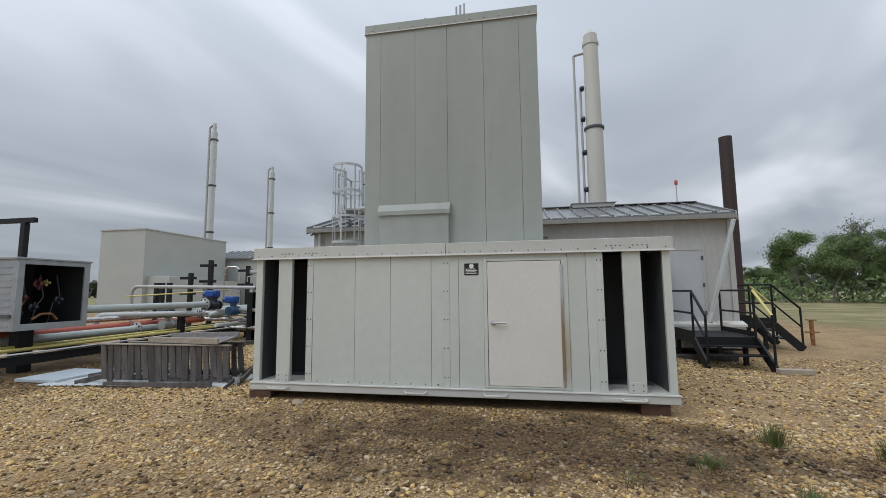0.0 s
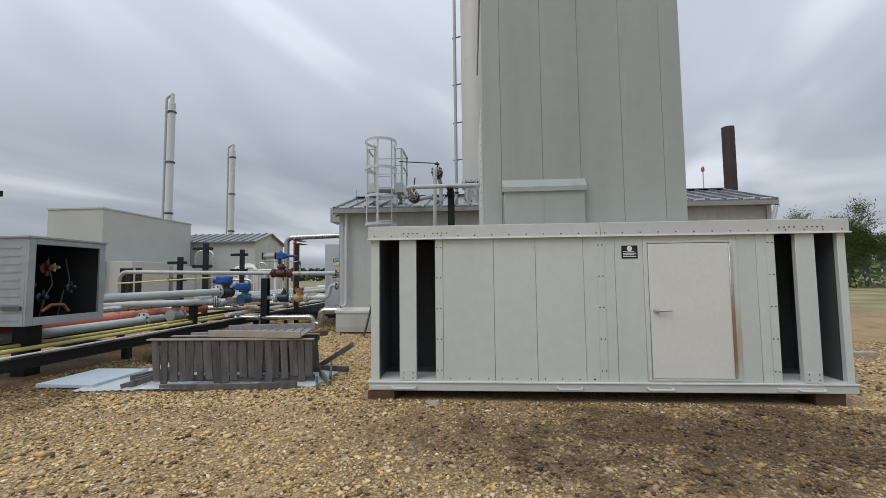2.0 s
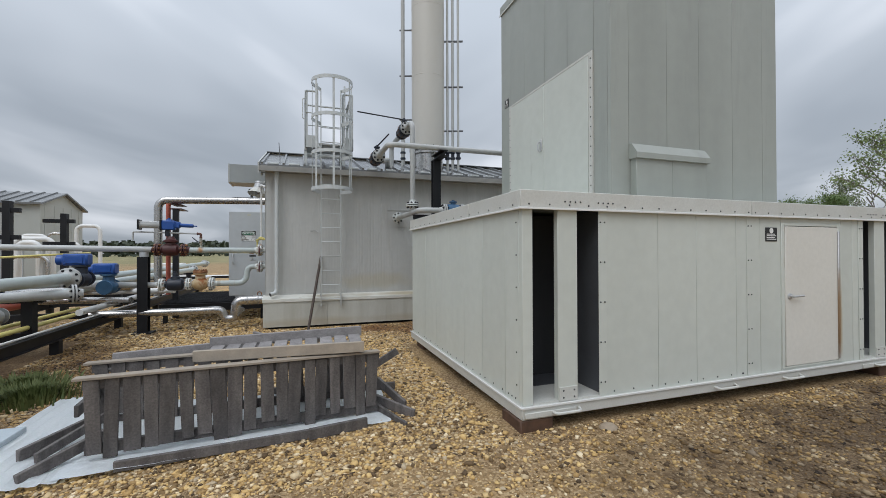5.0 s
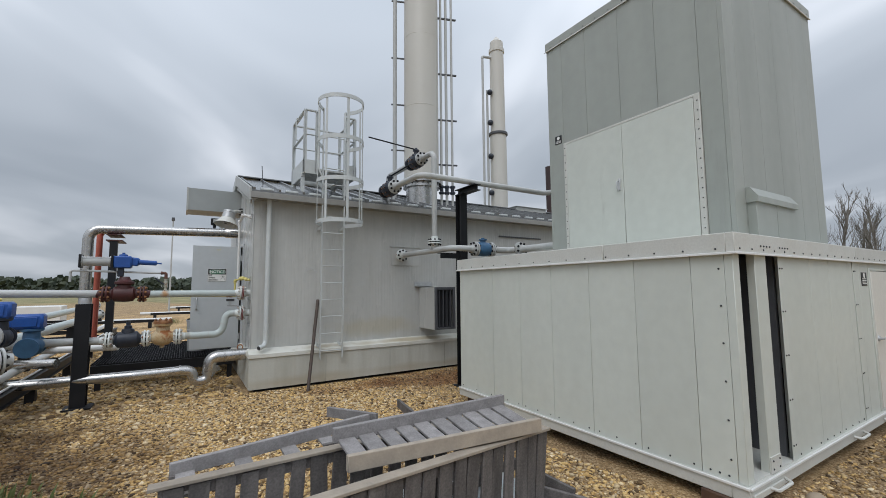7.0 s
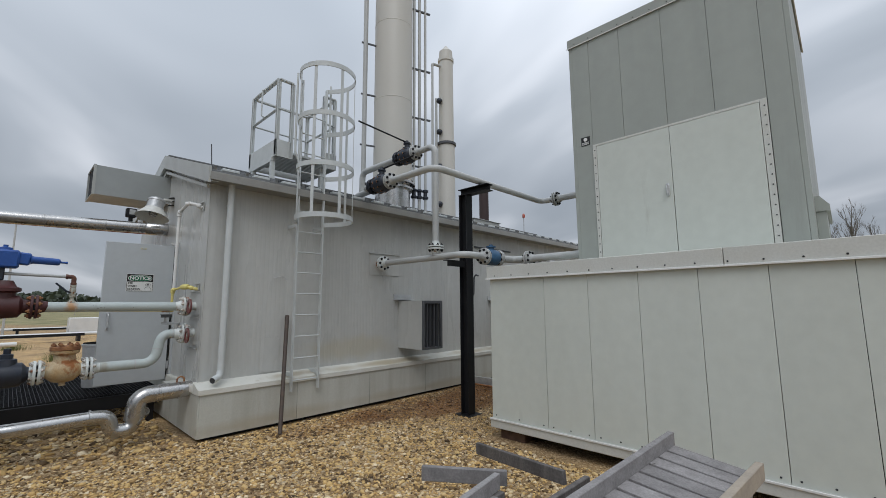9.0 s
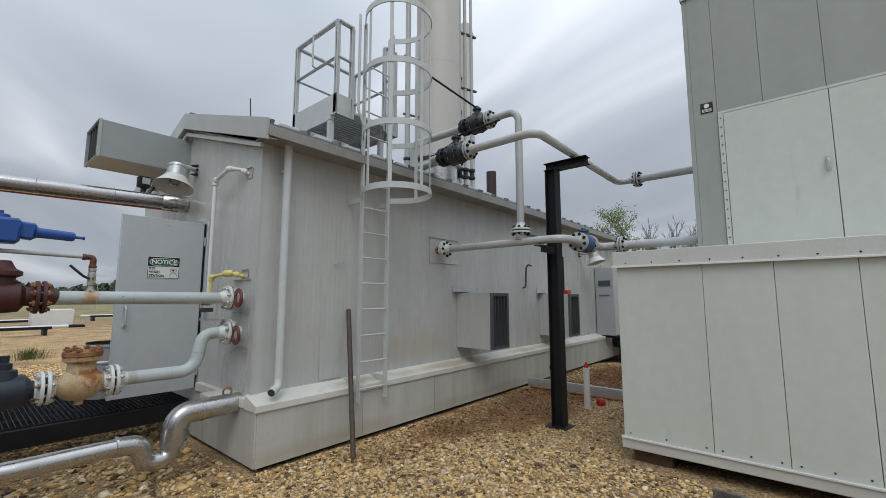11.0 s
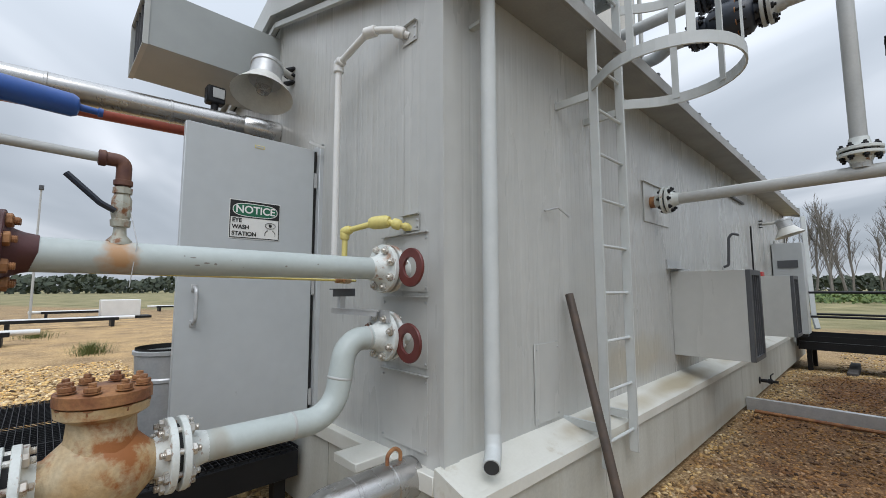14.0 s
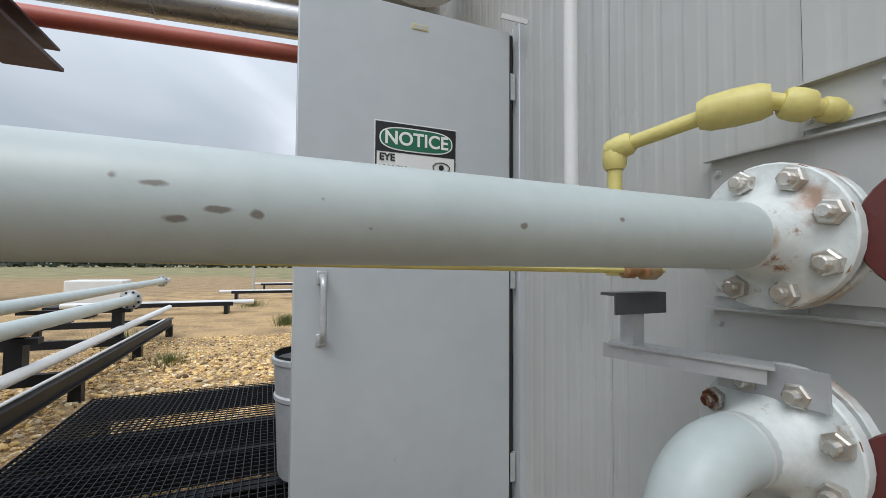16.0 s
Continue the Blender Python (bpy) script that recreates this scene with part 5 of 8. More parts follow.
def open_door():
    t = thing("steel_door", (-6.06, 13.05, 0.58), "grey flush steel door standing open at right angles to the gable", "door")
    x0, x1, y0, y1 = -6.885, -6.065, 13.015, 13.06
    b = B()
    box(b, x0, x1, y0, y1, 0.595, 2.555, 0.003)
    leaf = part("leaf", b, M_DOOR, t)
    for z in (0.80, 1.56, 2.33):
        b = B()
        cyl(b, (-6.045, 13.02, z - 0.055), (-6.045, 13.02, z + 0.055), 0.009, 10)
        box(b, -6.062, -6.045, 13.012, 13.016, z - 0.055, z + 0.055)
        part("hinge", b, M_GALV, t)
    b = B()
    tube(b, [(-6.795, 13.015, 1.555), (-6.795, 12.96, 1.545), (-6.795, 12.955, 1.36), (-6.795, 13.015, 1.345)], 0.011, 0.03, 10)
    box(b, -6.812, -6.778, 13.008, 13.015, 1.53, 1.575, 0.002)
    box(b, -6.812, -6.778, 13.008, 13.015, 1.325, 1.365, 0.002)
    part("pull_handle", b, M_GALV, t, "chrome pull handle")
    b = B()
    box(b, -6.487, -6.423, 13.0125, 13.0148, 2.475, 2.497, 0.001)
    tag = part("name_tag", b, M_YELLOW, t, "small worn yellow label")
    b = B()
    box(b, -6.482, -6.428, 13.0113, 13.0125, 2.479, 2.493)
    part("tag_face", b, M_PIPEG, tag, "rubbed pale face")
    b = B()
    box(b, -6.0645, -6.048, 13.024, 13.052, 0.60, 2.55)
    part("gasket", b, M_RUBBER, t, "black rubber edge seal")
    # notice sign
    sx0, sx1, sz0, sz1, ys = -6.625, -6.305, 1.865, 2.115, 13.0125
    b = B()
    box(b, sx0, sx1, ys - 0.0005, ys + 0.002, sz0, sz1)
    sign = part("notice_sign", b, M_SIGNW, t, "white, green and black notice sign for the eye wash station")
    b = B()
    for lo, hi in (((sx0 + 0.004, sz1 - 0.01), (sx1 - 0.004, sz1 - 0.005)), ((sx0 + 0.004, sz0 + 0.005), (sx1 - 0.004, sz0 + 0.01))):
        box(b, lo[0], hi[0], ys - 0.0025, ys - 0.0005, lo[1], hi[1])
    box(b, sx0 + 0.004, sx0 + 0.009, ys - 0.0025, ys - 0.0005, sz0 + 0.01, sz1 - 0.01)
    box(b, sx1 - 0.009, sx1 - 0.004, ys - 0.0025, ys - 0.0005, sz0 + 0.01, sz1 - 0.01)
    box(b, sx0 + 0.009, sx1 - 0.009, ys - 0.002, ys - 0.0005, sz1 - 0.112, sz1 - 0.010)
    part("black_border", b, M_SIGNK, sign)
    for w, h, yy, m in ((0.142, 0.044, 0.0035, M_SIGNW), (0.137, 0.0395, 0.0045, M_SIGNG)):
        b = B()
        vs = []
        for k in range(48):
            a = 2 * math.pi * k / 48
            c, s = math.cos(a), math.sin(a)
            vs.append(b.verts.new(((sx0 + sx1) / 2 + w * math.copysign(abs(c) ** 0.55, c), ys - yy, sz1 - 0.062 + h * math.copysign(abs(s) ** 0.8, s))))
        b.faces.new(vs)
        part("oval_badge", b, m, sign, smooth=False)
    lettering(sign, "NOTICE", (sx0 + sx1) / 2, sz1 - 0.062, ys - 0.0055, 0.068, M_SIGNW, True, bold=0.0015)
    lettering(sign, "EYE", sx0 + 0.018, sz0 + 0.117, ys - 0.003, 0.036, M_SIGNK, False, bold=0.001)
    lettering(sign, "WASH", sx0 + 0.018, sz0 + 0.075, ys - 0.003, 0.036, M_SIGNK, False, bold=0.001)
    lettering(sign, "STATION", sx0 + 0.018, sz0 + 0.032, ys - 0.003, 0.036, M_SIGNK, False, bold=0.001)
    # eye and spray pictogram
    b = B()
    ex, ez = sx1 - 0.063, sz0 + 0.098
    for s in (1, -1):
        for k in range(12):
            a, c = math.pi * k / 12, math.pi * (k + 1) / 12
            beam(b, (ex - 0.034 * math.cos(a), ys - 0.0025, ez + s * 0.019 * math.sin(a)), (ex - 0.034 * math.cos(c), ys - 0.0025, ez + s * 0.019 * math.sin(c)), 0.004, 0.002)
    lathe(b, (ex, ys - 0.002, ez), (ex, ys - 1, ez), [(0, 0.0105), (0.001, 0.0105)], 16)
    for s in (1, -1):
        for k in range(5):
            a = radians(15 + k * 20)
            px, pz = ex + s * (0.012 + 0.022 * math.sin(a)), ez - 0.062 + 0.03 * math.cos(a)
            box(b, px - 0.002, px + 0.002, ys - 0.003, ys - 0.0015, pz - 0.004, pz + 0.004)
    part("pictogram", b, M_SIGNK, sign)


def lettering(owner, text, x, z, y, size, material, centred, bold=0.0):
    cu = bpy.data.curves.new("text", "FONT")
    cu.body, cu.size, cu.offset, cu.extrude = text, size, bold, 0.0004
    cu.align_x = "CENTER" if centred else "LEFT"
    cu.align_y = "CENTER"
    tmp = bpy.data.objects.new("text", cu)
    scene.collection.objects.link(tmp)
    bpy.context.view_layer.update()
    me = bpy.data.meshes.new_from_object(tmp.evaluated_get(bpy.context.evaluated_depsgraph_get()))
    bpy.data.objects.remove(tmp)
    me.materials.clear()
    me.materials.append(material)
    piece("lettering", me, owner, Matrix.Translation((x, y, z)) @ pose(0, 0, 0, 90))


open_door()


def door_frame():
    b = B()
    box(b, -6.03, -5.86, 13.0, 13.05, 0.585, 2.60, 0.003)
    part("door_jamb", b, M_DOOR, building)
    b = B()
    box(b, -6.03, -5.86, 13.95, 14.0, 0.585, 2.60, 0.003)
    part("door_jamb", b, M_DOOR, building)
    b = B()
    box(b, -6.03, -5.86, 13.05, 13.95, 2.56, 2.60, 0.003)
    part("door_head", b, M_DOOR, building)
    b = B()
    box(b, -6.05, -5.86, 13.05, 13.95, 0.575, 0.60)
    part("threshold", b, M_GALV, building)
    b = B()
    box(b, -5.8, 5.3, 11.9, 15.7, 0.56, 0.59)
    part("floor", b, M_BAFFLE, building)
    b = B()
    beam(b, (-6.035, 12.93, 2.56), (-6.12, 12.99, 2.60), 0.006, 0.02)
    part("drip_flashing", b, M_SIDING, building)


door_frame()


def wall_plate(y0, y1, z0, z1, x=-6.006):
    b = B()
    box(b, x - 0.003, x, y0, y1, z0, z1)
    p = part("cover_plate", b, M_SIDING, building)
    b = B()
    box(b, x - 0.022, x, y0 - 0.005, y1 + 0.01, z1, z1 + 0.005)
    part("drip_lip", b, M_SIDING, p)
    for yy in (y0 + 0.015, y1 - 0.015):
        for zz in (z0 + 0.02, z1 - 0.03):
            piece("screw", SCREW, p, Matrix.Translation((x - 0.003, yy, zz)) @ pose(0, 0, 0, 0, -90))


def screw_mesh():
    b = B()
    lathe(b, (0, 0, 0), (0, 0, 1), [(0, 0.009), (0.002, 0.009), (0.0025, 0.006), (0.006, 0.005)], 6)
    return finish(b, M_GALV, False)


SCREW = screw_mesh()
for args in ((11.83, 12.22, 1.53, 1.84), (11.83, 12.22, 1.14, 1.50), (11.83, 12.22, 0.72, 1.10), (11.90, 12.04, 1.86, 1.945), (11.93, 12.06, 2.95, 3.06)):
    wall_plate(*args)


def wall_conduits():
    t = thing("white_conduit", (-6.15, 12.5, 1.6), "white painted conduit running down the gable", "pipe")
    b = B()
    tube(b, [(-6.0, 12.0, 3.0), (-6.06, 12.08, 3.05), (-6.13, 12.22, 3.08), (-6.15, 12.54, 2.99), (-6.15, 12.54, 1.60)], 0.021, 0.03, 12)
    part("pipe", b, M_PVC, t)
    for p, q in (((-6.02, 12.02, 3.015), (-6.055, 12.07, 3.04)), ((-6.11, 12.18, 3.07), (-6.135, 12.26, 3.075)), ((-6.15, 12.54, 2.99), (-6.15, 12.54, 2.93)), ((-6.15, 12.50, 3.0), (-6.15, 12.55, 2.985))):
        b = B()
        L = (Vector(q) - Vector(p)).length
        lathe(b, p, q, [(0, 0.028), (0.006, 0.033), (L - 0.006, 0.033), (L, 0.028)], 12)
        part("fitting", b, M_PVC, t)
    t = thing("yellow_gas_pipe", (-6.2, 12.3, 1.55), "lumpy yellow painted gas pipe entering the gable", "pipe")
    b = B()
    tube(b, [(-6.0, 11.975, 1.875), (-6.06, 12.0, 1.888), (-6.12, 12.06, 1.915), (-6.215, 12.31, 1.872), (-6.215, 12.31, 1.595)], 0.0165, 0.02, 12)
    part("pipe", b, M_YELLOW, t)
    for p, q, r in (((-6.012, 11.98, 1.878), (-6.045, 11.993, 1.885), 0.022), ((-6.055, 11.998, 1.887), (-6.09, 12.03, 1.902), 0.029), ((-6.10, 12.04, 1.91), (-6.155, 12.145, 1.905), 0.035),
                    ((-6.20, 12.27, 1.880), (-6.222, 12.325, 1.866), 0.026), ((-6.215, 12.31, 1.882), (-6.215, 12.31, 1.822), 0.026), ((-6.215, 12.31, 1.615), (-6.215, 12.31, 1.575), 0.025)):
        b = B()
        L = (Vector(q) - Vector(p)).length
        lathe(b, p, q, [(0, r * 0.8), (L * 0.15, r), (L * 0.5, r * 1.06), (L * 0.85, r), (L, r * 0.8)], 14)
        part("fitting", b, M_YELLOW, t)
    b = B()
    tube(b, [(-6.215, 12.31, 1.59), (-6.215, 12.18, 1.588), (-6.30, 12.15, 1.588), (-9.4, 12.13, 1.64)], 0.006, 0.02, 8)
    part("tubing", b, M_YELLOW, t)
    b = B()
    lathe(b, (-6.27, 12.15, 1.588), (-6.40, 12.15, 1.59), [(0, 0.013), (0.01, 0.018), (0.04, 0.018), (0.045, 0.012), (0.06, 0.012), (0.065, 0.016), (0.085, 0.016), (0.09, 0.01)], 10)
    part("union", b, M_RUST, t)


wall_conduits()

# ---- pipes leaving the gable ----
PY = 12.02


def spectacle(owner, cy, cz, x=-6.135, tilt=0):
    b = B()
    m = Matrix.Translation((x, cy, cz)) @ pose(0, 0, 0, tilt, 0, 0)
    n = 36
    prof = [(0.052, -0.008), (0.094, -0.008), (0.097, -0.004), (0.097, 0.004), (0.094, 0.008), (0.052, 0.008), (0.050, 0)]
    rings = [[b.verts.new(m @ Vector((h, r * math.cos(2 * math.pi * k / n), r * math.sin(2 * math.pi * k / n)))) for r, h in prof] for k in range(n)]
    for k in range(n):
        a, c = rings[k], rings[(k + 1) % n]
        for i in range(len(prof)):
            j = (i + 1) % len(prof)
            b.faces.new((a[i], a[j], c[j], c[i]))
    box(b, -0.006, 0.006, 0.08, 0.15, -0.025, 0.025, 0, m)
    bmesh.ops.recalc_face_normals(b, faces=b.faces)
    part("spectacle_blind", b, M_REDRING, owner, "red oxide ring blind between the flanges")


def upper_line():
    t = thing("upper_process_pipe", (-8.25, PY, 1.6), "pale painted steel process pipe with bolted flanges", "pipe", group="gable pipes")
    z = 1.65
    b = B()
    tube(b, [(-6.0, PY, z), (-6.08, PY, z)], 0.057, 0, 20)
    part("pipe", b, M_FLANGE, t)
    b = B()
    tube(b, [(-6.18, PY, z - 0.002), (-7.52, PY, z + 0.002)], 0.0555, 0, 28)
    part("pipe", b, M_PIPE, t)
    flange_pair(t, (-6.135, PY, z), (-1, 0, 0))
    spectacle(t, PY - 0.205, z)
    flange_pair(t, (-7.565, PY, z + 0.006), (-1, 0, 0), material=M_REDVALVE, bolt=BOLT_RUST)
    # gate valve body
    b = B()
    lathe(b, (-7.60, PY, z + 0.01), (-8.0, PY, z + 0.01), [(0, 0.07), (0.05, 0.072), (0.08, 0.115), (0.20, 0.125), (0.32, 0.115), (0.35, 0.072), (0.40, 0.07)], 20)
    lathe(b, (-7.80, PY, z + 0.02), (-7.80, PY, 3), [(0, 0.10), (0.13, 0.09), (0.15, 0.13), (0.18, 0.13), (0.20, 0.09), (0.26, 0.06)], 20)
    part("gate_valve", b, M_REDVALVE, t, "dark red cast valve body")
    flange_pair(t, (-8.03, PY, z + 0.012), (-1, 0, 0), material=M_REDVALVE, bolt=BOLT_RUST)
    b = B()
    tube(b, [(-8.06, PY, z + 0.015), (-12.75, PY, z + 0.10), (-12.75, PY, 0.35)], 0.057, 0.25, 20)
    part("pipe", b, M_PIPEG, t)
    # piston actuator
    za = 2.16
    b = B()
    box(b, -7.895, -7.815, PY - 0.04, PY + 0.04, 1.93, 2.12, 0.01)
    part("yoke", b, M_DARKVALVE, t)
    b = B()
    box(b, -7.955, -7.715, PY - 0.085, PY + 0.085, za - 0.10, za + 0.09, 0.02)
    lathe(b, (-7.83, PY, za + 0.085), (-7.83, PY, 3), [(0, 0.06), (0.03, 0.055), (0.04, 0.02), (0.06, 0.02)], 14)
    beam(b, (-7.73, PY, za + 0.01), (-7.63, PY, za + 0.0), 0.10, 0.13, 0.015)
    act = part("actuator_body", b, M_BLUE, t, "bright blue actuator body")
    b = B()
    lathe(b, (-7.63, PY, za), (-7.25, PY, za - 0.02), [(0, 0.05), (0.02, 0.04), (0.22, 0.038), (0.235, 0.03), (0.24, 0.012), (0.285, 0.011), (0.288, 0.016), (0.30, 0.014)], 16)
    part("spring_can", b, M_BLUE, act)
    b = B()
    lathe(b, (-7.96, PY, za), (-8.55, PY, za), [(0, 0.045), (0.02, 0.085), (0.035, 0.085), (0.04, 0.07), (0.36, 0.07), (0.365, 0.085), (0.385, 0.085), (0.39, 0.03)], 20)
    part("cylinder", b, M_PIPEG, act, "grey actuator cylinder")
    for xx in (-7.96, -8.34):
        b = B()
        box(b, xx - 0.014, xx + 0.014, PY - 0.10, PY + 0.10, za - 0.10, za + 0.10, 0.004)
        part("end_plate", b, M_BLACK, act)
    for s in (-0.07, 0.07):
        b = B()
        cyl(b, (-7.96, PY + s, za + 0.06), (-8.36, PY + s, za + 0.06), 0.007, 8)
        part("tie_rod", b, M_GALV, act)
    # branch with a ball valve and a small return pipe
    bx = -7.262
    b = B()
    lathe(b, (bx, PY, z + 0.045), (bx, PY, 3), [(0, 0.038), (0.016, 0.036), (0.034, 0.02), (0.06, 0.018), (0.064, 0.028), (0.086, 0.03), (0.089, 0.025), (0.105, 0.029), (0.16, 0.029), (0.176, 0.022), (0.179, 0.028), (0.20, 0.028), (0.203, 0.018), (0.25, 0.017)], 8)
    part("branch_valve", b, M_VALVEG, t, "cream and rust branch valve")
    b = B()
    tube(b, [(bx, PY, z + 0.25), (bx, PY, z + 0.34), (bx - 0.06, PY, z + 0.34)], 0.023, 0.025, 12)
    lathe(b, (bx - 0.05, PY, z + 0.34), (bx - 1, PY, z + 0.34), [(0, 0.024), (0.003, 0.028), (0.02, 0.028), (0.023, 0.02)], 12)
    lathe(b, (bx, PY, z + 0.25), (bx, PY, 9), [(0, 0.02), (0.003, 0.028), (0.02, 0.028), (0.023, 0.022)], 12)
    part("elbow_fitting", b, M_REDRUST, t, "dark red-brown rusted elbow")
    b = B()
    tube(b, [(bx - 0.055, PY, z + 0.34), (-8.45, PY, z + 0.37), (-8.45, PY, z + 0.2)], 0.0165, 0.03, 10)
    part("bypass_pipe", b, M_PIPEG, t)
    b = B()
    tube(b, [(bx - 0.02, PY - 0.02, z + 0.16), (bx - 0.06, PY - 0.03, z + 0.18), (bx - 0.15, PY - 0.03, z + 0.265)], 0.010, 0.02, 8)
    part("valve_lever", b, M_DARKVALVE, t)
    b = B()
    tube(b, [(bx + 0.025, PY - 0.02, z + 0.16), (bx + 0.045, PY - 0.05, z + 0.05), (bx + 0.03, PY - 0.055, z - 0.10)], 0.0016, 0.02, 5)
    part("seal_wire", b, M_GALV, t)


upper_line()


def lower_line():
    t = thing("lower_process_pipe", (-7.3, PY, 0.9), "pale painted steel pipe with an offset bend and bolted flanges", "pipe", group="gable pipes")
    z, zl = 1.30, 0.955
    b = B()
    tube(b, [(-6.0, PY, z), (-6.08, PY, z)], 0.057, 0, 20)
    part("pipe", b, M_FLANGE, t)
    b = B()
    tube(b, [(-6.18, PY, z), (-6.365, PY, z), (-6.425, PY, zl), (-7.02, PY, zl)], 0.057, 0.15, 24, 9)
    part("pipe", b, M_PIPE, t)
    for p, q in (((-6.396, PY, 1.13), (-6.40, PY, 1.11)), ((-6.62, PY, zl), (-6.64, PY, zl)), ((-6.245, PY, z), (-6.265, PY, z))):
        b = B()
        lathe(b, p, q, [(0, 0.057), (0.003, 0.0592), (0.009, 0.0592), (0.012, 0.057)], 24)
        part("weld_seam", b, M_PIPEG, t)
    flange_pair(t, (-6.135, PY, z), (-1, 0, 0))
    spectacle(t, PY - 0.19, z - 0.02, tilt=8)
    flange_pair(t, (-7.06, PY, zl), (-1, 0, 0))
    # swing check valve, cream paint gone to rust
    b = B()
    lathe(b, (-7.10, PY, zl), (-7.5, PY, zl), [(0, 0.062), (0.03, 0.066), (0.08, 0.115), (0.17, 0.135), (0.26, 0.115), (0.31, 0.068), (0.34, 0.062)], 24)
    lathe(b, (-7.27, PY, zl + 0.02), (-7.27, PY, 3), [(0, 0.12), (0.10, 0.095), (0.15, 0.092), (0.17, 0.125), (0.20, 0.128)], 24)
    lathe(b, (-7.27, PY, zl - 0.10), (-7.27, PY, -3), [(0, 0.03), (0.06, 0.03)], 12)
    body = part("check_valve", b, M_RUST, t, "rusty cream check valve body")
    b = B()
    lathe(b, (-7.27, PY, zl + 0.224), (-7.27, PY, 3), [(0, 0.128), (0.003, 0.132), (0.036, 0.132), (0.04, 0.127), (0.042, 0.05), (0.05, 0.03)], 24)
    part("bonnet", b, M_RUSTRED, body, "rusted bolted bonnet")
    for i in range(8):
        a = 2 * math.pi * (i + 0.5) / 8
        piece("bolt", BOLT_RUST, body, Matrix.Translation((-7.27 + 0.106 * math.cos(a), PY + 0.106 * math.sin(a), zl + 0.245)) @ Matrix.Diagonal((1, 1, 0.75, 1)))
    flange_pair(t, (-7.485, PY, zl), (-1, 0, 0))
    b = B()
    lathe(b, (-7.52, PY, zl), (-8.0, PY, zl), [(0, 0.065), (0.04, 0.07), (0.08, 0.12), (0.20, 0.13), (0.32, 0.12), (0.36, 0.07), (0.40, 0.065)], 20)
    lathe(b, (-7.72, PY, zl + 0.02), (-7.72, PY, 3), [(0, 0.10), (0.14, 0.08), (0.15, 0.05), (0.19, 0.05), (0.2, 0.03), (0.25, 0.03)], 16)
    part("ball_valve", b, M_DARKVALVE, t, "dark blue-grey ball valve body")
    flange_pair(t, (-7.96, PY, zl), (-1, 0, 0))
    b = B()
    tube(b, [(-8.0, PY, zl), (-8.9, PY, zl + 0.02), (-9.4, PY - 0.1, zl + 0.02)], 0.057, 0.1, 20)
    part("pipe", b, M_PIPEG, t)


lower_line()


def angle_bracket():
    t = thing("steel_bracket", (-6.2, 12.1, 1.4), "bent galvanised steel bracket bolted to the flange", "bracket")
    b = B()
    beam(b, (-6.185, 12.0, 1.432), (-6.32, 12.22, 1.445), 0.05, 0.006)
    part("arm", b, M_GALV, t)
    b = B()
    beam(b, (-6.205, 12.0, 1.418), (-6.34, 12.22, 1.431), 0.005, 0.028)
    part("lip", b, M_GALV, t)
    b = B()
    box(b, -6.178, -6.172, 11.93, 12.10, 1.375, 1.435)
    part("bolt_plate", b, M_GALV, t)
    b = B()
    box(b, -6.315, -6.285, 12.17, 12.20, 1.44, 1.54)
    part("upright", b, M_GALV, t)
    b = B()
    box(b, -6.36, -6.23, 12.165, 12.205, 1.54, 1.546)
    box(b, -6.36, -6.23, 12.165, 12.17, 1.505, 1.54)
    part("cradle", b, M_BAFFLE, t)


angle_bracket()


def silver_line():
    t = thing("insulated_pipe", (-6.6, 11.95, 0.3), "shiny aluminium-clad insulated pipe with crumpled elbows", "pipe")
    b = B()
    tube(b, [(-6.02, 11.93, 0.60), (-6.58, 11.93, 0.59), (-6.605, 11.93, 0.32)], 0.098, 0.125, 22, 7)
    part("cladding", b, M_ALU, t)
    b = B()
    tube(b, [(-6.60, 11.93, 0.42), (-6.61, 11.93, 0.22), (-6.80, 11.92, 0.22), (-6.855, 11.92, 0.405), (-7.02, 11.92, 0.415)], 0.078, 0.09, 20, 6)
    part("elbow_cladding", b, M_ALU, t)
    b = B()
    tube(b, [(-6.92, 11.92, 0.415), (-7.6, 11.92, 0.41), (-9.15, 12.05, 0.40)], 0.072, 0.3, 18)
    part("cladding", b, M_ALU, t)
    b = B()
    lathe(b, (-6.60, 11.96, 0.37), (-6.44, 12.06, 0.37), [(0, 0.07), (0.13, 0.07), (0.17, 0.05), (0.185, 0.01)], 16)
    part("cap", b, M_ALU, t)
    for x, r, zz in ((-6.15, 0.099, 0.597), (-6.36, 0.099, 0.592), (-7.0, 0.079, 0.418)):
        b = B()
        lathe(b, (x, 11.93, zz), (x - 0.03, 11.93, zz - 0.0007), [(0, r), (0.004, r + 0.004), (0.02, r + 0.004), (0.024, r)], 22)
        part("band", b, M_ALU, t)
    b = B()
    tube(b, [(-6.10, 11.93, 0.69), (-6.10, 11.93, 0.74), (-6.14, 11.93, 0.765), (-6.18, 11.93, 0.74), (-6.18, 11.93, 0.69)], 0.01, 0.03, 8)
    part("lifting_eye", b, M_RUSTRED, t)
    b = B()
    box(b, -6.25, -5.99, 12.10, 12.32, 0.622, 0.668, 0.004, Matrix.Translation((0, 0, 0)))
    part("flashing_plate", b, M_LEDGE, t)


silver_line()


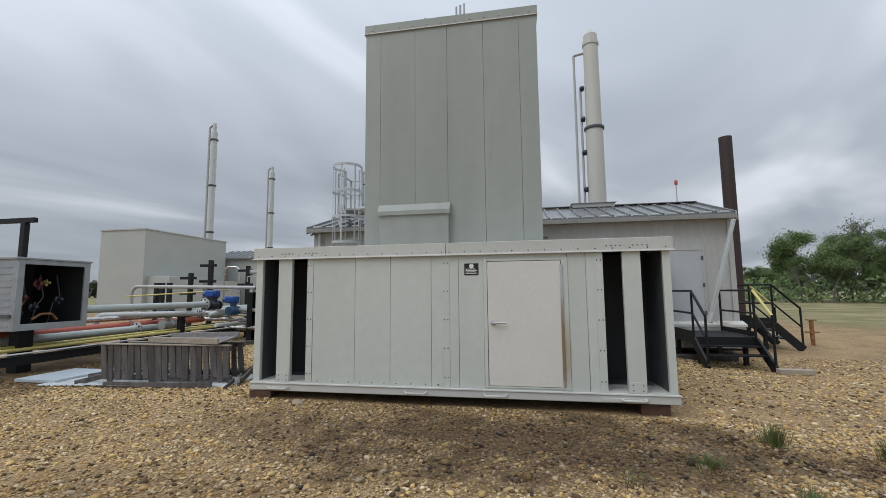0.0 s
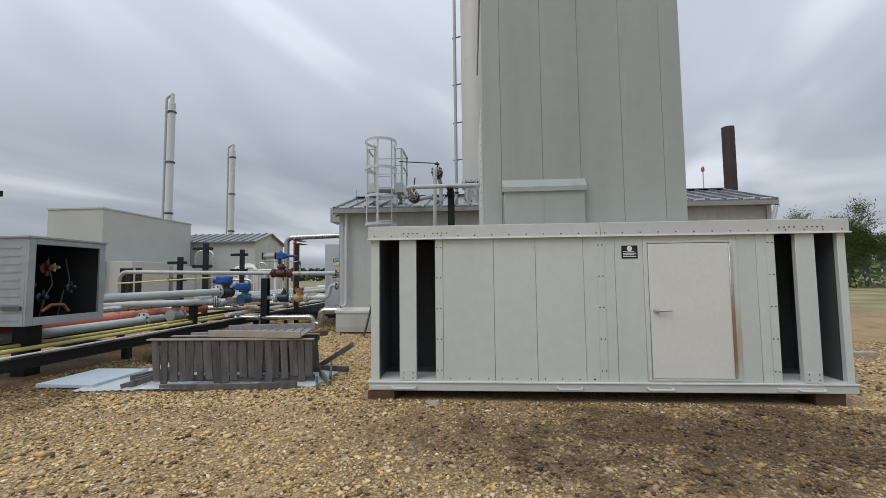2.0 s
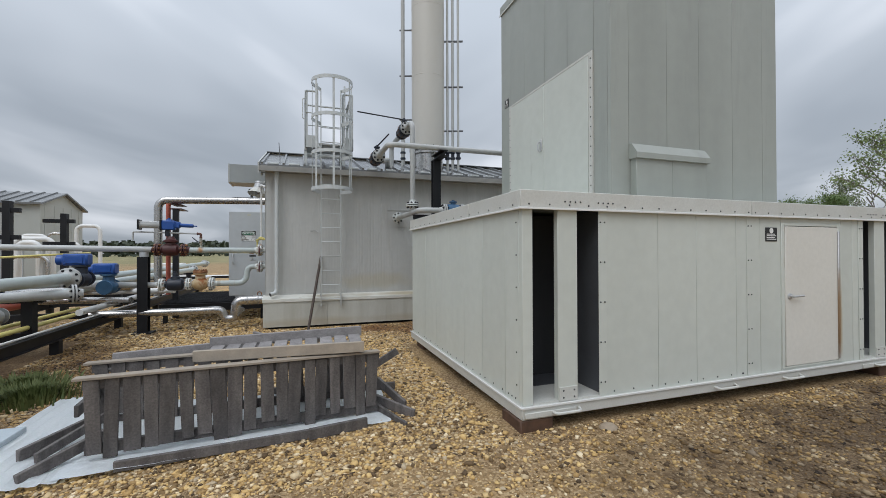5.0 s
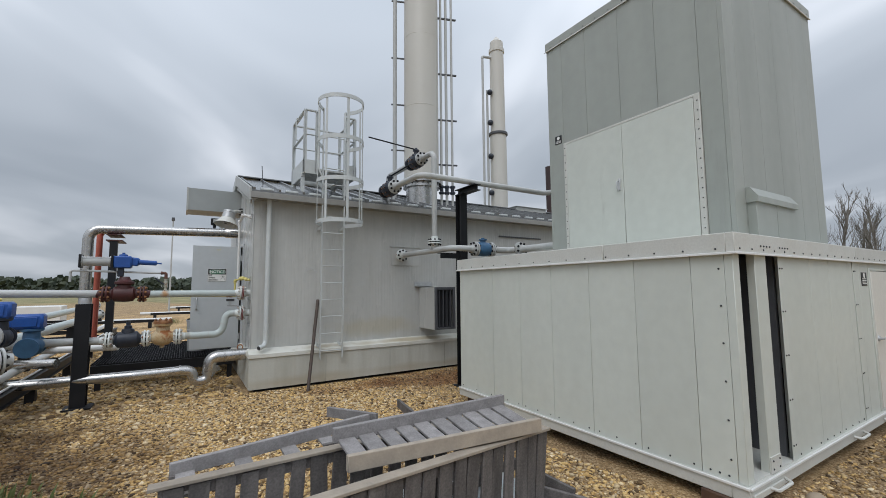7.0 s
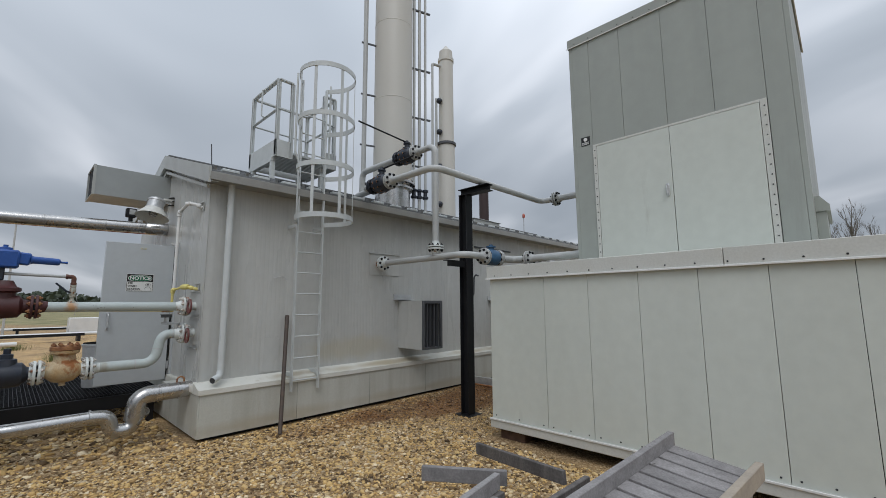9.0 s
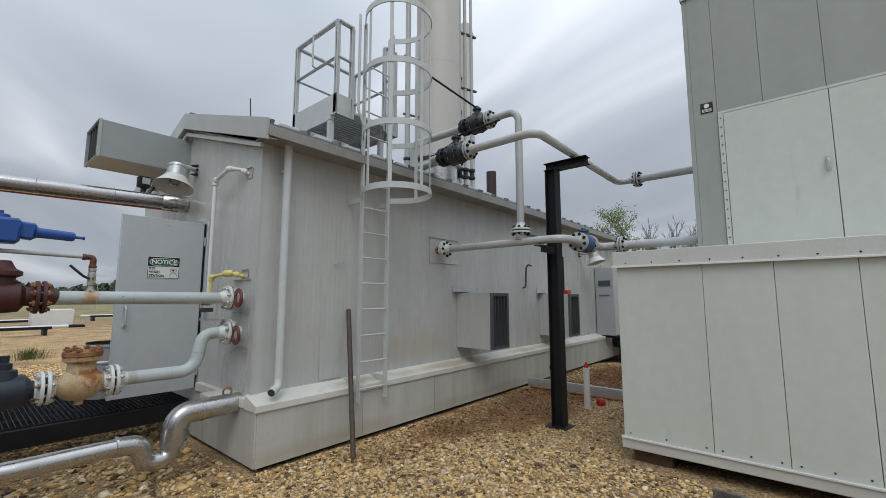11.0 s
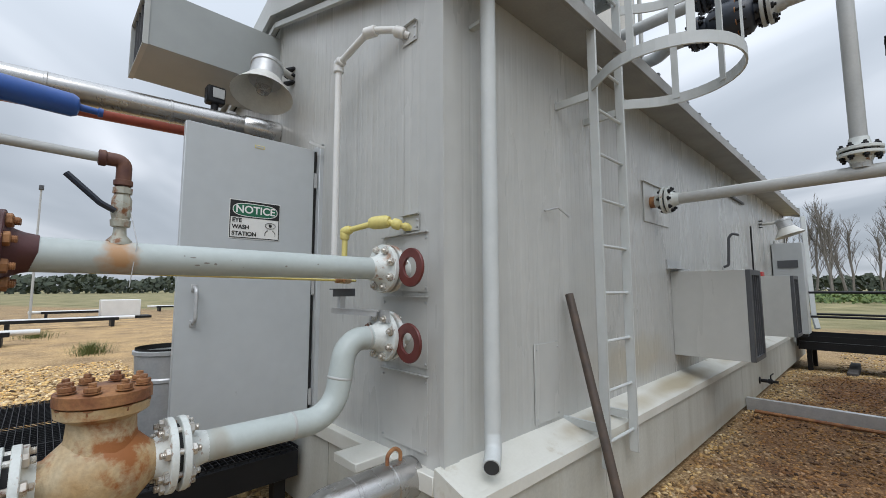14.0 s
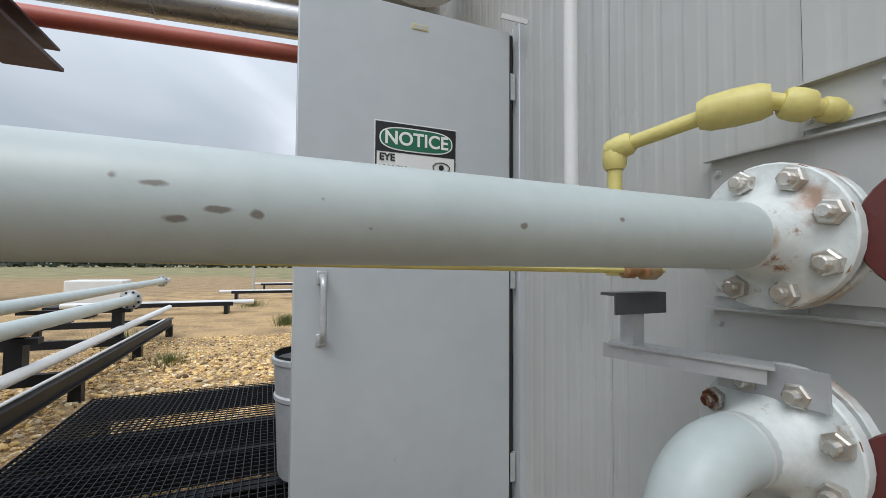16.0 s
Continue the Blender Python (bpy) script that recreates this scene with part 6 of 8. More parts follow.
def overhead_lines():
    t = thing("overhead_pipe", (-8.5, 14.05, 0.0), "large aluminium-clad overhead pipe turning down to the ground", "pipe")
    b = B()
    tube(b, [(-6.0, 13.87, 2.93), (-8.58, 14.054, 2.884), (-8.58, 14.054, 0.55)], 0.088, 0.20, 22, 8)
    part("cladding", b, M_ALU, t)
    b = B()
    lathe(b, (-6.0, 13.87, 2.93), (-6.32, 13.893, 2.924), [(0, 0.102), (0.28, 0.102), (0.30, 0.088)], 22)
    part("sleeve", b, M_ALU, t)
    for x in (-6.8, -7.5, -8.15):
        b = B()
        k = (-6.0 - x) / 2.52
        p = Vector((x, 13.87 + 0.18 * k, 2.93 - 0.045 * k))
        lathe(b, p, p + Vector((-0.02, 0.0014, -0.0004)), [(0, 0.089), (0.003, 0.092), (0.017, 0.092), (0.02, 0.089)], 22)
        part("band", b, M_ALU, t)
    t = thing("red_pipe", (-8.40, 14.27, 0.0), "red painted pipe running below the overhead pipe", "pipe")
    b = B()
    tube(b, [(-6.0, 14.25, 2.93), (-8.46, 14.42, 2.90), (-8.46, 14.42, 0.55)], 0.052, 0.12, 16)
    part("pipe", b, M_REDPIPE, t)
    t = thing("pipe_support_post", (-8.18, 13.95, 0), "black steel support post with a red clamp", "post", group="pipe supports")
    b = B()
    box(b, -8.24, -8.12, 13.89, 14.01, 0.0, 2.66, 0.004)
    part("column", b, M_BLACK, t)
    b = B()
    box(b, -8.30, -8.04, 13.88, 14.50, 2.66, 2.68)
    part("top_plate", b, M_REDVALVE, t)
    b = B()
    box(b, -8.30, -8.06, 13.88, 14.50, 2.775, 2.787)
    part("clamp", b, M_REDVALVE, t)


overhead_lines()


def support_post():
    t = thing("pipe_support_post", (-8.26, 12.0, 0), "black steel column on a base plate carrying the pipe", "post", group="pipe supports")
    b = B()
    box(b, -8.35, -8.17, 11.91, 11.925, 0.02, 1.52, 0.002)
    box(b, -8.35, -8.17, 12.075, 12.09, 0.02, 1.52, 0.002)
    box(b, -8.268, -8.252, 11.925, 12.075, 0.02, 1.52)
    part("column", b, M_BLACK, t)
    b = B()
    box(b, -8.43, -8.09, 11.85, 12.15, 0.0, 0.025, 0.003)
    part("base_plate", b, M_BLACK, t)
    b = B()
    lathe(b, (-8.26, 12.02, 1.52), (-8.26, 12.02, 3), [(0, 0.08), (0.05, 0.08), (0.09, 0.075)], 16)
    part("saddle", b, M_GALV, t)


support_post()


def gable_landing():
    t = thing("grating_landing", (-7.15, 14.5, 0.0), "dark steel bar grating landing in front of the open door", "landing")
    x0, x1, y0, y1, z = -8.3, -6.08, 13.1, 16.0, 0.46
    for lo, hi in (((x0, y0), (x1, y0 + 0.06)), ((x0, y1 - 0.06), (x1, y1)), ((x0, y0 + 0.06), (x0 + 0.06, y1 - 0.06)), ((x1 - 0.06, y0 + 0.06), (x1, y1 - 0.06)), ((x0 + 0.06, 14.5), (x1 - 0.06, 14.56))):
        b = B()
        box(b, lo[0], hi[0], lo[1], hi[1], z - 0.20, z - 0.03, 0.003)
        part("edge_channel", b, M_BLACK, t)
    for x in (x0 + 0.1, x1 - 0.1):
        for y in (y0 + 0.1, y1 - 0.1):
            b = B()
            box(b, x - 0.04, x + 0.04, y - 0.04, y + 0.04, -0.02, z - 0.2)
            part("leg", b, M_BLACK, t)
    for y in (13.6, 14.05, 15.05):
        b = B()
        box(b, x0 + 0.06, x1 - 0.06, y - 0.05, y + 0.05, z - 0.042, z - 0.03)
        box(b, x0 + 0.06, x1 - 0.06, y - 0.005, y + 0.005, z - 0.19, z - 0.042)
        box(b, x0 + 0.06, x1 - 0.06, y - 0.05, y + 0.05, z - 0.20, z - 0.19)
        part("joist", b, M_BLACK, t)
    b = B()
    x = x0
    while x < x1:
        box(b, x, x + 0.004, y0, y1, z - 0.022, z)
        x += 0.041
    y = y0
    while y < y1:
        box(b, x0, x1, y, y + 0.004, z - 0.010, z - 0.002)
        y += 0.052
    g = part("grating", b, M_BLACK, t, smooth=False)
    tagged(g, kind="stuff")


gable_landing()


def trash_can():
    t = thing("rubbish_bin", (-6.70, 14.05, 0.46), "galvanised steel rubbish bin standing on the landing", "bin")
    b = B()
    lathe(b, (-6.70, 14.05, 0.46), (-6.70, 14.05, 3), [(0, 0.19), (0.02, 0.195), (0.40, 0.212), (0.41, 0.222), (0.43, 0.222), (0.44, 0.214), (0.60, 0.224), (0.605, 0.236), (0.63, 0.236), (0.635, 0.222), (0.6, 0.218), (0.05, 0.18)], 28)
    part("body", b, M_GALV, t)
    b = B()
    lathe(b, (-6.70, 14.05, 0.98), (-6.70, 14.05, 3), [(0, 0.214), (0.06, 0.218), (0.13, 0.221)], 28, False)
    part("liner", b, M_RUBBER, t)


trash_can()

# ---- lines between the building and the tower ----
def tower_lines():
    t = thing("low_link_pipe", (-3.2, 11.6, 2.38), "grey painted pipe from wall to tower with a blue valve", "pipe", group="link pipes")
    z, x = 2.38, -3.2
    b = B()
    tube(b, [(x, 11.72, z), (x, 11.60, z)], 0.057, 0, 16)
    part("stub", b, M_RUSTRED, t)
    flange_pair(t, (x, 11.56, z), (0, -1, 0), bolt=BOLT_BLACK, material=M_FLANGE, turn=0)
    b = B()
    tube(b, [(x, 11.52, z), (x, 9.66, z), (-2.80, 9.66, z)], 0.051, 0.15, 18)
    part("pipe", b, M_PIPEG, t)
    flange_pair(t, (-2.74, 9.66, z), (1, 0, 0), bolt=BOLT_BLACK, material=M_PIPEG)
    b = B()
    lathe(b, (-2.70, 9.66, z), (-2.0, 9.66, z), [(0, 0.08), (0.03, 0.12), (0.14, 0.13), (0.24, 0.12), (0.27, 0.08)], 20)
    lathe(b, (-2.56, 9.66, z + 0.1), (-2.56, 9.66, 4), [(0, 0.05), (0.05, 0.05), (0.055, 0.075), (0.075, 0.075), (0.08, 0.03), (0.10, 0.03)], 14)
    part("valve", b, M_TEAL, t, "faded blue valve body")
    flange_pair(t, (-2.39, 9.66, z), (1, 0, 0), bolt=BOLT_BLACK, material=M_PIPEG)
    b = B()
    tube(b, [(-2.36, 9.66, z), (-1.95, 9.66, z), (-1.95, 9.40, z)], 0.057, 0.13, 16)
    part("pipe", b, M_PIPEG, t)
    flange_pair(t, (-1.95, 9.36, z), (0, -1, 0), bolt=BOLT_BLACK, material=M_PIPEG)
    b = B()
    tube(b, [(-1.95, 9.32, z), (-1.95, 8.38, z)], 0.057, 0, 16)
    part("pipe", b, M_PIPEG, t)
    b = B()
    lathe(b, (x, 10.25, z + 0.03), (x, 10.25, 4), [(0, 0.062), (0.06, 0.06)], 16)
    part("tee", b, M_PIPEG, t)
    # riser from the tee
    flange_pair(t, (x, 10.25, z + 0.15), (0, 0, 1), bolt=BOLT_BLACK, material=M_FLANGE)
    b = B()
    tube(b, [(x, 10.25, z + 0.20), (x, 10.25, 4.20), (x, 10.66, 4.20)], 0.050, 0.15, 18)
    part("riser", b, M_PIPEG, t)
    valve_on_roof(t, (x, 10.72, 4.20), True)
    b = B()
    tube(b, [(x, 11.19, 4.20), (x, 12.0, 4.20), (x, 12.25, 4.20), (x, 12.25, 3.5)], 0.057, 0.15, 16)
    part("pipe", b, M_PIPEG, t)

    t = thing("high_link_pipe", (-3.77, 11.9, 3.5), "grey painted high pipe from the roof to the tower", "pipe", group="link pipes")
    z, x = 3.56, -3.80
    b = B()
    tube(b, [(-0.95, 8.38, z), (-0.95, 9.33, z)], 0.057, 0, 16)
    part("pipe", b, M_PIPEG, t)
    flange_pair(t, (-0.95, 9.37, z), (0, 1, 0), bolt=BOLT_BLACK, material=M_PIPEG)
    b = B()
    tube(b, [(-0.95, 9.41, z), (-0.95, 9.68, z), (x, 9.68, z), (x, 10.58, z)], 0.050, 0.16, 18)
    part("pipe", b, M_PIPEG, t)
    valve_on_roof(t, (x, 10.64, z), False)
    b = B()
    tube(b, [(x, 11.11, z), (x, 11.28, z), (-3.45, 11.5, z + 0.12), (-3.3, 12.3, z + 0.15), (-3.3, 12.3, 3.55)], 0.057, 0.12, 16)
    part("pipe", b, M_PIPEG, t)


def valve_on_roof(t, c, lever):
    """A flanged ball valve whose first flange is at c, along +y."""
    c = Vector(c)
    flange_pair(t, c, (0, 1, 0), bolt=BOLT_BLACK, material=M_PIPEG)
    b = B()
    lathe(b, c + Vector((0, 0.035, 0)), c + Vector((0, 1, 0)), [(0, 0.09), (0.03, 0.095), (0.06, 0.13), (0.10, 0.14), (0.17, 0.145), (0.26, 0.14), (0.30, 0.13), (0.33, 0.095), (0.37, 0.09)], 20)
    top = c + Vector((0, 0.22, 0.11))
    lathe(b, top, top + Vector((0, 0, 1)), [(0, 0.08), (0.03, 0.08), (0.035, 0.045), (0.09, 0.045), (0.095, 0.065), (0.12, 0.065), (0.125, 0.03), (0.16, 0.025)], 14)
    body = part("ball_valve", b, M_DARKVALVE, t, "navy ball valve with bolted body")
    for i in range(10):
        a = 2 * math.pi * i / 10
        piece("bolt", BOLT_BLACK, body, Matrix.Translation(c + Vector((0.13 * math.cos(a), 0.22, 0.13 * math.sin(a)))) @ pose(0, 0, 0, 90) @ Matrix.Diagonal((0.9, 0.9, 1.5, 1)))
    flange_pair(t, c + Vector((0, 0.44, 0)), (0, 1, 0), bolt=BOLT_BLACK, material=M_DARKVALVE)
    b = B()
    p = top + Vector((0, 0, 0.13))
    if lever:
        tube(b, [p, p + Vector((-0.99, 0.02, 0.08))], 0.014, 0, 8)
    else:
        tube(b, [p, p + Vector((0.12, -0.62, 0.10))], 0.014, 0, 8)
    part("lever", b, M_BLACK, body)


tower_lines()


def pipe_column():
    x, y = -2.80, 9.97
    t = thing("pipe_column", (x, y, 0), "black steel column with a cantilever arm carrying the link pipes", "post", group="pipe supports")
    b = B()
    box(b, x - 0.076, x + 0.076, y - 0.076, y - 0.066, 0.02, 3.38, 0.002)
    box(b, x - 0.076, x + 0.076, y + 0.066, y + 0.076, 0.02, 3.38, 0.002)
    box(b, x - 0.005, x + 0.005, y - 0.066, y + 0.066, 0.02, 3.38)
    part("column", b, M_BLACK, t)
    b = B()
    box(b, x - 0.076, x + 0.076, y - 0.50, y + 0.09, 3.38, 3.39)
    box(b, x - 0.005, x + 0.005, y - 0.50, y + 0.09, 3.39, 3.47)
    box(b, x - 0.076, x + 0.076, y - 0.50, y + 0.09, 3.47, 3.482, 0.002)
    part("arm", b, M_BLACK, t)
    b = B()
    box(b, x - 0.48, x - 0.076, y - 0.05, y + 0.05, 2.305, 2.315)
    box(b, x - 0.48, x - 0.076, y - 0.05, y - 0.042, 2.22, 2.305)
    part("bracket", b, M_BLACK, t)
    b = B()
    box(b, x - 0.15, x + 0.15, y - 0.15, y + 0.15, 0.0, 0.022, 0.003)
    part("base_plate", b, M_BLACK, t)


pipe_column()


def wall_units():
    for x0, label in ((-2.72, "grey boxed air intake unit with dark vertical louvres"), (0.08, "grey boxed air intake unit further along the wall")):
        x1, y0, z0, z1 = x0 + 0.48, 11.04, 0.87, 1.72
        t = thing("air_intake_box", (x0 + 0.24, 11.72, z0), label, "vent unit", group="air intake boxes")
        b = B()
        box(b, x0, x0 + 0.02, y0 + 0.04, 11.72, z0, z1, 0.003)
        part("side_panel", b, M_SIDING, t)
        b = B()
        box(b, x1 - 0.02, x1, y0 + 0.04, 11.72, z0, z1, 0.003)
        part("side_panel", b, M_SIDING, t)
        b = B()
        box(b, x0 + 0.02, x1 - 0.02, y0 + 0.04, 11.72, z1 - 0.02, z1)
        part("top_panel", b, M_SIDING, t)
        b = B()
        box(b, x0 + 0.02, x1 - 0.02, y0 + 0.04, 11.72, z0, z0 + 0.02)
        part("bottom_panel", b, M_SIDING, t)
        b = B()
        box(b, x0, x0 + 0.05, y0, y0 + 0.04, z0, z1, 0.003)
        box(b, x1 - 0.05, x1, y0, y0 + 0.04, z0, z1, 0.003)
        box(b, x0 + 0.05, x1 - 0.05, y0, y0 + 0.04, z1 - 0.05, z1)
        box(b, x0 + 0.05, x1 - 0.05, y0, y0 + 0.04, z0, z0 + 0.04)
        part("face_frame", b, M_BAFFLE, t)
        b = B()
        box(b, x0 + 0.02, x1 - 0.02, y0 + 0.25, y0 + 0.26, z0 + 0.02, z1 - 0.02)
        part("backing", b, M_DARK, t)
        vane = B()
        box(vane, -0.006, 0.006, y0 + 0.01, y0 + 0.16, z0 + 0.04, z1 - 0.05)
        vm = finish(vane, M_BAFFLE, False)
        for i in range(4):
            piece("vane", vm, t, Matrix.Translation((x0 + 0.11 + i * 0.087, 0, 0)))
        b = B()
        box(b, x0 - 0.12, x0 + 0.30, 11.705, 11.72, z1 + 0.03, z1 + 0.12)
        box(b, x0 - 0.12, x0 + 0.30, 11.62, 11.72, z1 + 0.02, z1 + 0.03)
        part("hanger_strip", b, M_GALV, t)
    t = thing("wall_port_plate", (-3.1, 11.715, 2.38), "square grey cover plate round the pipe penetration", "plate")
    b = B()
    box(b, -3.38, -2.72, 11.708, 11.716, 2.18, 2.56, 0.001)
    part("plate", b, M_SIDING, t)
    b = B()
    box(b, -3.40, -2.70, 11.69, 11.716, 2.56, 2.57)
    part("drip_lip", b, M_SIDING, t)
    one("wall_hook", "small bent wire hook on the wall", "hook", M_GALV, lambda b: tube(b, [(-5.10, 11.70, 2.05), (-5.0, 11.66, 2.08), (-4.93, 11.62, 2.02)], 0.007, 0.02, 6), (-5.0, 11.70, 2.05))
    one("vent_pipe", "small bent grey vent pipe on the wall", "pipe", M_BAFFLE,
        lambda b: tube(b, [(-0.62, 11.70, 1.84), (-0.62, 11.64, 1.86), (-0.62, 11.62, 2.24), (-0.62, 11.58, 2.30), (-0.62, 11.50, 2.27)], 0.018, 0.04, 10), (-0.62, 11.7, 1.84))
    t = thing("alarm_box", (1.25, 11.65, 1.66), "small red alarm box under a conduit", "alarm")
    b = B()
    box(b, 1.16, 1.34, 11.55, 11.72, 1.64, 1.82, 0.01)
    part("box", b, M_RED, t)
    b = B()
    tube(b, [(1.25, 11.68, 1.82), (1.25, 11.68, 2.6)], 0.013, 0, 8)
    part("conduit", b, M_BLACK, t)
    t = thing("hose_tap", (0.1, 11.5, 0.21), "black metal hose tap on the plinth", "tap")
    b = B()
    lathe(b, (0.1, 11.515, 0.23), (0.1, 0, 0.23), [(0, 0.05), (0.015, 0.05), (0.02, 0.025), (0.10, 0.025), (0.11, 0.035), (0.15, 0.035), (0.16, 0.02), (0.22, 0.02)], 12)
    part("spout", b, M_BLACK, t)
    b = B()
    tube(b, [(0.1, 11.38, 0.25), (0.1, 11.38, 0.31), (0.18, 11.36, 0.33)], 0.009, 0.02, 8)
    part("handle", b, M_BLACK, t)
    t = thing("access_panel", (-5.1, 11.71, 0.7), "grey screwed access panel low on the wall", "panel")
    b = B()
    box(b, -5.24, -4.96, 11.709, 11.716, 0.72, 1.20, 0.001)
    p = part("panel", b, M_SIDING, t)
    for yy in (-5.22, -4.98):
        for zz in (0.75, 1.17):
            piece("screw", SCREW, p, Matrix.Translation((yy, 11.709, zz)) @ pose(0, 0, 0, 90))
    one("leaning_pipe", "rusty dark steel pipe leaning against the ladder", "pipe", M_POLE,
        lambda b: tube(b, [(-5.165, 11.15, 0.0), (-4.885, 11.665, 1.505)], 0.028, 0, 12), (-5.16, 11.13, 0.0))
    one("wall_slot_vent", "narrow horizontal vent slot with dark lip", "vent", M_BAFFLE, lambda b: box(b, -0.5, 0.9, 11.68, 11.716, 2.93, 2.96, 0.002), (0.2, 11.7, 2.93))


wall_units()


def ground_items():
    t = thing("steel_channel", (-0.8, 10.2, 0), "pale grey steel channel lying on the gravel", "channel")
    b = B()
    box(b, -0.86, -0.85, 8.95, 11.5, 0.01, 0.16)
    box(b, -0.85, -0.78, 8.95, 11.5, 0.15, 0.16)
    box(b, -0.85, -0.78, 8.95, 11.5, 0.01, 0.02)
    part("channel", b, M_GALV, t)
    b = B()
    tube(b, [(-0.98, 8.95, 0.03), (-0.95, 11.4, 0.03)], 0.02, 0, 8)
    part("rod", b, M_RUSTRED, t)
    t = thing("marker_post", (-1.70, 10.04, 0), "white plastic marker tube with a red tip", "post")
    b = B()
    cyl(b, (-1.70, 10.04, 0), (-1.70, 10.04, 0.60), 0.045, 16)
    part("tube", b, M_PVC, t)
    b = B()
    lathe(b, (-1.70, 10.04, 0.60), (-1.70, 10.04, 1), [(0, 0.035), (0.03, 0.03), (0.08, 0.012)], 12)
    part("tip", b, M_RED, t)
    one("traffic_marker_top", "red plastic marker top lying on the gravel", "marker", M_RED, lambda b: lathe(b, (-1.44, 9.97, 0.05), (-1.30, 9.93, 0.05), [(0, 0.035), (0.02, 0.06), (0.10, 0.055), (0.13, 0.02)], 14), (-1.4, 9.95, 0.0))
    one("round_stone", "rounded brown cobble beside the enclosure base", "stone", M_ROCK,
        lambda b: bmesh.ops.create_icosphere(b, subdivisions=2, radius=0.085, matrix=Matrix.Translation((-2.80, 5.18, 0.05)) @ Matrix.Diagonal((1.1, 0.9, 0.8, 1))), (-2.8, 5.18, 0.0))


ground_items()

# ---- stacks and flue ----
def stack_main():
    x, y = -2.15, 12.62
    t = thing("exhaust_stack", (x, y, 3.6), "tall cream painted exhaust stack rising through the roof", "stack")
    b = B()
    lathe(b, (x, y, 4.25), (x, y, 20), [(0, 0.425), (5.9, 0.425), (5.92, 0.37)], 32)
    part("shell", b, M_CREAM, t)
    b = B()
    lathe(b, (x, y, 3.55), (x, y, 20), [(0, 0.38), (0.55, 0.38), (0.56, 0.45), (0.60, 0.45), (0.61, 0.39), (0.66, 0.39), (0.67, 0.49), (0.71, 0.49), (0.72, 0.44)], 32)
    part("base_ring", b, M_ALU, t)
    for i in range(16):
        a = 2 * math.pi * i / 16
        piece("bolt", BOLT_BLACK, t, Matrix.Translation((x + 0.465 * math.cos(a), y + 0.465 * math.sin(a), 4.24)) @ Matrix.Diagonal((1, 1, 0.7, 1)))
    for z in (6.1, 7.9, 9.7):
        b = B()
        lathe(b, (x, y, z), (x, y, 20), [(0, 0.426), (0.004, 0.429), (0.016, 0.429), (0.02, 0.426)], 32)
        part("weld_seam", b, M_CREAM, t)
    for dx, dy, r in ((-0.62, 0.22, 0.05), (0.48, -0.16, 0.032), (0.61, -0.20, 0.036), (0.74, -0.26, 0.03)):
        b = B()
        tube(b, [(x + dx, y + dy, 3.6), (x + dx, y + dy, 10.6)], r, 0, 12)
        part("riser_pipe", b, M_PIPEG, t)
    for z in (4.75, 5.9, 7.1, 8.6, 10.1):
        b = B()
        beam(b, (x + 0.36, y - 0.12, z), (x + 0.86, y - 0.30, z), 0.05, 0.03)
        part("pipe_bracket", b, M_BAFFLE, t)
        b = B()
        beam(b, (x - 0.38, y + 0.13, z + 0.3), (x - 0.70, y + 0.25, z + 0.3), 0.03, 0.03)
        part("pipe_bracket", b, M_BAFFLE, t)
    for dx, dy in ((0.48, -0.16), (0.61, -0.20), (0.74, -0.26), (-0.62, 0.22)):
        b = B()
        c = (x + dx, y + dy, 4.0)
        lathe(b, c, (c[0], c[1], 9), [(0, 0.045), (0.02, 0.07), (0.06, 0.07), (0.07, 0.045), (0.16, 0.045), (0.17, 0.07), (0.21, 0.07), (0.23, 0.04)], 12)
        part("union_valve", b, M_DARKVALVE, t)


def stack_second():
    x, y = 3.0, 15.85
    t = thing("exhaust_stack", (x, y, 0.0), "cream exhaust stack with a ring joint and side vent pipes", "stack", group="far stacks")
    b = B()
    lathe(b, (x, y, 0), (x, y, 20), [(0, 0.32), (7.48, 0.31), (7.5, 0.28), (10.75, 0.27), (10.76, 0.30), (10.88, 0.30), (10.89, 0.26), (11.18, 0.25), (11.32, 0.12), (11.42, 0.05)], 28)
    part("shell", b, M_CREAM, t)
    b = B()
    lathe(b, (x, y, 7.44), (x, y, 20), [(0, 0.32), (0.02, 0.36), (0.10, 0.36), (0.12, 0.30)], 28)
    part("ring_joint", b, M_BAFFLE, t)
    for d in (0.42, 0.62):
        b = B()
        tube(b, [(x - d, y + 0.1, 3.0), (x - d, y + 0.1, 10.45 if d > 0.5 else 9.2)], 0.045, 0, 10)
        part("side_pipe", b, M_PIPEG, t)
    b = B()
    tube(b, [(x - 0.62, y + 0.1, 10.4), (x - 0.62, y + 0.1, 10.5), (x, y, 10.55)], 0.05, 0.08, 10)
    part("cross_pipe", b, M_PIPEG, t)
    for z in (5.2, 6.6, 7.9, 9.1):
        b = B()
        lathe(b, (x - 0.30, y, z), (x - 0.52, y, z), [(0, 0.05), (0.02, 0.10), (0.10, 0.105), (0.14, 0.08), (0.16, 0.04)], 12)
        part("pressure_port", b, M_DARKVALVE, t)


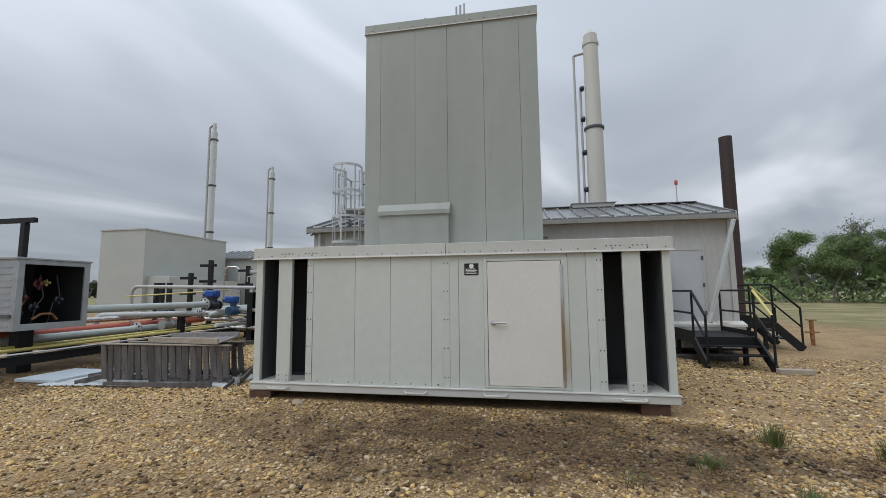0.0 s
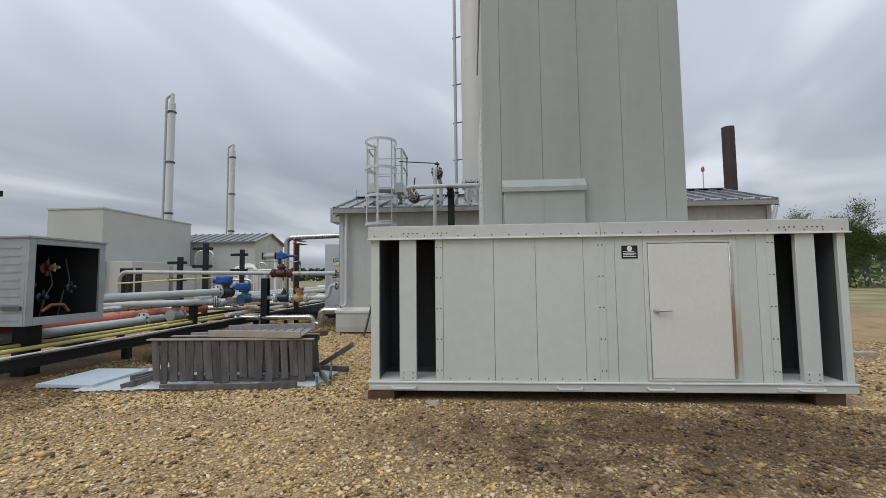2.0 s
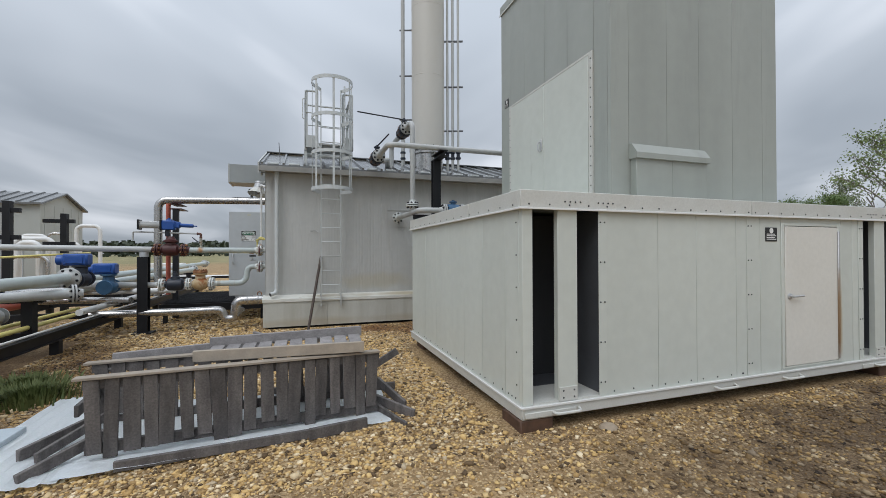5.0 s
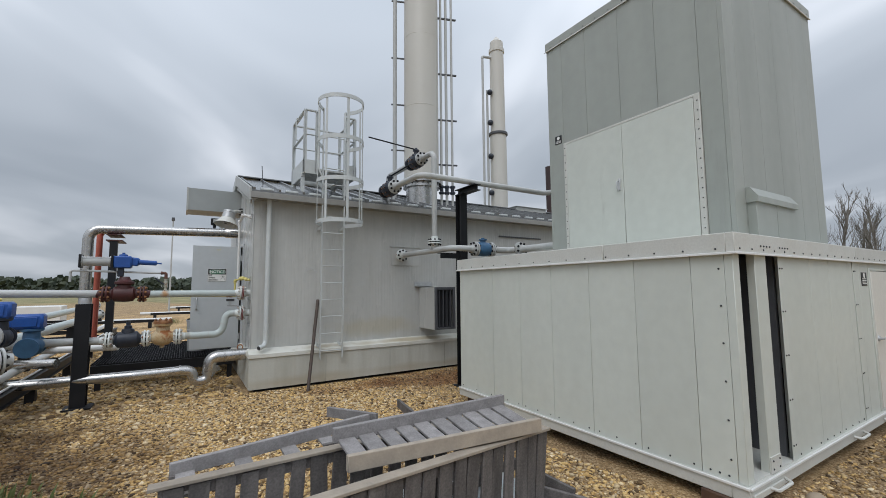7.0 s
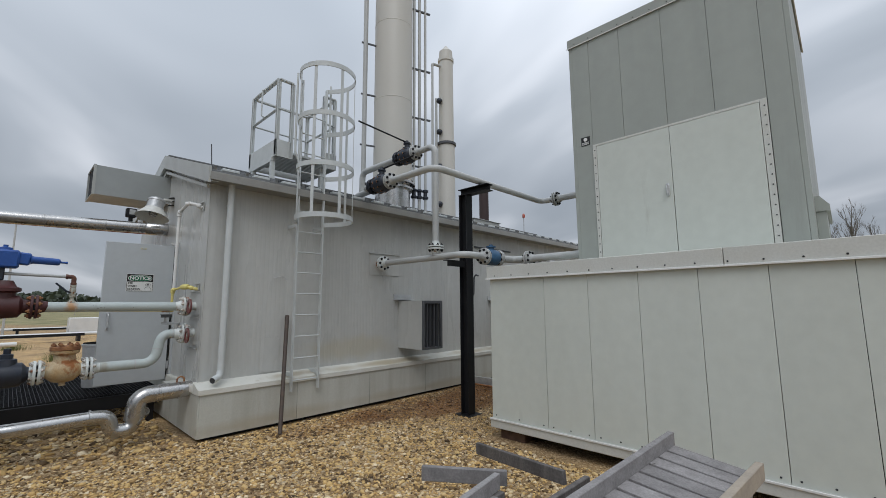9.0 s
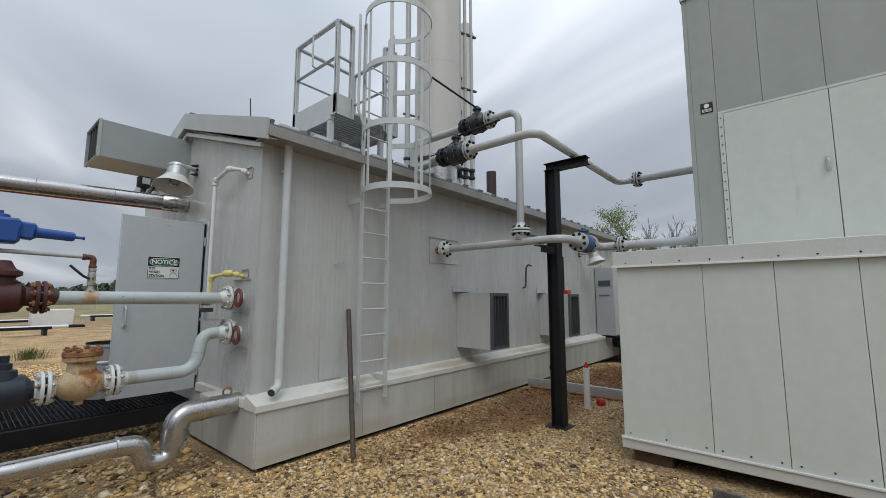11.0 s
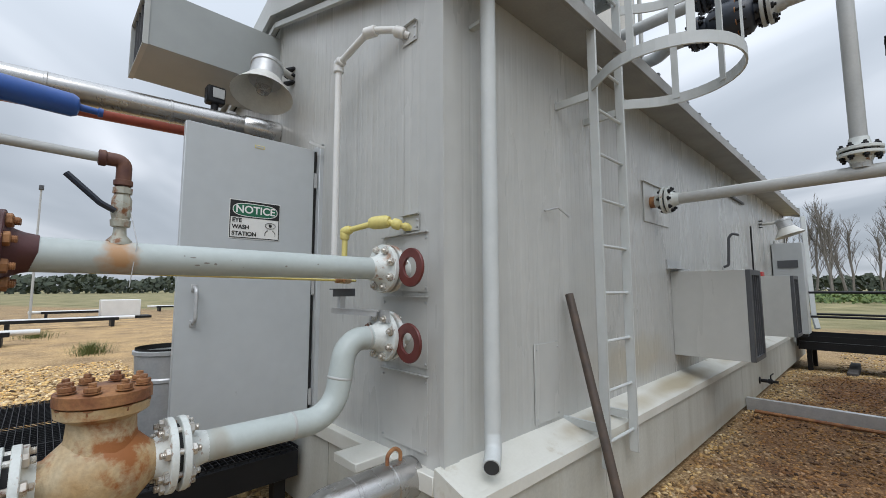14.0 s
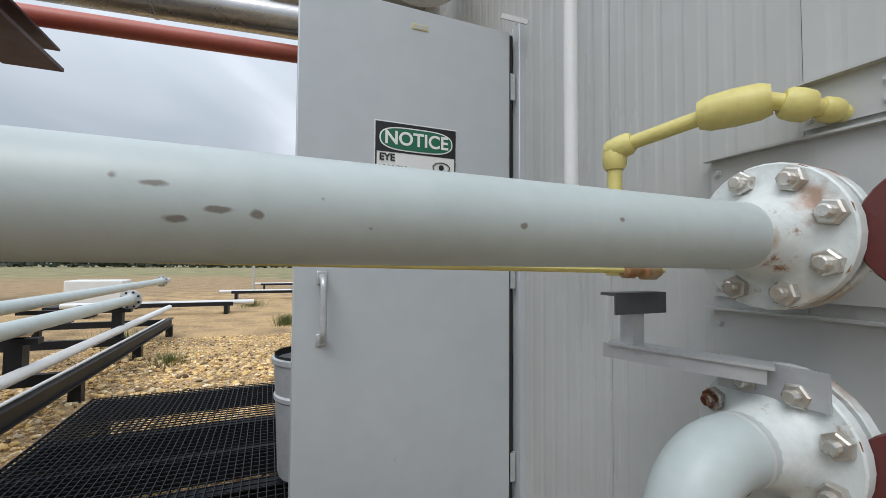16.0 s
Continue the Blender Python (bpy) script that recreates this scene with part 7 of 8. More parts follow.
def far_stack(x, y, h, r):
    t = thing("exhaust_stack", (x, y, 0.0), "slim pale steel stack far across the yard", "stack", group="far stacks")
    b = B()
    lathe(b, (x, y, 0), (x, y, 30), [(0, r), (h - 0.9, r * 0.95), (h - 0.88, r * 0.6), (h - 0.05, r * 0.55), (h, r * 0.4)], 20)
    part("shell", b, M_CAGE, t)
    b = B()
    tube(b, [(x - r * 1.9, y, 0), (x - r * 1.9, y, h - 0.4), (x - r * 0.3, y, h - 0.15)], 0.10, 0.3, 8)
    part("vent_pipe", b, M_PIPEG, t)
    for z in (h * 0.4, h * 0.65, h * 0.9):
        b = B()
        lathe(b, (x, y, z), (x, y, 40), [(0, r), (0.03, r * 1.25), (0.14, r * 1.25), (0.17, r)], 20)
        part("ring_joint", b, M_BAFFLE, t)


stack_main()
stack_second()
far_stack(-28.1, 34.0, 17.7, 0.28)
far_stack(-30.5, 47.3, 17.6, 0.30)


def flue():
    t = thing("brown_flue", (8.65, 18.58, 0), "plain dark brown steel flue standing behind the building", "stack")
    b = B()
    lathe(b, (8.65, 18.58, 0), (8.65, 18.58, 20), [(0, 0.24), (7.75, 0.24), (7.76, 0.20), (7.3, 0.20)], 24)
    part("pipe", b, M_BROWN, t)
    t = thing("roof_beacon", (5.0, 13.9, 4.1), "thin mast with a small red beacon on the roof", "beacon")
    b = B()
    cyl(b, (5.0, 13.9, 4.1), (5.0, 13.9, 4.75), 0.016, 8)
    part("mast", b, M_GALV, t)
    b = B()
    lathe(b, (5.0, 13.9, 4.75), (5.0, 13.9, 9), [(0, 0.04), (0.06, 0.05), (0.12, 0.045), (0.16, 0.02)], 12)
    part("lamp", b, M_REDPIPE, t)
    one("whip_antenna", "thin bent whip antenna on the roof edge", "antenna", M_BAFFLE, lambda b: tube(b, [(-5.75, 12.6, 3.7), (-5.78, 12.6, 4.15)], 0.008, 0, 6), (-5.75, 12.6, 3.7))


flue()


# ---- landing and stairs at the far end of the front ----
def stairs(name, label, place, x0, x1, y0, y1, z, toward, yellow):
    """A black landing with rails and a short flight that goes down along 'toward' ('-y' or '+x')."""
    t = thing(name, place, label, "stairs", group="black steel stairs")
    b = B()
    box(b, x0, x1, y0, y1, z - 0.03, z, 0.002)
    part("deck", b, M_BLACK, t)
    for lo, hi in (((x0, y0), (x1, y0 + 0.05)), ((x0, y1 - 0.05), (x1, y1)), ((x0, y0 + 0.05), (x0 + 0.05, y1 - 0.05)), ((x1 - 0.05, y0 + 0.05), (x1, y1 - 0.05))):
        b = B()
        box(b, lo[0], hi[0], lo[1], hi[1], z - 0.16, z - 0.03)
        part("edge_channel", b, M_BLACK, t)
    for x in (x0 + 0.15, x1 - 0.15):
        for y in (y0 + 0.15, y1 - 0.15):
            b = B()
            box(b, x - 0.04, x + 0.04, y - 0.04, y + 0.04, -0.16, z - 0.16)
            part("leg", b, M_BLACK, t)
    n = max(2, round(z / 0.19))
    run = 0.21 * n
    sides = ((x0, x1) if toward == "-y" else (y0, y1))
    for k, s in enumerate(sides):
        if toward == "-y":
            top, low = Vector((s, y0, z)), Vector((s, y0 - run, -0.10))
            back = Vector((s, y1, z))
        else:
            top, low = Vector((x1, s, z)), Vector((x1 + run, s, -0.08))
            back = Vector((x0, s, z))
        b = B()
        beam(b, top - Vector((0, 0, 0.08)), low, 0.045, 0.20)
        part("stringer", b, M_BLACK, t)
        for p in (top, low + Vector((0, 0, 0.1)), back):
            b = B()
            cyl(b, p - Vector((0, 0, 0.1)), p + Vector((0, 0, 0.98)), 0.025, 10)
            part("rail_post", b, M_BLACK, t)
        for h in (0.98, 0.5):
            b = B()
            tube(b, [back + Vector((0, 0, h)), top + Vector((0, 0, h))], 0.023, 0, 10)
            part("hand_rail", b, M_BLACK, t)
            b = B()
            tube(b, [top + Vector((0, 0, h)), low + Vector((0, 0, h + 0.08))], 0.023 if h < 0.9 else 0.028, 0, 10)
            if h > 0.9 and k in yellow:
                part("hand_rail", b, M_YELLOW, t, "yellow painted sloping hand rail")
            else:
                part("hand_rail", b, M_BLACK, t)
        b = B()
        beam(b, back + Vector((0, 0, 0.06)), top + Vector((0, 0, 0.06)), 0.01, 0.11)
        part("kick_plate", b, M_BLACK, t)
    for i in range(n - 1):
        f = (i + 1) / n
        zz = z * (1 - f)
        b = B()
        if toward == "-y":
            yy = y0 - run * f
            box(b, x0 + 0.02, x1 - 0.02, yy - 0.02, yy + 0.22, zz - 0.03, zz, 0.002)
        else:
            xx = x1 + run * f
            box(b, xx - 0.22, xx + 0.02, y0 + 0.02, y1 - 0.02, zz - 0.03, zz, 0.002)
        part("tread", b, M_BLACK, t)


stairs("front_stairs", "black steel landing and steps at the far front door", (4.4, 10.7, 0), 3.75, 4.95, 9.95, 11.45, 0.48, "-y", (1,))
stairs("side_stairs", "black steel landing and steps beyond the building's end", (6.4, 13.0, 0), 5.6, 6.6, 12.4, 13.5, 0.62, "+x", (1,))


def far_end():
    t = thing("front_door", (4.3, 11.71, 0.6), "closed pale grey steel door at the far end of the front", "door")
    b = B()
    box(b, 3.78, 4.72, 11.695, 11.712, 0.62, 2.50, 0.003)
    part("leaf", b, M_DOOR, t)
    b = B()
    box(b, 3.73, 3.78, 11.685, 11.715, 0.62, 2.55)
    box(b, 4.72, 4.77, 11.685, 11.715, 0.62, 2.55)
    box(b, 3.78, 4.72, 11.685, 11.715, 2.50, 2.55)
    part("frame", b, M_SIDING, t)
    for z in (0.9, 1.6, 2.3):
        b = B()
        box(b, 4.69, 4.74, 11.675, 11.697, z - 0.05, z + 0.05)
        part("hinge", b, M_BAFFLE, t)
    t = thing("electrical_cabinet", (3.6, 11.5, 0.5), "tall grey electrical cabinet with a small louvred vent", "cabinet")
    b = B()
    box(b, 3.28, 3.70, 11.22, 11.70, 0.66, 2.45, 0.006)
    part("body", b, M_DOOR, t)
    b = B()
    box(b, 3.265, 3.28, 11.30, 11.62, 1.95, 2.10)
    part("vent", b, M_BAFFLE, t)
    b = B()
    box(b, 3.265, 3.28, 11.34, 11.60, 1.70, 1.72)
    part("slot", b, M_BAFFLE, t)
    b = B()
    box(b, 3.30, 3.68, 11.25, 11.68, 0.60, 0.66)
    part("foot", b, M_BLACK, t)
    t = thing("leaning_gutter", (5.0, 11.3, 0.5), "pale metal downpipe hanging loose from the eave", "downspout")
    b = B()
    beam(b, (5.36, 11.36, 3.22), (4.68, 11.25, 0.95), 0.09, 0.07, 0.006)
    part("pipe", b, M_CAGE, t)
    b = B()
    beam(b, (4.68, 11.25, 0.95), (4.60, 11.20, 0.68), 0.088, 0.068, 0.006)
    part("shoe", b, M_CAGE, t)
    t = thing("meter_box", (5.75, 12.6, 1.5), "small white meter box on the end wall", "meter")
    b = B()
    box(b, 5.36, 5.70, 12.3, 12.65, 1.25, 1.75, 0.01)
    part("box", b, M_PVC, t)
    b = B()
    lathe(b, (5.55, 12.30, 1.55), (5.55, 0, 1.55), [(0, 0.06), (0.04, 0.06), (0.05, 0.03)], 12)
    part("dial", b, M_GALV, t)
    t = thing("short_post", (8.05, 13.4, 0), "short rusty steel post with a cross arm", "post")
    b = B()
    cyl(b, (8.05, 13.4, -0.12), (8.05, 13.4, 0.60), 0.05, 10)
    part("post", b, M_RUSTRED, t)
    b = B()
    box(b, 7.90, 8.20, 13.35, 13.45, 0.26, 0.30)
    box(b, 7.95, 8.15, 13.33, 13.47, 0.60, 0.63)
    part("arm", b, M_RUSTRED, t)
    one("timber_block", "short timber offcut lying by the steps", "timber", M_WOODEND, lambda b: box(b, 4.9, 5.5, 9.1, 9.25, -0.13, -0.03, 0.01), (5.2, 9.1, -0.13))
    one("timber_block", "grey timber sleeper lying under the landing", "timber", M_WOOD, lambda b: box(b, 3.3, 4.9, 10.6, 10.75, -0.13, 0.0, 0.01), (4.1, 10.7, -0.13))


far_end()


# ---- timber crib ----
def slat_panel(label, a, b2, top_a, top_b, n, lean, gap_seed):
    """An upright picket panel between two ground points, with a rail along its top and one along its foot."""
    rnd = random.Random(gap_seed)
    a, b2 = Vector(a), Vector(b2)
    t = thing("picket_panel", (a + b2) / 2, label, "wooden panel", group="timber panels")
    d = (b2 - a).normalized()
    nrm = Vector((-d.y, d.x, 0))
    L = (b2 - a).length
    for i in range(n):
        f = (i + 0.5) / n
        h = top_a + (top_b - top_a) * f
        p = a + d * (L * f)
        w = rnd.uniform(0.088, 0.112)
        b = B()
        foot = p + nrm * lean + d * rnd.uniform(-0.022, 0.028)
        head = p + d * rnd.uniform(-0.012, 0.012)
        m = Matrix.Translation(foot) @ (Matrix((d, -nrm, Vector((0, 0, 1)))).transposed()).to_4x4()
        box(b, -w / 2, w / 2, -0.011, 0.011, 0.02 + rnd.uniform(0, 0.11), h - rnd.uniform(0.0, 0.02), 0.003)
        sh = Matrix.Identity(4)
        sh[0][2] = (head - foot).dot(d) / h
        sh[1][2] = (head - foot).dot(-nrm) / h
        b.transform(m @ sh)
        part("slat", b, M_WOOD, t)
    for h, off, mname in ((0.0, 0.03, "rail"), (-0.5, lean * 0.8 + 0.03, "rail")):
        b = B()
        beam(b, a + nrm * off + Vector((0, 0, top_a + h - 0.045)), b2 + nrm * off + Vector((0, 0, top_b + h - 0.045)), 0.04, 0.085, 0.004)
        part(mname, b, M_WOOD, t)
    b = B()
    beam(b, a + nrm * 0.015 - d * 0.05 + Vector((0, 0, top_a + 0.004)), b2 + nrm * 0.015 + Vector((0, 0, top_b + 0.004)), 0.085, 0.02, 0.003)
    part("cap_rail", b, M_WOODEND, t, "paler weathered cap rail")
    return t


slat_panel("weathered grey picket panel standing on edge", (-6.84, 5.98, 0), (-4.60, 6.22, 0), 0.67, 0.64, 19, 0.06, 3)
slat_panel("weathered grey picket panel behind the front one", (-7.10, 6.80, 0), (-4.72, 6.74, 0), 0.60, 0.64, 17, 0.05, 5)


def flat_frame():
    t = thing("slatted_frame", (-5.45, 6.4, 0.66), "weathered slatted timber frame lying on the panels", "wooden frame", group="timber panels")
    A, C = Vector((-6.13, 6.68, 0.745)), Vector((-4.72, 6.60, 0.785))
    D, E2 = Vector((-6.18, 6.25, 0.72)), Vector((-4.76, 6.14, 0.72))
    for p, q2, m in ((A, C, M_WOODTOP), (D, E2, M_WOODEND)):
        b = B()
        box(b, -0.02, 0.02, -0.047, 0.047, 0, (q2 - p).length, 0.004,
            Matrix.Translation(p) @ Matrix((Vector((0, 1, 0)), Vector((0, 0, 1)), (q2 - p).normalized())).transposed().to_4x4())
        part("side_rail", b, m, t)
    for i in range(10):
        f = 0.06 + i * 0.098
        b = B()
        p, q2 = A.lerp(C, f) - Vector((0, 0.02, 0.035)), D.lerp(E2, f + 0.02) + Vector((0, 0.02, -0.03))
        m, n = frame_of(p, q2)
        box(b, -0.057, 0.057, -0.009, 0.009, 0, n, 0.003,
            Matrix.Translation(p) @ Matrix(((C - A).normalized(), Vector((0, 0, 1)), (q2 - p).normalized())).transposed().to_4x4())
        part("slat", b, M_WOODTOP, t)


flat_frame()


def back_frame():
    t = thing("slatted_frame", (-6.4, 7.05, 0.0), "weathered timber frame with few slats behind the panels", "wooden frame", group="timber panels")
    a, c = Vector((-7.05, 7.12, 0.575)), Vector((-5.62, 7.32, 0.60))
    b = B()
    beam(b, a, c, 0.04, 0.09, 0.004)
    part("side_rail", b, M_WOODTOP, t)
    for f in (0.06, 0.30, 0.52, 0.72, 0.9):
        p = a.lerp(c, f)
        b = B()
        box(b, p.x - 0.055, p.x + 0.055, 6.80, p.y - 0.01, 0.535, 0.553, 0.003)
        part("slat", b, M_WOODTOP, t)
    for f in (0.03, 0.97):
        p = a.lerp(c, f)
        b = B()
        box(b, p.x - 0.045, p.x + 0.045, p.y - 0.045, p.y - 0.005, 0.0, 0.55, 0.003)
        part("leg", b, M_WOOD, t)


back_frame()


def loose_boards():
    rnd = random.Random(8)
    boards = [((-4.62, 6.55, 0.10), (-4.30, 6.05, 0.06)), ((-4.52, 6.75, 0.2), (-4.35, 6.2, 0.10)), ((-4.60, 6.35, 0.06), (-4.42, 5.88, 0.03)),
              ((-4.9, 7.1, 0.05), (-4.25, 7.0, 0.45)), ((-5.6, 7.2, 0.06), (-4.3, 6.9, 0.08)), ((-6.75, 6.35, 0.16), (-7.15, 5.85, 0.05)),
              ((-7.32, 6.21, 0.08), (-7.02, 6.95, 0.10)), ((-7.17, 6.12, 0.08), (-6.98, 6.84, 0.12)), ((-6.6, 5.86, 0.05), (-5.1, 5.98, 0.05)), ((-5.25, 5.93, 0.06), (-4.75, 6.02, 0.06)),
              ((-6.1, 7.0, 0.55), (-5.2, 6.95, 0.57)), ((-7.0, 6.3, 0.34), (-7.05, 6.85, 0.34)), ((-5.24, 7.08, 0.57), (-5.02, 7.97, 0.50)), ((-5.85, 7.74, 0.60), (-5.55, 7.30, 0.60))]
    for p, q2 in boards:
        b = B()
        beam(b, p, q2, rnd.uniform(0.03, 0.045), rnd.uniform(0.07, 0.095), 0.004)
        lone("loose_board", b, M_WOODTOP if p[1] > 7.4 else M_WOOD, ((p[0] + q2[0]) / 2, (p[1] + q2[1]) / 2, 0.0), "weathered grey board lying loose by the panels", "board", "loose boards")


loose_boards()


def sheets():
    def sheet(name, label, pts, z, thick, wave):
        b = B()
        a, c, d, e2 = [Vector((*p, 0)) for p in pts]
        nx, ny = 40, 10
        grid = []
        for j in range(ny + 1):
            row = []
            for i in range(nx + 1):
                u, v = i / nx, j / ny
                p = a.lerp(c, u).lerp(e2.lerp(d, u), v)
                h = z + wave * max(0, math.sin(i * math.pi / 2.5)) + 0.012 * noise.noise(Vector((p.x * 2, p.y * 2, 5)))
                row.append(b.verts.new((p.x, p.y, h)))
            grid.append(row)
        fs = [b.faces.new((grid[j][i], grid[j][i + 1], grid[j + 1][i + 1], grid[j + 1][i])) for j in range(ny) for i in range(nx)]
        bmesh.ops.solidify(b, geom=b.faces[:], thickness=thick)
        c0 = (a + c + d + e2) / 4
        lone(name, b, M_TARP, (c0.x, c0.y, 0.0), label, "metal sheet", "ground sheets")
    sheet("metal_sheet", "pale corrugated metal sheet under the timber", ((-6.95, 5.80), (-4.52, 6.04), (-4.45, 6.95), (-7.05, 7.45)), 0.035, 0.004, 0.006)
    sheet("metal_sheet", "pale corrugated metal sheets on the gravel", ((-7.75, 5.72), (-6.9, 5.78), (-7.0, 7.9), (-7.75, 7.75)), 0.03, 0.004, 0.012)
    one("metal_sheet", "flat grey-white metal sheet lying on the gravel", "metal sheet", M_FLATSHEET,
        lambda b: box(b, -8.46, -7.60, 5.9, 6.9, 0.02, 0.075, 0.006), (-8.0, 6.4, 0.0))


sheets()


# ---- pipe rack ----
def skid():
    t = thing("pipe_rack", (-9.9, 13.0, 0), "low black steel pipe rack frame on short legs", "pipe rack")
    for x, y0, y1 in ((-8.95, 5.2, 22.6), (-11.2, 5.2, 24.0)):
        b = B()
        box(b, x - 0.05, x + 0.05, y0, y1, 0.22, 0.234)
        box(b, x - 0.008, x + 0.008, y0, y1, 0.234, 0.376)
        box(b, x - 0.05, x + 0.05, y0, y1, 0.376, 0.39)
        part("long_beam", b, M_BLACK, t, smooth=False)
    for i in range(8):
        y = 5.5 + i * 2.4
        b = B()
        box(b, -11.15, -9.0, y - 0.05, y + 0.05, 0.26, 0.385)
        part("cross_beam", b, M_BLACK, t)
        for x in (-8.95, -11.2):
            b = B()
            box(b, x - 0.06, x + 0.06, y + 0.05, y + 0.17, -0.02, 0.22)
            part("leg", b, M_BLACK, t)
    for y, h in ((10.3, 0.90), (13.6, 0.85), (17.0, 0.85), (20.0, 0.85)):
        b = B()
        box(b, -9.30, -9.16, y - 0.07, y + 0.07, 0.38, h)
        part("stanchion", b, M_BLACK, t)
        b = B()
        box(b, -10.5, -9.05, y - 0.06, y + 0.06, h - 0.06, h)
        part("saddle_beam", b, M_BLACK, t)


skid()


def rack_pipe(label, pts, r, material, bend=0.2, flanges=(), clamps=()):
    t = thing("rack_pipe", (pts[0][0], pts[0][1], pts[0][2] - r), label, "pipe", group="rack pipes")
    b = B()
    tube(b, pts, r, bend, 14)
    part("pipe", b, material, t)
    for c, ax in flanges:
        flange_pair(t, c, ax, r=r * 2.0, hub=r, bolts=8, material=M_PIPEG, bolt=BOLT_BLACK)
    for c, ax in clamps:
        b = B()
        c = Vector(c)
        lathe(b, c, c + Vector(ax), [(0, r), (0.01, r * 1.4), (0.12, r * 1.4), (0.13, r)], 12)
        part("clamp", b, material, t)


P1, P2 = "pale painted pipe on the rack", "white aluminium-clad pipe on the rack"
rack_pipe("yellow painted gas pipe on the rack", [(-9.22, 4.5, 0.47), (-9.22, 11.6, 0.47)], 0.035, M_YELLOW, clamps=(((-9.22, 9.3, 0.47), (0, 1, 0)),))
rack_pipe("yellow painted gas pipe on the rack", [(-9.48, 4.5, 0.50), (-9.48, 12.4, 0.50)], 0.03, M_YELLOW)
rack_pipe("thin pale line along the rack edge", [(-8.97, 5.3, 0.42), (-8.97, 22.0, 0.42)], 0.016, M_PVC)
rack_pipe(P1, [(-9.95, 4.0, 0.58), (-9.95, 10.2, 0.58)], 0.085, M_PIPE, flanges=(((-9.95, 9.6, 0.58), (0, 1, 0)),))
rack_pipe("faded red pipe on the rack", [(-10.25, 4.0, 0.66), (-10.25, 12.3, 0.66)], 0.10, M_REDPIPE)
rack_pipe(P1, [(-9.05, 7.44, 1.18), (-8.98, 11.0, 1.18)], 0.085, M_PIPE, flanges=(((-8.98, 10.85, 1.18), (0, 1, 0)),))
rack_pipe(P1, [(-10.9, 9.3, 0.40), (-10.9, 9.3, 0.94), (-10.5, 9.5, 0.94), (-8.62, 10.45, 0.95)], 0.075, M_PIPEG, flanges=(((-8.72, 10.4, 0.95), (0.88, 0.48, 0)),))
rack_pipe(P2, [(-10.7, 8.2, 0.5), (-10.7, 8.2, 0.86), (-10.5, 8.6, 0.86), (-10.2, 12.0, 0.86), (-8.7, 13.0, 0.86)], 0.07, M_ALU)
rack_pipe(P2, [(-9.1, 11.5, 0.52), (-9.2, 23.7, 0.52)], 0.06, M_PVC)
rack_pipe(P1, [(-9.6, 11.8, 0.80), (-9.25, 12.4, 0.95), (-9.22, 20.6, 0.95)], 0.085, M_PIPE, flanges=(((-9.22, 20.6, 0.95), (0, 1, 0)),))
rack_pipe(P2, [(-9.7, 12.0, 0.78), (-9.65, 18.2, 0.78)], 0.085, M_ALU)
rack_pipe(P1, [(-10.3, 12.0, 0.95), (-10.45, 30.0, 0.98)], 0.10, M_PIPE, flanges=(((-10.44, 29.0, 0.98), (0, 1, 0)),))
rack_pipe(P2, [(-8.6, 12.4, 0.62), (-9.8, 12.9, 0.62), (-12.5, 12.9, 0.62)], 0.07, M_ALU)
rack_pipe(P2, [(-7.9, 12.7, 0.78), (-9.8, 13.3, 0.75), (-12.5, 13.6, 0.72)], 0.06, M_PVC)
rack_pipe("thin yellow pole laid on the pipes", [(-11.9, 11.0, 1.42), (-9.2, 12.2, 1.60)], 0.02, M_YELLOW)


def gear_valve(c, label, body_m, top_m):
    x, y, z = c
    t = thing("rack_valve", (x, y, z - 0.2), label, "valve", group="rack valves")
    b = B()
    lathe(b, (x, y - 0.22, z), (x, y + 1, z), [(0, 0.13), (0.03, 0.135), (0.04, 0.08), (0.10, 0.12), (0.22, 0.14), (0.34, 0.12), (0.40, 0.08), (0.41, 0.135), (0.44, 0.13)], 20)
    part("body", b, body_m, t)
    b = B()
    lathe(b, (x, y, z + 0.1), (x, y, z + 1), [(0, 0.10), (0.10, 0.09), (0.12, 0.13), (0.15, 0.13)], 16)
    part("neck", b, body_m, t)
    b = B()
    box(b, x - 0.24, x + 0.13, y - 0.12, y + 0.12, z + 0.24, z + 0.45, 0.03)
    box(b, x - 0.18, x + 0.07, y - 0.135, y - 0.12, z + 0.28, z + 0.41, 0.006)
    lathe(b, (x - 0.23, y, z + 0.34), (x - 2, y, z + 0.34), [(0, 0.09), (0.10, 0.09), (0.12, 0.05)], 16)
    part("gearbox", b, top_m, t, "blue gearbox housing")


gear_valve((-8.95, 11.2, 1.14), "blue geared valve on the pipe rack", M_DARKVALVE, M_BLUE)
gear_valve((-8.78, 11.85, 0.95), "dark teal flanged valve with a blue gearbox", M_TEAL, M_BLUE)
gear_valve((-9.75, 10.4, 0.62), "grey flanged valve on the pipe rack", M_PIPEG, M_DARKVALVE)


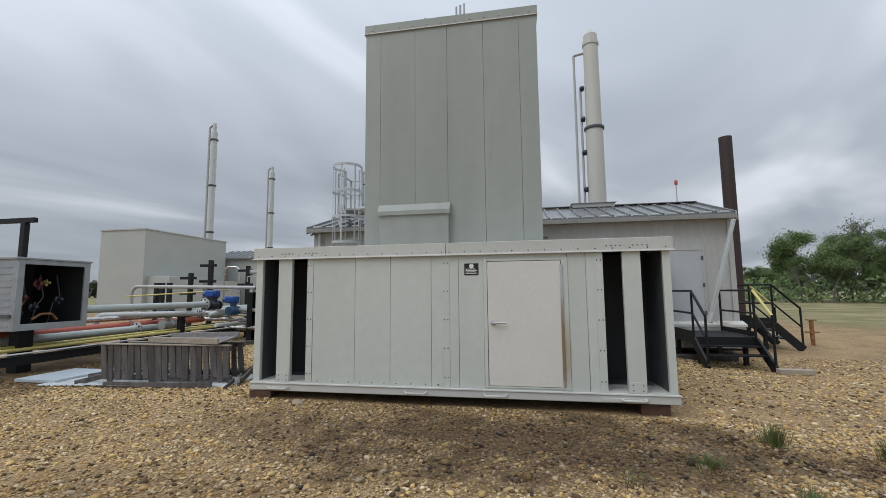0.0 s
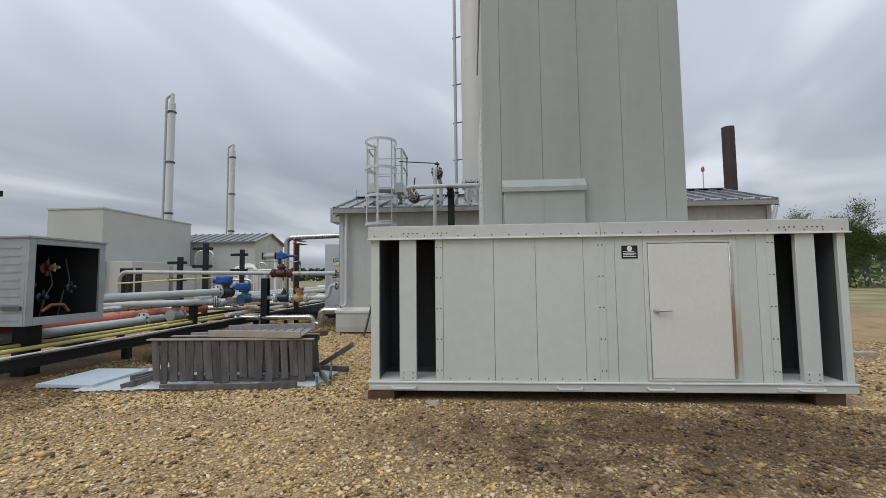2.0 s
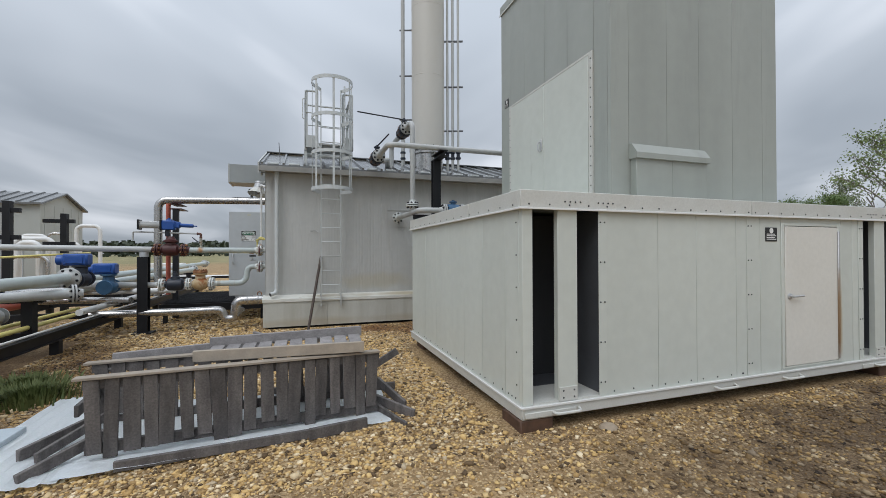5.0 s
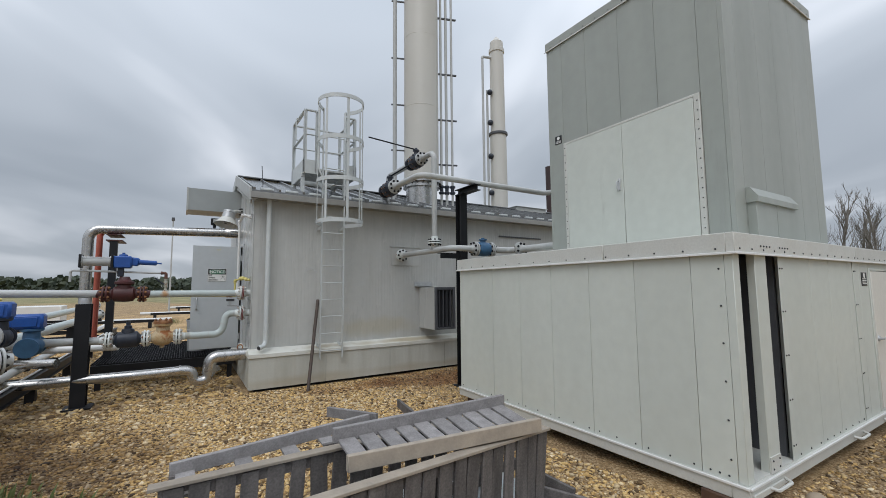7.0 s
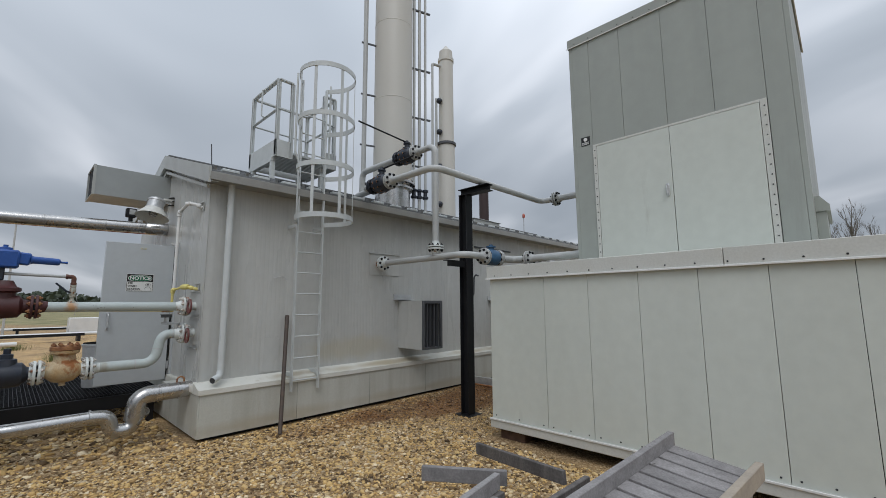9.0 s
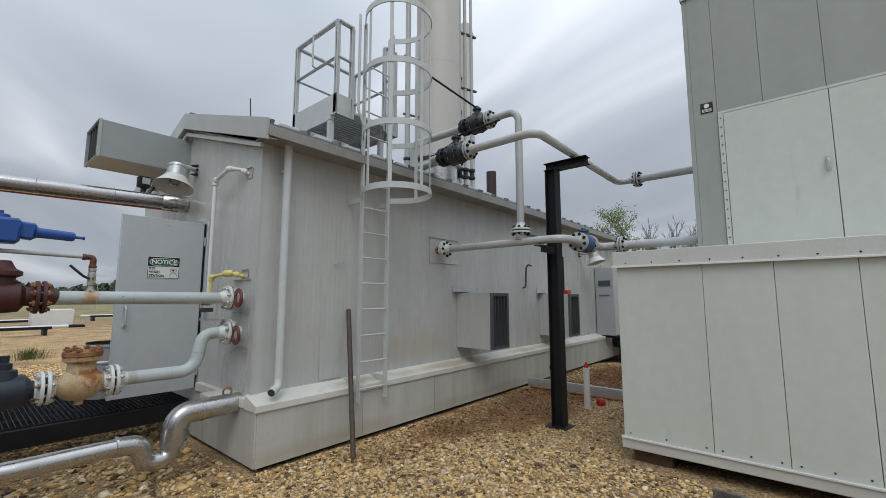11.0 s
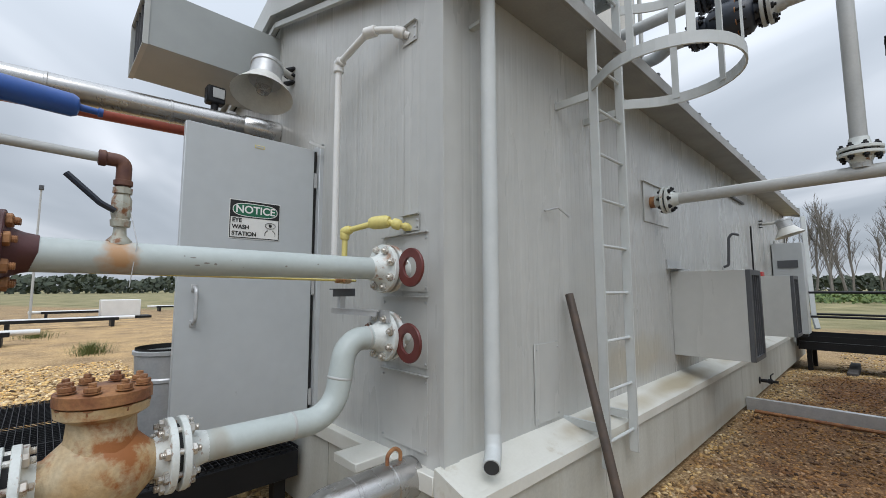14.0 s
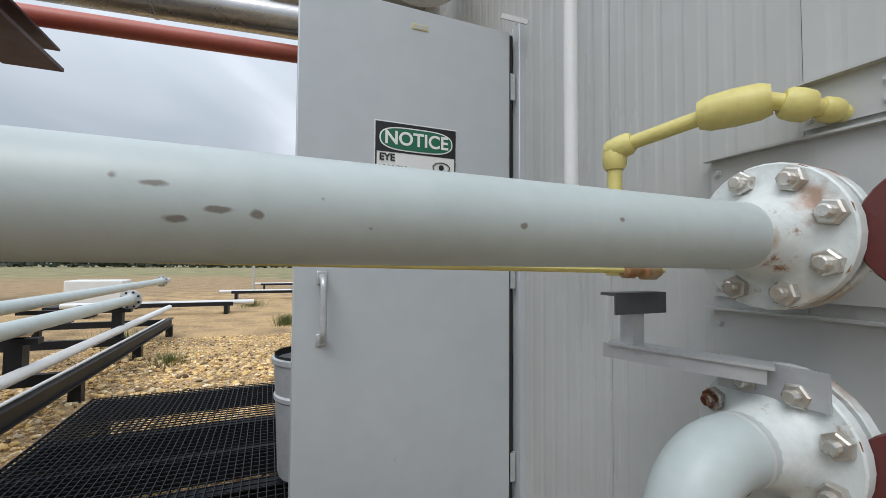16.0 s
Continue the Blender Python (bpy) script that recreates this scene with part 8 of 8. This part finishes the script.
def rack_posts():
    for x, y, h in ((-11.4, 14.0, 2.75), (-11.25, 16.0, 2.65), (-12.6, 14.4, 2.3)):
        t = thing("rack_post", (x, y, 0), "black steel post with short arms behind the rack", "post", group="rack posts")
        b = B()
        box(b, x - 0.07, x + 0.07, y - 0.07, y + 0.07, 0, h, 0.004)
        part("column", b, M_BLACK, t)
        for z in (h - 0.15, h - 0.75):
            b = B()
            box(b, x - 0.45, x + 0.22, y - 0.05, y + 0.05, z - 0.1, z, 0.004)
            part("arm", b, M_BLACK, t)
    t = thing("lamp_post_arm", (-15.1, 10.4, 0), "black steel T-shaped post at the rack's far side", "post")
    b = B()
    box(b, -15.18, -15.02, 10.32, 10.48, 0, 3.75, 0.004)
    part("column", b, M_BLACK, t)
    b = B()
    box(b, -16.4, -14.7, 10.34, 10.46, 3.75, 3.9, 0.004)
    part("cross_arm", b, M_BLACK, t)


rack_posts()


def instrument_hut():
    x0, x1, y0, y1, z0, z1 = -10.35, -8.95, 6.13, 7.44, 0.84, 2.16
    t = thing("instrument_cabinet", (-9.6, 6.8, 0), "galvanised open-fronted instrument cabinet on a black post", "cabinet")
    b = B()
    box(b, x0, x1 - 0.02, y0, y0 + 0.03, z0, z1, 0.003)
    part("side_panel", b, M_HUT, t)
    b = B()
    box(b, x0, x1 - 0.02, y1 - 0.03, y1, z0, z1, 0.003)
    part("side_panel", b, M_HUT, t)
    b = B()
    box(b, x0, x1 - 0.02, y0 + 0.03, y1 - 0.03, z0, z0 + 0.03)
    part("floor_panel", b, M_BAFFLE, t)
    b = B()
    box(b, x0 - 0.03, x1 + 0.04, y0 - 0.03, y1 + 0.03, z1, z1 + 0.035, 0.004)
    part("roof_panel", b, M_HUT, t)
    b = B()
    box(b, x0, x0 + 0.03, y0 + 0.03, y1 - 0.03, z0 + 0.03, z1)
    part("back_panel", b, M_DARK, t)
    # Dark sheets added inside the walls and roof to stand for the cabinet's shade.
    for yy in (y0 + 0.034, y1 - 0.05):
        b = B()
        box(b, x0 + 0.03, x1 - 0.03, yy, yy + 0.016, z0 + 0.034, z1 - 0.02)
        part("liner", b, M_DARK, t, "dark inner sheet added for the shade inside")
    b = B()
    box(b, x0 + 0.03, x1 - 0.03, y0 + 0.05, y1 - 0.05, z1 - 0.02, z1 - 0.004)
    part("liner", b, M_DARK, t)
    b = B()
    for yy in (y0, y1 - 0.11):
        box(b, x1 - 0.02, x1 + 0.02, yy, yy + 0.11, z0, z1, 0.004)
    box(b, x1 - 0.02, x1 + 0.02, y0 + 0.11, y1 - 0.11, z1 - 0.09, z1, 0.004)
    box(b, x1 - 0.02, x1 + 0.02, y0 + 0.11, y1 - 0.11, z0, z0 + 0.12, 0.004)
    part("front_frame", b, M_HUT, t)
    for i in range(10):
        b = B()
        box(b, x0 + 0.05, x1 - 0.1, y0 - 0.008, y0, z0 + 0.08 + i * 0.12, z0 + 0.10 + i * 0.12)
        part("rib", b, M_HUT, t)
    b = B()
    box(b, x1 - 0.35, x1 - 0.05, y0 - 0.03, y0, 1.08, 1.14)
    part("latch", b, M_BAFFLE, t)
    # regulators and tubing inside
    rnd = random.Random(4)
    for y, z, r, m in ((6.45, 1.15, 0.11, M_REDVALVE), (6.55, 1.45, 0.09, M_REDRING), (6.42, 1.32, 0.07, M_RUST), (6.80, 1.72, 0.09, M_REDRING), (6.95, 1.74, 0.05, M_YELLOW), (6.7, 1.25, 0.08, M_DARKVALVE), (7.05, 1.40, 0.07, M_DARKVALVE)):
        b = B()
        c = Vector((-9.25 + rnd.uniform(-0.15, 0.1), y, z))
        lathe(b, c - Vector((0.08, 0, 0)), c + Vector((1, 0, 0)), [(0, r * 0.5), (0.02, r), (0.06, r), (0.08, r * 0.6), (0.16, r * 0.5), (0.18, r * 0.2)], 16)
        lathe(b, c - Vector((0, 0, r * 1.4)), c + Vector((0, 0, 9)), [(0, r * 0.35), (r * 2.8, r * 0.35)], 10)
        part("regulator", b, m, t)
    for k in range(3):
        b = B()
        y = 6.35 + k * 0.3
        tube(b, [(-9.3, y, 0.9), (-9.25, y + 0.05, 1.2 + 0.08 * k), (-9.3, y + 0.2, 1.4 + 0.05 * k), (-9.35, y + 0.15, 1.9)], 0.010, 0.08, 8)
        part("tubing", b, M_BAFFLE, t)
    b = B()
    tube(b, [(-9.2, 6.6, 1.02), (-9.2, 6.75, 1.12), (-9.2, 6.95, 1.12), (-9.2, 7.05, 1.0)], 0.025, 0.08, 10)
    part("tubing", b, M_RUSTRED, t)
    b = B()
    box(b, -9.62, -9.38, 6.55, 6.80, 0.0, z0, 0.004)
    part("post", b, M_BLACK, t)


instrument_hut()


# ---- far buildings and yard clutter ----
def far_building(name, label, x0, x1, y0, y1, h, ridge, ribs):
    t = thing(name, ((x0 + x1) / 2, (y0 + y1) / 2, 0), label, "building", group="far buildings")
    b = B()
    box(b, x0, x1, y0, y1, -0.1, h)
    part("wall", b, M_FARWALL, t)
    if ridge:
        ym = (y0 + y1) / 2
        for s in (1, -1):
            ye = y0 - 0.25 if s == 1 else y1 + 0.25
            b = B()
            pts = [(ye, h - 0.05), (ym, ridge), (ym, ridge + 0.08), (ye, h + 0.05)]
            ends = [[b.verts.new((x, y, z)) for y, z in pts] for x in (x0 - 0.2, x1 + 0.2)]
            for i in range(4):
                b.faces.new((ends[0][i], ends[0][(i + 1) % 4], ends[1][(i + 1) % 4], ends[1][i]))
            b.faces.new(ends[0]), b.faces.new(ends[1])
            bmesh.ops.recalc_face_normals(b, faces=b.faces)
            roof = part("roof", b, M_ROOF, t, smooth=False)
            n = int((x1 - x0) / 0.6)
            for k in range(n + 1):
                b = B()
                beam(b, (x0 + k * 0.6, ye, h + 0.08), (x0 + k * 0.6, ym, ridge + 0.11), 0.06, 0.06)
                part("seam_rib", b, M_ROOF, roof)
        for x in (x0 + 0.02, x1 - 0.12):
            b = B()
            v = [[b.verts.new((x + d, y0, h)), b.verts.new((x + d, y1, h)), b.verts.new((x + d, ym, ridge))] for d in (0, 0.1)]
            b.faces.new(v[0]), b.faces.new(v[1])
            for i in range(3):
                b.faces.new((v[0][i], v[0][(i + 1) % 3], v[1][(i + 1) % 3], v[1][i]))
            bmesh.ops.recalc_face_normals(b, faces=b.faces)
            part("gable", b, M_FARWALL, t, smooth=False)
    else:
        b = B()
        box(b, x0 - 0.05, x1 + 0.05, y0 - 0.05, y1 + 0.05, h, h + 0.08)
        part("roof", b, M_FARWALL, t)
    for k in range(ribs):
        b = B()
        yy = y0 + (y1 - y0) * (k + 0.5) / ribs
        box(b, x1, x1 + 0.02, yy - 0.03, yy + 0.03, 0, h)
        part("panel_rib", b, M_FARWALL, t)
    return t


fb = far_building("panelled_enclosure", "large plain grey-green panelled enclosure across the yard", -26.8, -23.4, 22.7, 30.2, 5.62, None, 0)
for y0, y1, h in ((23.0, 26.0, 2.6), (26.4, 30.0, 2.4)):
    b = B()
    box(b, -23.4, -21.8, y0, y1, 0, h, 0.02)
    part("annexe", b, M_FARWALL, fb)
fb = far_building("metal_shed", "grey metal shed with a ribbed roof across the yard", -25.0, -18.7, 30.8, 35.5, 4.3, 5.1, 5)
b = B()
box(b, -20.6, -19.4, 30.77, 30.80, 0.3, 2.4)
part("door", b, M_DOOR, fb)


def far_clutter():
    rnd = random.Random(12)
    for i in range(9):
        x, y, h = rnd.uniform(-19, -15.6), rnd.uniform(24, 31), rnd.uniform(1.0, 3.4)
        x2 = x + rnd.uniform(0.6, 1.5)
        rack_pipe("white insulated process pipe far across the yard", [(x, y, 0.3), (x, y, h), (x2, y, h), (x2, y, 0.3)], rnd.uniform(0.06, 0.13), rnd.choice((M_PVC, M_ALU, M_PIPEG)), 0.3)
    for x, y, w in ((-4.3, 39.0, 1.7), (-12.5, 30.0, 1.6)):
        t = thing("white_tank_box", (x, y, 0), "white boxed tank standing far out in the yard", "tank", group="far boxes")
        b = B()
        box(b, x - w / 2, x + w / 2, y - 0.6, y + 0.6, 0.12, 1.0, 0.03)
        part("shell", b, M_PVC, t)
        b = B()
        box(b, x - w / 2 - 0.5, x + w / 2 + 0.5, y - 0.7, y + 0.7, 0.0, 0.12)
        part("skid", b, M_BLACK, t)
    for x, y, l in ((-7.4, 41.0, 3.0), (-12.0, 27.0, 4.0), (-8.5, 33.0, 3.5), (-1.5, 46.0, 6.0)):
        t = thing("pipe_trestle", (x, y, 0), "low black trestle with loose pipes on it", "trestle", group="yard trestles")
        for dx in (0.2, l - 0.2):
            b = B()
            box(b, x + dx - 0.06, x + dx + 0.06, y - 0.4, y + 0.4, 0, 0.26)
            part("stand", b, M_BLACK, t)
        b = B()
        box(b, x, x + l, y - 0.35, y - 0.22, 0.26, 0.38)
        part("beam", b, M_BLACK, t)
        b = B()
        tube(b, [(x - 0.5, y, 0.34), (x + l + 0.6, y + 0.1, 0.34)], 0.08, 0, 10)
        part("pipe", b, M_PVC, t)


far_clutter()


def far_mast():
    t = thing("thin_mast", (-7.8, 40.0, 0), "thin pale steel mast far out in the yard", "mast")
    b = B()
    cyl(b, (-7.8, 40.0, 0), (-7.8, 40.0, 6.7), 0.06, 8, 0.04)
    part("pole", b, M_PIPEG, t)
    b = B()
    box(b, -7.9, -7.7, 39.9, 40.1, 6.7, 6.95, 0.02)
    part("head", b, M_BAFFLE, t)


far_mast()

for px in (-19.66, -19.30, -18.84):
    one("short_black_post", "short black steel post before the far enclosure", "post", M_BLACK, lambda b: box(b, px - 0.1, px + 0.1, 19.9, 20.1, 0.0, 2.1, 0.01), (px, 20.0, 0), group="far black posts")


# ---- trees ----
def branch_mesh(rnd, height, spread, bare, steep):
    """A tapered trunk with forking limbs; returns the wood bmesh and the twig tips."""
    b = B()
    tips = []

    def limb(p, d, r, length, depth):
        n = 3
        pts = [p]
        for k in range(n):
            d = (d + Vector((rnd.uniform(-1, 1), rnd.uniform(-1, 1), rnd.uniform(-0.3, 0.5))) * 0.16).normalized()
            pts.append(pts[-1] + d * length / n)
        for k in range(n):
            r0, r1 = r * (1 - 0.3 * k / n), r * (1 - 0.3 * (k + 1) / n)
            lathe(b, pts[k], pts[k + 1], [(0, r0), ((pts[k + 1] - pts[k]).length, r1)], 5 if depth < 2 else 3, False)
        if depth >= (4 if bare else 3) or r < 0.012:
            tips.extend(pts[1:])
            return
        kids = 3 if depth else int(height * 1.1)
        for k in range(kids):
            f = rnd.uniform(0.35, 1.0) if depth else 0.22 + 0.78 * (k + rnd.random()) / kids
            i = min(n - 1, int(f * n))
            q = pts[i].lerp(pts[i + 1], f * n - i)
            a = rnd.uniform(0, 2 * math.pi)
            side = Vector((math.cos(a), math.sin(a), 0))
            nd = (d * steep + side * spread + Vector((0, 0, 0.25))).normalized()
            limb(q, nd, r * ((0.3 if bare else 0.42) if depth == 0 else 0.55), length * ((0.26 if bare else 0.36) * (1.25 - 0.6 * f) if depth == 0 else 0.62), depth + 1)
        tips.append(pts[-1])
    limb(Vector((0, 0, -0.1)), Vector((0, 0, 1)), height * 0.016, height, 0)
    return b, tips


def leaf_cloud(rnd, tips, per, size, around):
    vs, fs = [], []
    for c in tips:
        for k in range(per):
            p = c + Vector((rnd.gauss(0, around), rnd.gauss(0, around), rnd.gauss(0, around * 0.8)))
            a = Vector((rnd.uniform(-1, 1), rnd.uniform(-1, 1), rnd.uniform(-1, 1))).normalized()
            o = a.orthogonal().normalized()
            s = size * rnd.uniform(0.6, 1.3)
            n = len(vs)
            vs += [p - a * s, p + o * s * 0.6, p + a * s, p - o * s * 0.6]
            fs.append((n, n + 1, n + 2, n + 3))
    me = bpy.data.meshes.new("leaves")
    me.from_pydata([tuple(v) for v in vs], [], fs)
    return me


def tree_kind(seed, height, spread, steep, bare, leaf, per, size, around, label, group):
    rnd = random.Random(seed)
    t = thing("tree", (0, 0, 0), label, "tree", group)
    b, tips = branch_mesh(rnd, height, spread, bare, steep)
    part("trunk", b, M_BARK, t)
    if per:
        me = leaf_cloud(rnd, tips, per, size, around)
        me.materials.append(leaf)
        ob = new("crown", me)
        ob.parent = t
        ORIGIN[ob] = Vector((0, 0, 0))
    return t


leafy = [tree_kind(21, 10, 0.8, 0.7, False, M_LEAF, 44, 0.13, 0.5, "full green leafed tree at the field edge", "leafy trees"),
         tree_kind(22, 8.5, 0.95, 0.6, False, M_LEAF, 46, 0.13, 0.5, "full green leafed tree at the field edge", "leafy trees"),
         tree_kind(23, 14, 0.75, 0.8, False, M_LEAFY, 6, 0.16, 0.45, "tall tree with thin young spring leaves", "budding trees")]
bare = [tree_kind(31, 15, 0.34, 1.0, True, M_LEAFY, 0, 0.1, 0.3, "tall bare slender tree at the field edge", "bare trees"),
        tree_kind(32, 13, 0.4, 0.95, True, M_LEAFY, 0, 0.1, 0.3, "tall bare slender tree at the field edge", "bare trees")]
EYE0 = Vector((-3.0, 4.0, 0))


def put_tree(src, heading, dist, scale, turn, first=[set()]):
    a = radians(heading)
    p = EYE0 + Vector((math.sin(a) * dist, math.cos(a) * dist, -0.1))
    m = Matrix.Translation(p) @ pose(0, 0, 0, 0, 0, turn)
    if src not in first[0]:
        first[0].add(src)
        src.matrix_basis = m @ Matrix.Diagonal((scale, scale, scale, 1))
    else:
        ob = copy_thing(src, m)
        ob.matrix_basis = m @ Matrix.Diagonal((scale, scale, scale, 1))


def plant():
    rnd = random.Random(77)
    for i in range(52):
        h = 19 + i * 0.9 + rnd.uniform(-0.5, 0.5)
        far = 1.0 if h > 33 else 1.35
        put_tree(leafy[i % 2], h, rnd.uniform(56, 74) * far, rnd.uniform(0.46, 0.66) * (1.0 if h > 34 else 0.74), rnd.uniform(0, 360))
    for h, d, s in ((38.5, 62, 0.5), (43.0, 60, 0.52), (66.5, 46, 0.68), (63.0, 62, 0.55), (70.5, 56, 0.5)):
        put_tree(leafy[2], h, d, s, rnd.uniform(0, 360))
    for i in range(30):
        h = 73 + i * 1.0 + rnd.uniform(-0.4, 0.4)
        put_tree(bare[i % 2], h, rnd.uniform(62, 88), rnd.uniform(0.62, 0.86), rnd.uniform(0, 360))


plant()


def woods():
    """Far woods along the horizon and low scrub in front of the bare trees."""
    rnd = random.Random(5)
    vs, fs = [], []

    def quad(p, s):
        a = Vector((rnd.uniform(-1, 1), rnd.uniform(-1, 1), rnd.uniform(-1, 1))).normalized()
        o = a.orthogonal().normalized()
        n = len(vs)
        vs.extend([p - a * s, p + o * s, p + a * s, p - o * s])
        fs.append((n, n + 1, n + 2, n + 3))
    for i in range(26000):
        h = radians(rnd.uniform(-95, 112))
        d = rnd.uniform(250, 300)
        top = 7 + 3.5 * noise.noise(Vector((math.degrees(h) * 0.25, 1, 0))) + 2 * noise.noise(Vector((math.degrees(h) * 1.7, 2, 0)))
        quad(EYE0 + Vector((math.sin(h) * d, math.cos(h) * d, rnd.random() ** 0.7 * top)), rnd.uniform(0.7, 1.5))
    me = bpy.data.meshes.new("woods")
    me.from_pydata([tuple(v) for v in vs], [], fs)
    me.materials.append(M_PINE)
    ob = new("far_woods", me)
    tagged(ob, "dark far line of woods along the horizon", "woods", kind="stuff")
    vs, fs = [], []
    for i in range(16000):
        h = radians(rnd.uniform(18, 108))
        d = rnd.uniform(56, 74)
        top = (2.6 if h < 1.1 else 1.0) + (1.8 if h < 1.1 else 0.8) * noise.noise(Vector((math.degrees(h) * 0.5, 4, 0)))
        quad(EYE0 + Vector((math.sin(h) * d, math.cos(h) * d, rnd.random() * max(0.3, top))), rnd.uniform(0.1, 0.25))
    me = bpy.data.meshes.new("scrub")
    me.from_pydata([tuple(v) for v in vs], [], fs)
    me.materials.append(M_LEAF)
    ob = new("scrub", me)
    tagged(ob, "low green scrub along the field edge", "shrubs", kind="stuff")


woods()


# ---- grass tufts and gravel ----
def tuft(x, y, n, h, spread, label, wide=0.004):
    rnd = random.Random(int(x * 100) + int(y * 37))
    vs, fs = [], []
    for i in range(n):
        a, r = rnd.uniform(0, 6.28), abs(rnd.gauss(0, spread * 0.5))
        p = Vector((r * math.cos(a), r * math.sin(a), 0))
        out = Vector((math.cos(a), math.sin(a), 0)) * rnd.uniform(0.05, 0.5) * h
        hh = h * rnd.uniform(0.4, 1.0)
        w = Vector((-math.sin(a), math.cos(a), 0)) * wide * rnd.uniform(0.6, 1.3)
        k = len(vs)
        mid, tip = p + out * 0.4 + Vector((0, 0, hh * 0.6)), p + out + Vector((0, 0, hh))
        vs += [p - w, p + w, mid + w * 0.8, mid - w * 0.8, tip]
        fs += [(k, k + 1, k + 2, k + 3), (k + 3, k + 2, k + 4)]
    me = bpy.data.meshes.new("tuft")
    me.from_pydata([tuple(v) for v in vs], [], fs)
    me.materials.append(M_GRASS)
    ob = new("grass_tuft", me)
    ob.location = (x, y, 0)
    tagged(ob, label, "grass", "grass tufts", "stuff")


tuft(-8.1, 8.0, 1300, 0.18, 0.45, "bushy green weeds growing beside the metal sheets", 0.012)
tuft(-8.4, 8.5, 900, 0.16, 0.4, "bushy green weeds growing beside the metal sheets", 0.012)
for x, y, n, h, s in ((1.6, 4.0, 160, 0.13, 0.18), (2.45, 4.7, 200, 0.2, 0.15), (2.0, 3.4, 120, 0.14, 0.14), (3.2, 4.4, 150, 0.22, 0.12), (0.9, 3.6, 60, 0.09, 0.2),
                      (-6.5, 23.5, 500, 0.35, 0.5), (-3.0, 27.0, 500, 0.3, 0.6), (-9.6, 21.8, 500, 0.3, 0.9), (-8.4, 19.5, 250, 0.2, 0.7), (-7.5, 29.0, 400, 0.3, 0.8), (-1.0, 33.0, 500, 0.35, 1.0)):
    tuft(x, y, n, h, s, "thin green grass tuft in the gravel")


def gravel():
    rs = np.random.RandomState(11)
    # low stones: a squashed icosahedron, turned and scaled
    t = (1 + 5 ** 0.5) / 2
    ico = np.array([(-1, t, 0), (1, t, 0), (-1, -t, 0), (1, -t, 0), (0, -1, t), (0, 1, t), (0, -1, -t), (0, 1, -t), (t, 0, -1), (t, 0, 1), (-t, 0, -1), (-t, 0, 1)]) / 1.9
    faces = np.array([(0, 11, 5), (0, 5, 1), (0, 1, 7), (0, 7, 10), (0, 10, 11), (1, 5, 9), (5, 11, 4), (11, 10, 2), (10, 7, 6), (7, 1, 8),
                      (3, 9, 4), (3, 4, 2), (3, 2, 6), (3, 6, 8), (3, 8, 9), (4, 9, 5), (2, 4, 11), (6, 2, 10), (8, 6, 7), (9, 8, 1)])
    spots = []
    regions = ((-10.0, 4.0, 1.2, 5.3, 44000, 0.0075, 0.022), (-9.0, -3.7, 5.2, 11.5, 44000, 0.0085, 0.023), (-3.7, 4.5, 9.0, 11.5, 17000, 0.007, 0.020),
               (-10.5, -6.1, 11.5, 22.0, 9000, 0.014, 0.03), (2.0, 9.0, 3.0, 11.0, 9000, 0.014, 0.03), (-8.0, 4.0, 2.0, 5.2, 900, 0.02, 0.042), (-9.0, -3.7, 5.2, 11.5, 2600, 0.016, 0.036), (-3.7, 4.5, 9.0, 11.5, 400, 0.015, 0.03), (-9.5, -6.2, 11.6, 20.0, 3000, 0.02, 0.05))
    for x0, x1, y0, y1, n, a, c in regions:
        x, y = rs.uniform(x0, x1, n), rs.uniform(y0, y1, n)
        s = a + (c - a) * rs.rand(n) ** 2.2
        spots.append(np.stack([x, y, s], 1))
    S = np.concatenate(spots)
    inside = (S[:, 0] > -3.6) & (S[:, 0] < 1.85) & (S[:, 1] > 5.55) & (S[:, 1] < 8.9)
    inside |= (S[:, 0] > -6.0) & (S[:, 1] > 11.5)
    S = S[~inside]
    n = len(S)
    V = ico[None] * (1 + 0.28 * rs.randn(n, 12, 1)) * (S[:, 2][:, None, None])
    V = V * np.stack([rs.uniform(0.8, 1.4, n), rs.uniform(0.7, 1.1, n), rs.uniform(0.4, 0.75, n)], 1)[:, None, :]
    a = rs.uniform(0, 2 * np.pi, n)
    ca, sa = np.cos(a)[:, None], np.sin(a)[:, None]
    X = V[:, :, 0] * ca - V[:, :, 1] * sa + S[:, 0][:, None]
    Y = V[:, :, 0] * sa + V[:, :, 1] * ca + S[:, 1][:, None]
    zs = np.array([ground_z(p[0], p[1]) for p in S])
    Z = V[:, :, 2] + (zs + S[:, 2] * 0.22)[:, None]
    W = np.stack([X, Y, Z], 2).reshape(-1, 3)
    F = (faces[None] + (np.arange(n) * 12)[:, None, None]).reshape(-1, 3)
    me = bpy.data.meshes.new("gravel")
    me.vertices.add(len(W))
    me.vertices.foreach_set("co", W.ravel())
    me.loops.add(len(F) * 3)
    me.loops.foreach_set("vertex_index", F.ravel().astype(np.int32))
    me.polygons.add(len(F))
    me.polygons.foreach_set("loop_start", np.arange(0, len(F) * 3, 3, dtype=np.int32))
    me.update()
    me.validate()
    me.materials.append(M_STONES)
    ob = new("gravel", me)
    tagged(ob, "loose tan and grey gravel stones on the yard", "gravel", kind="stuff")


gravel()
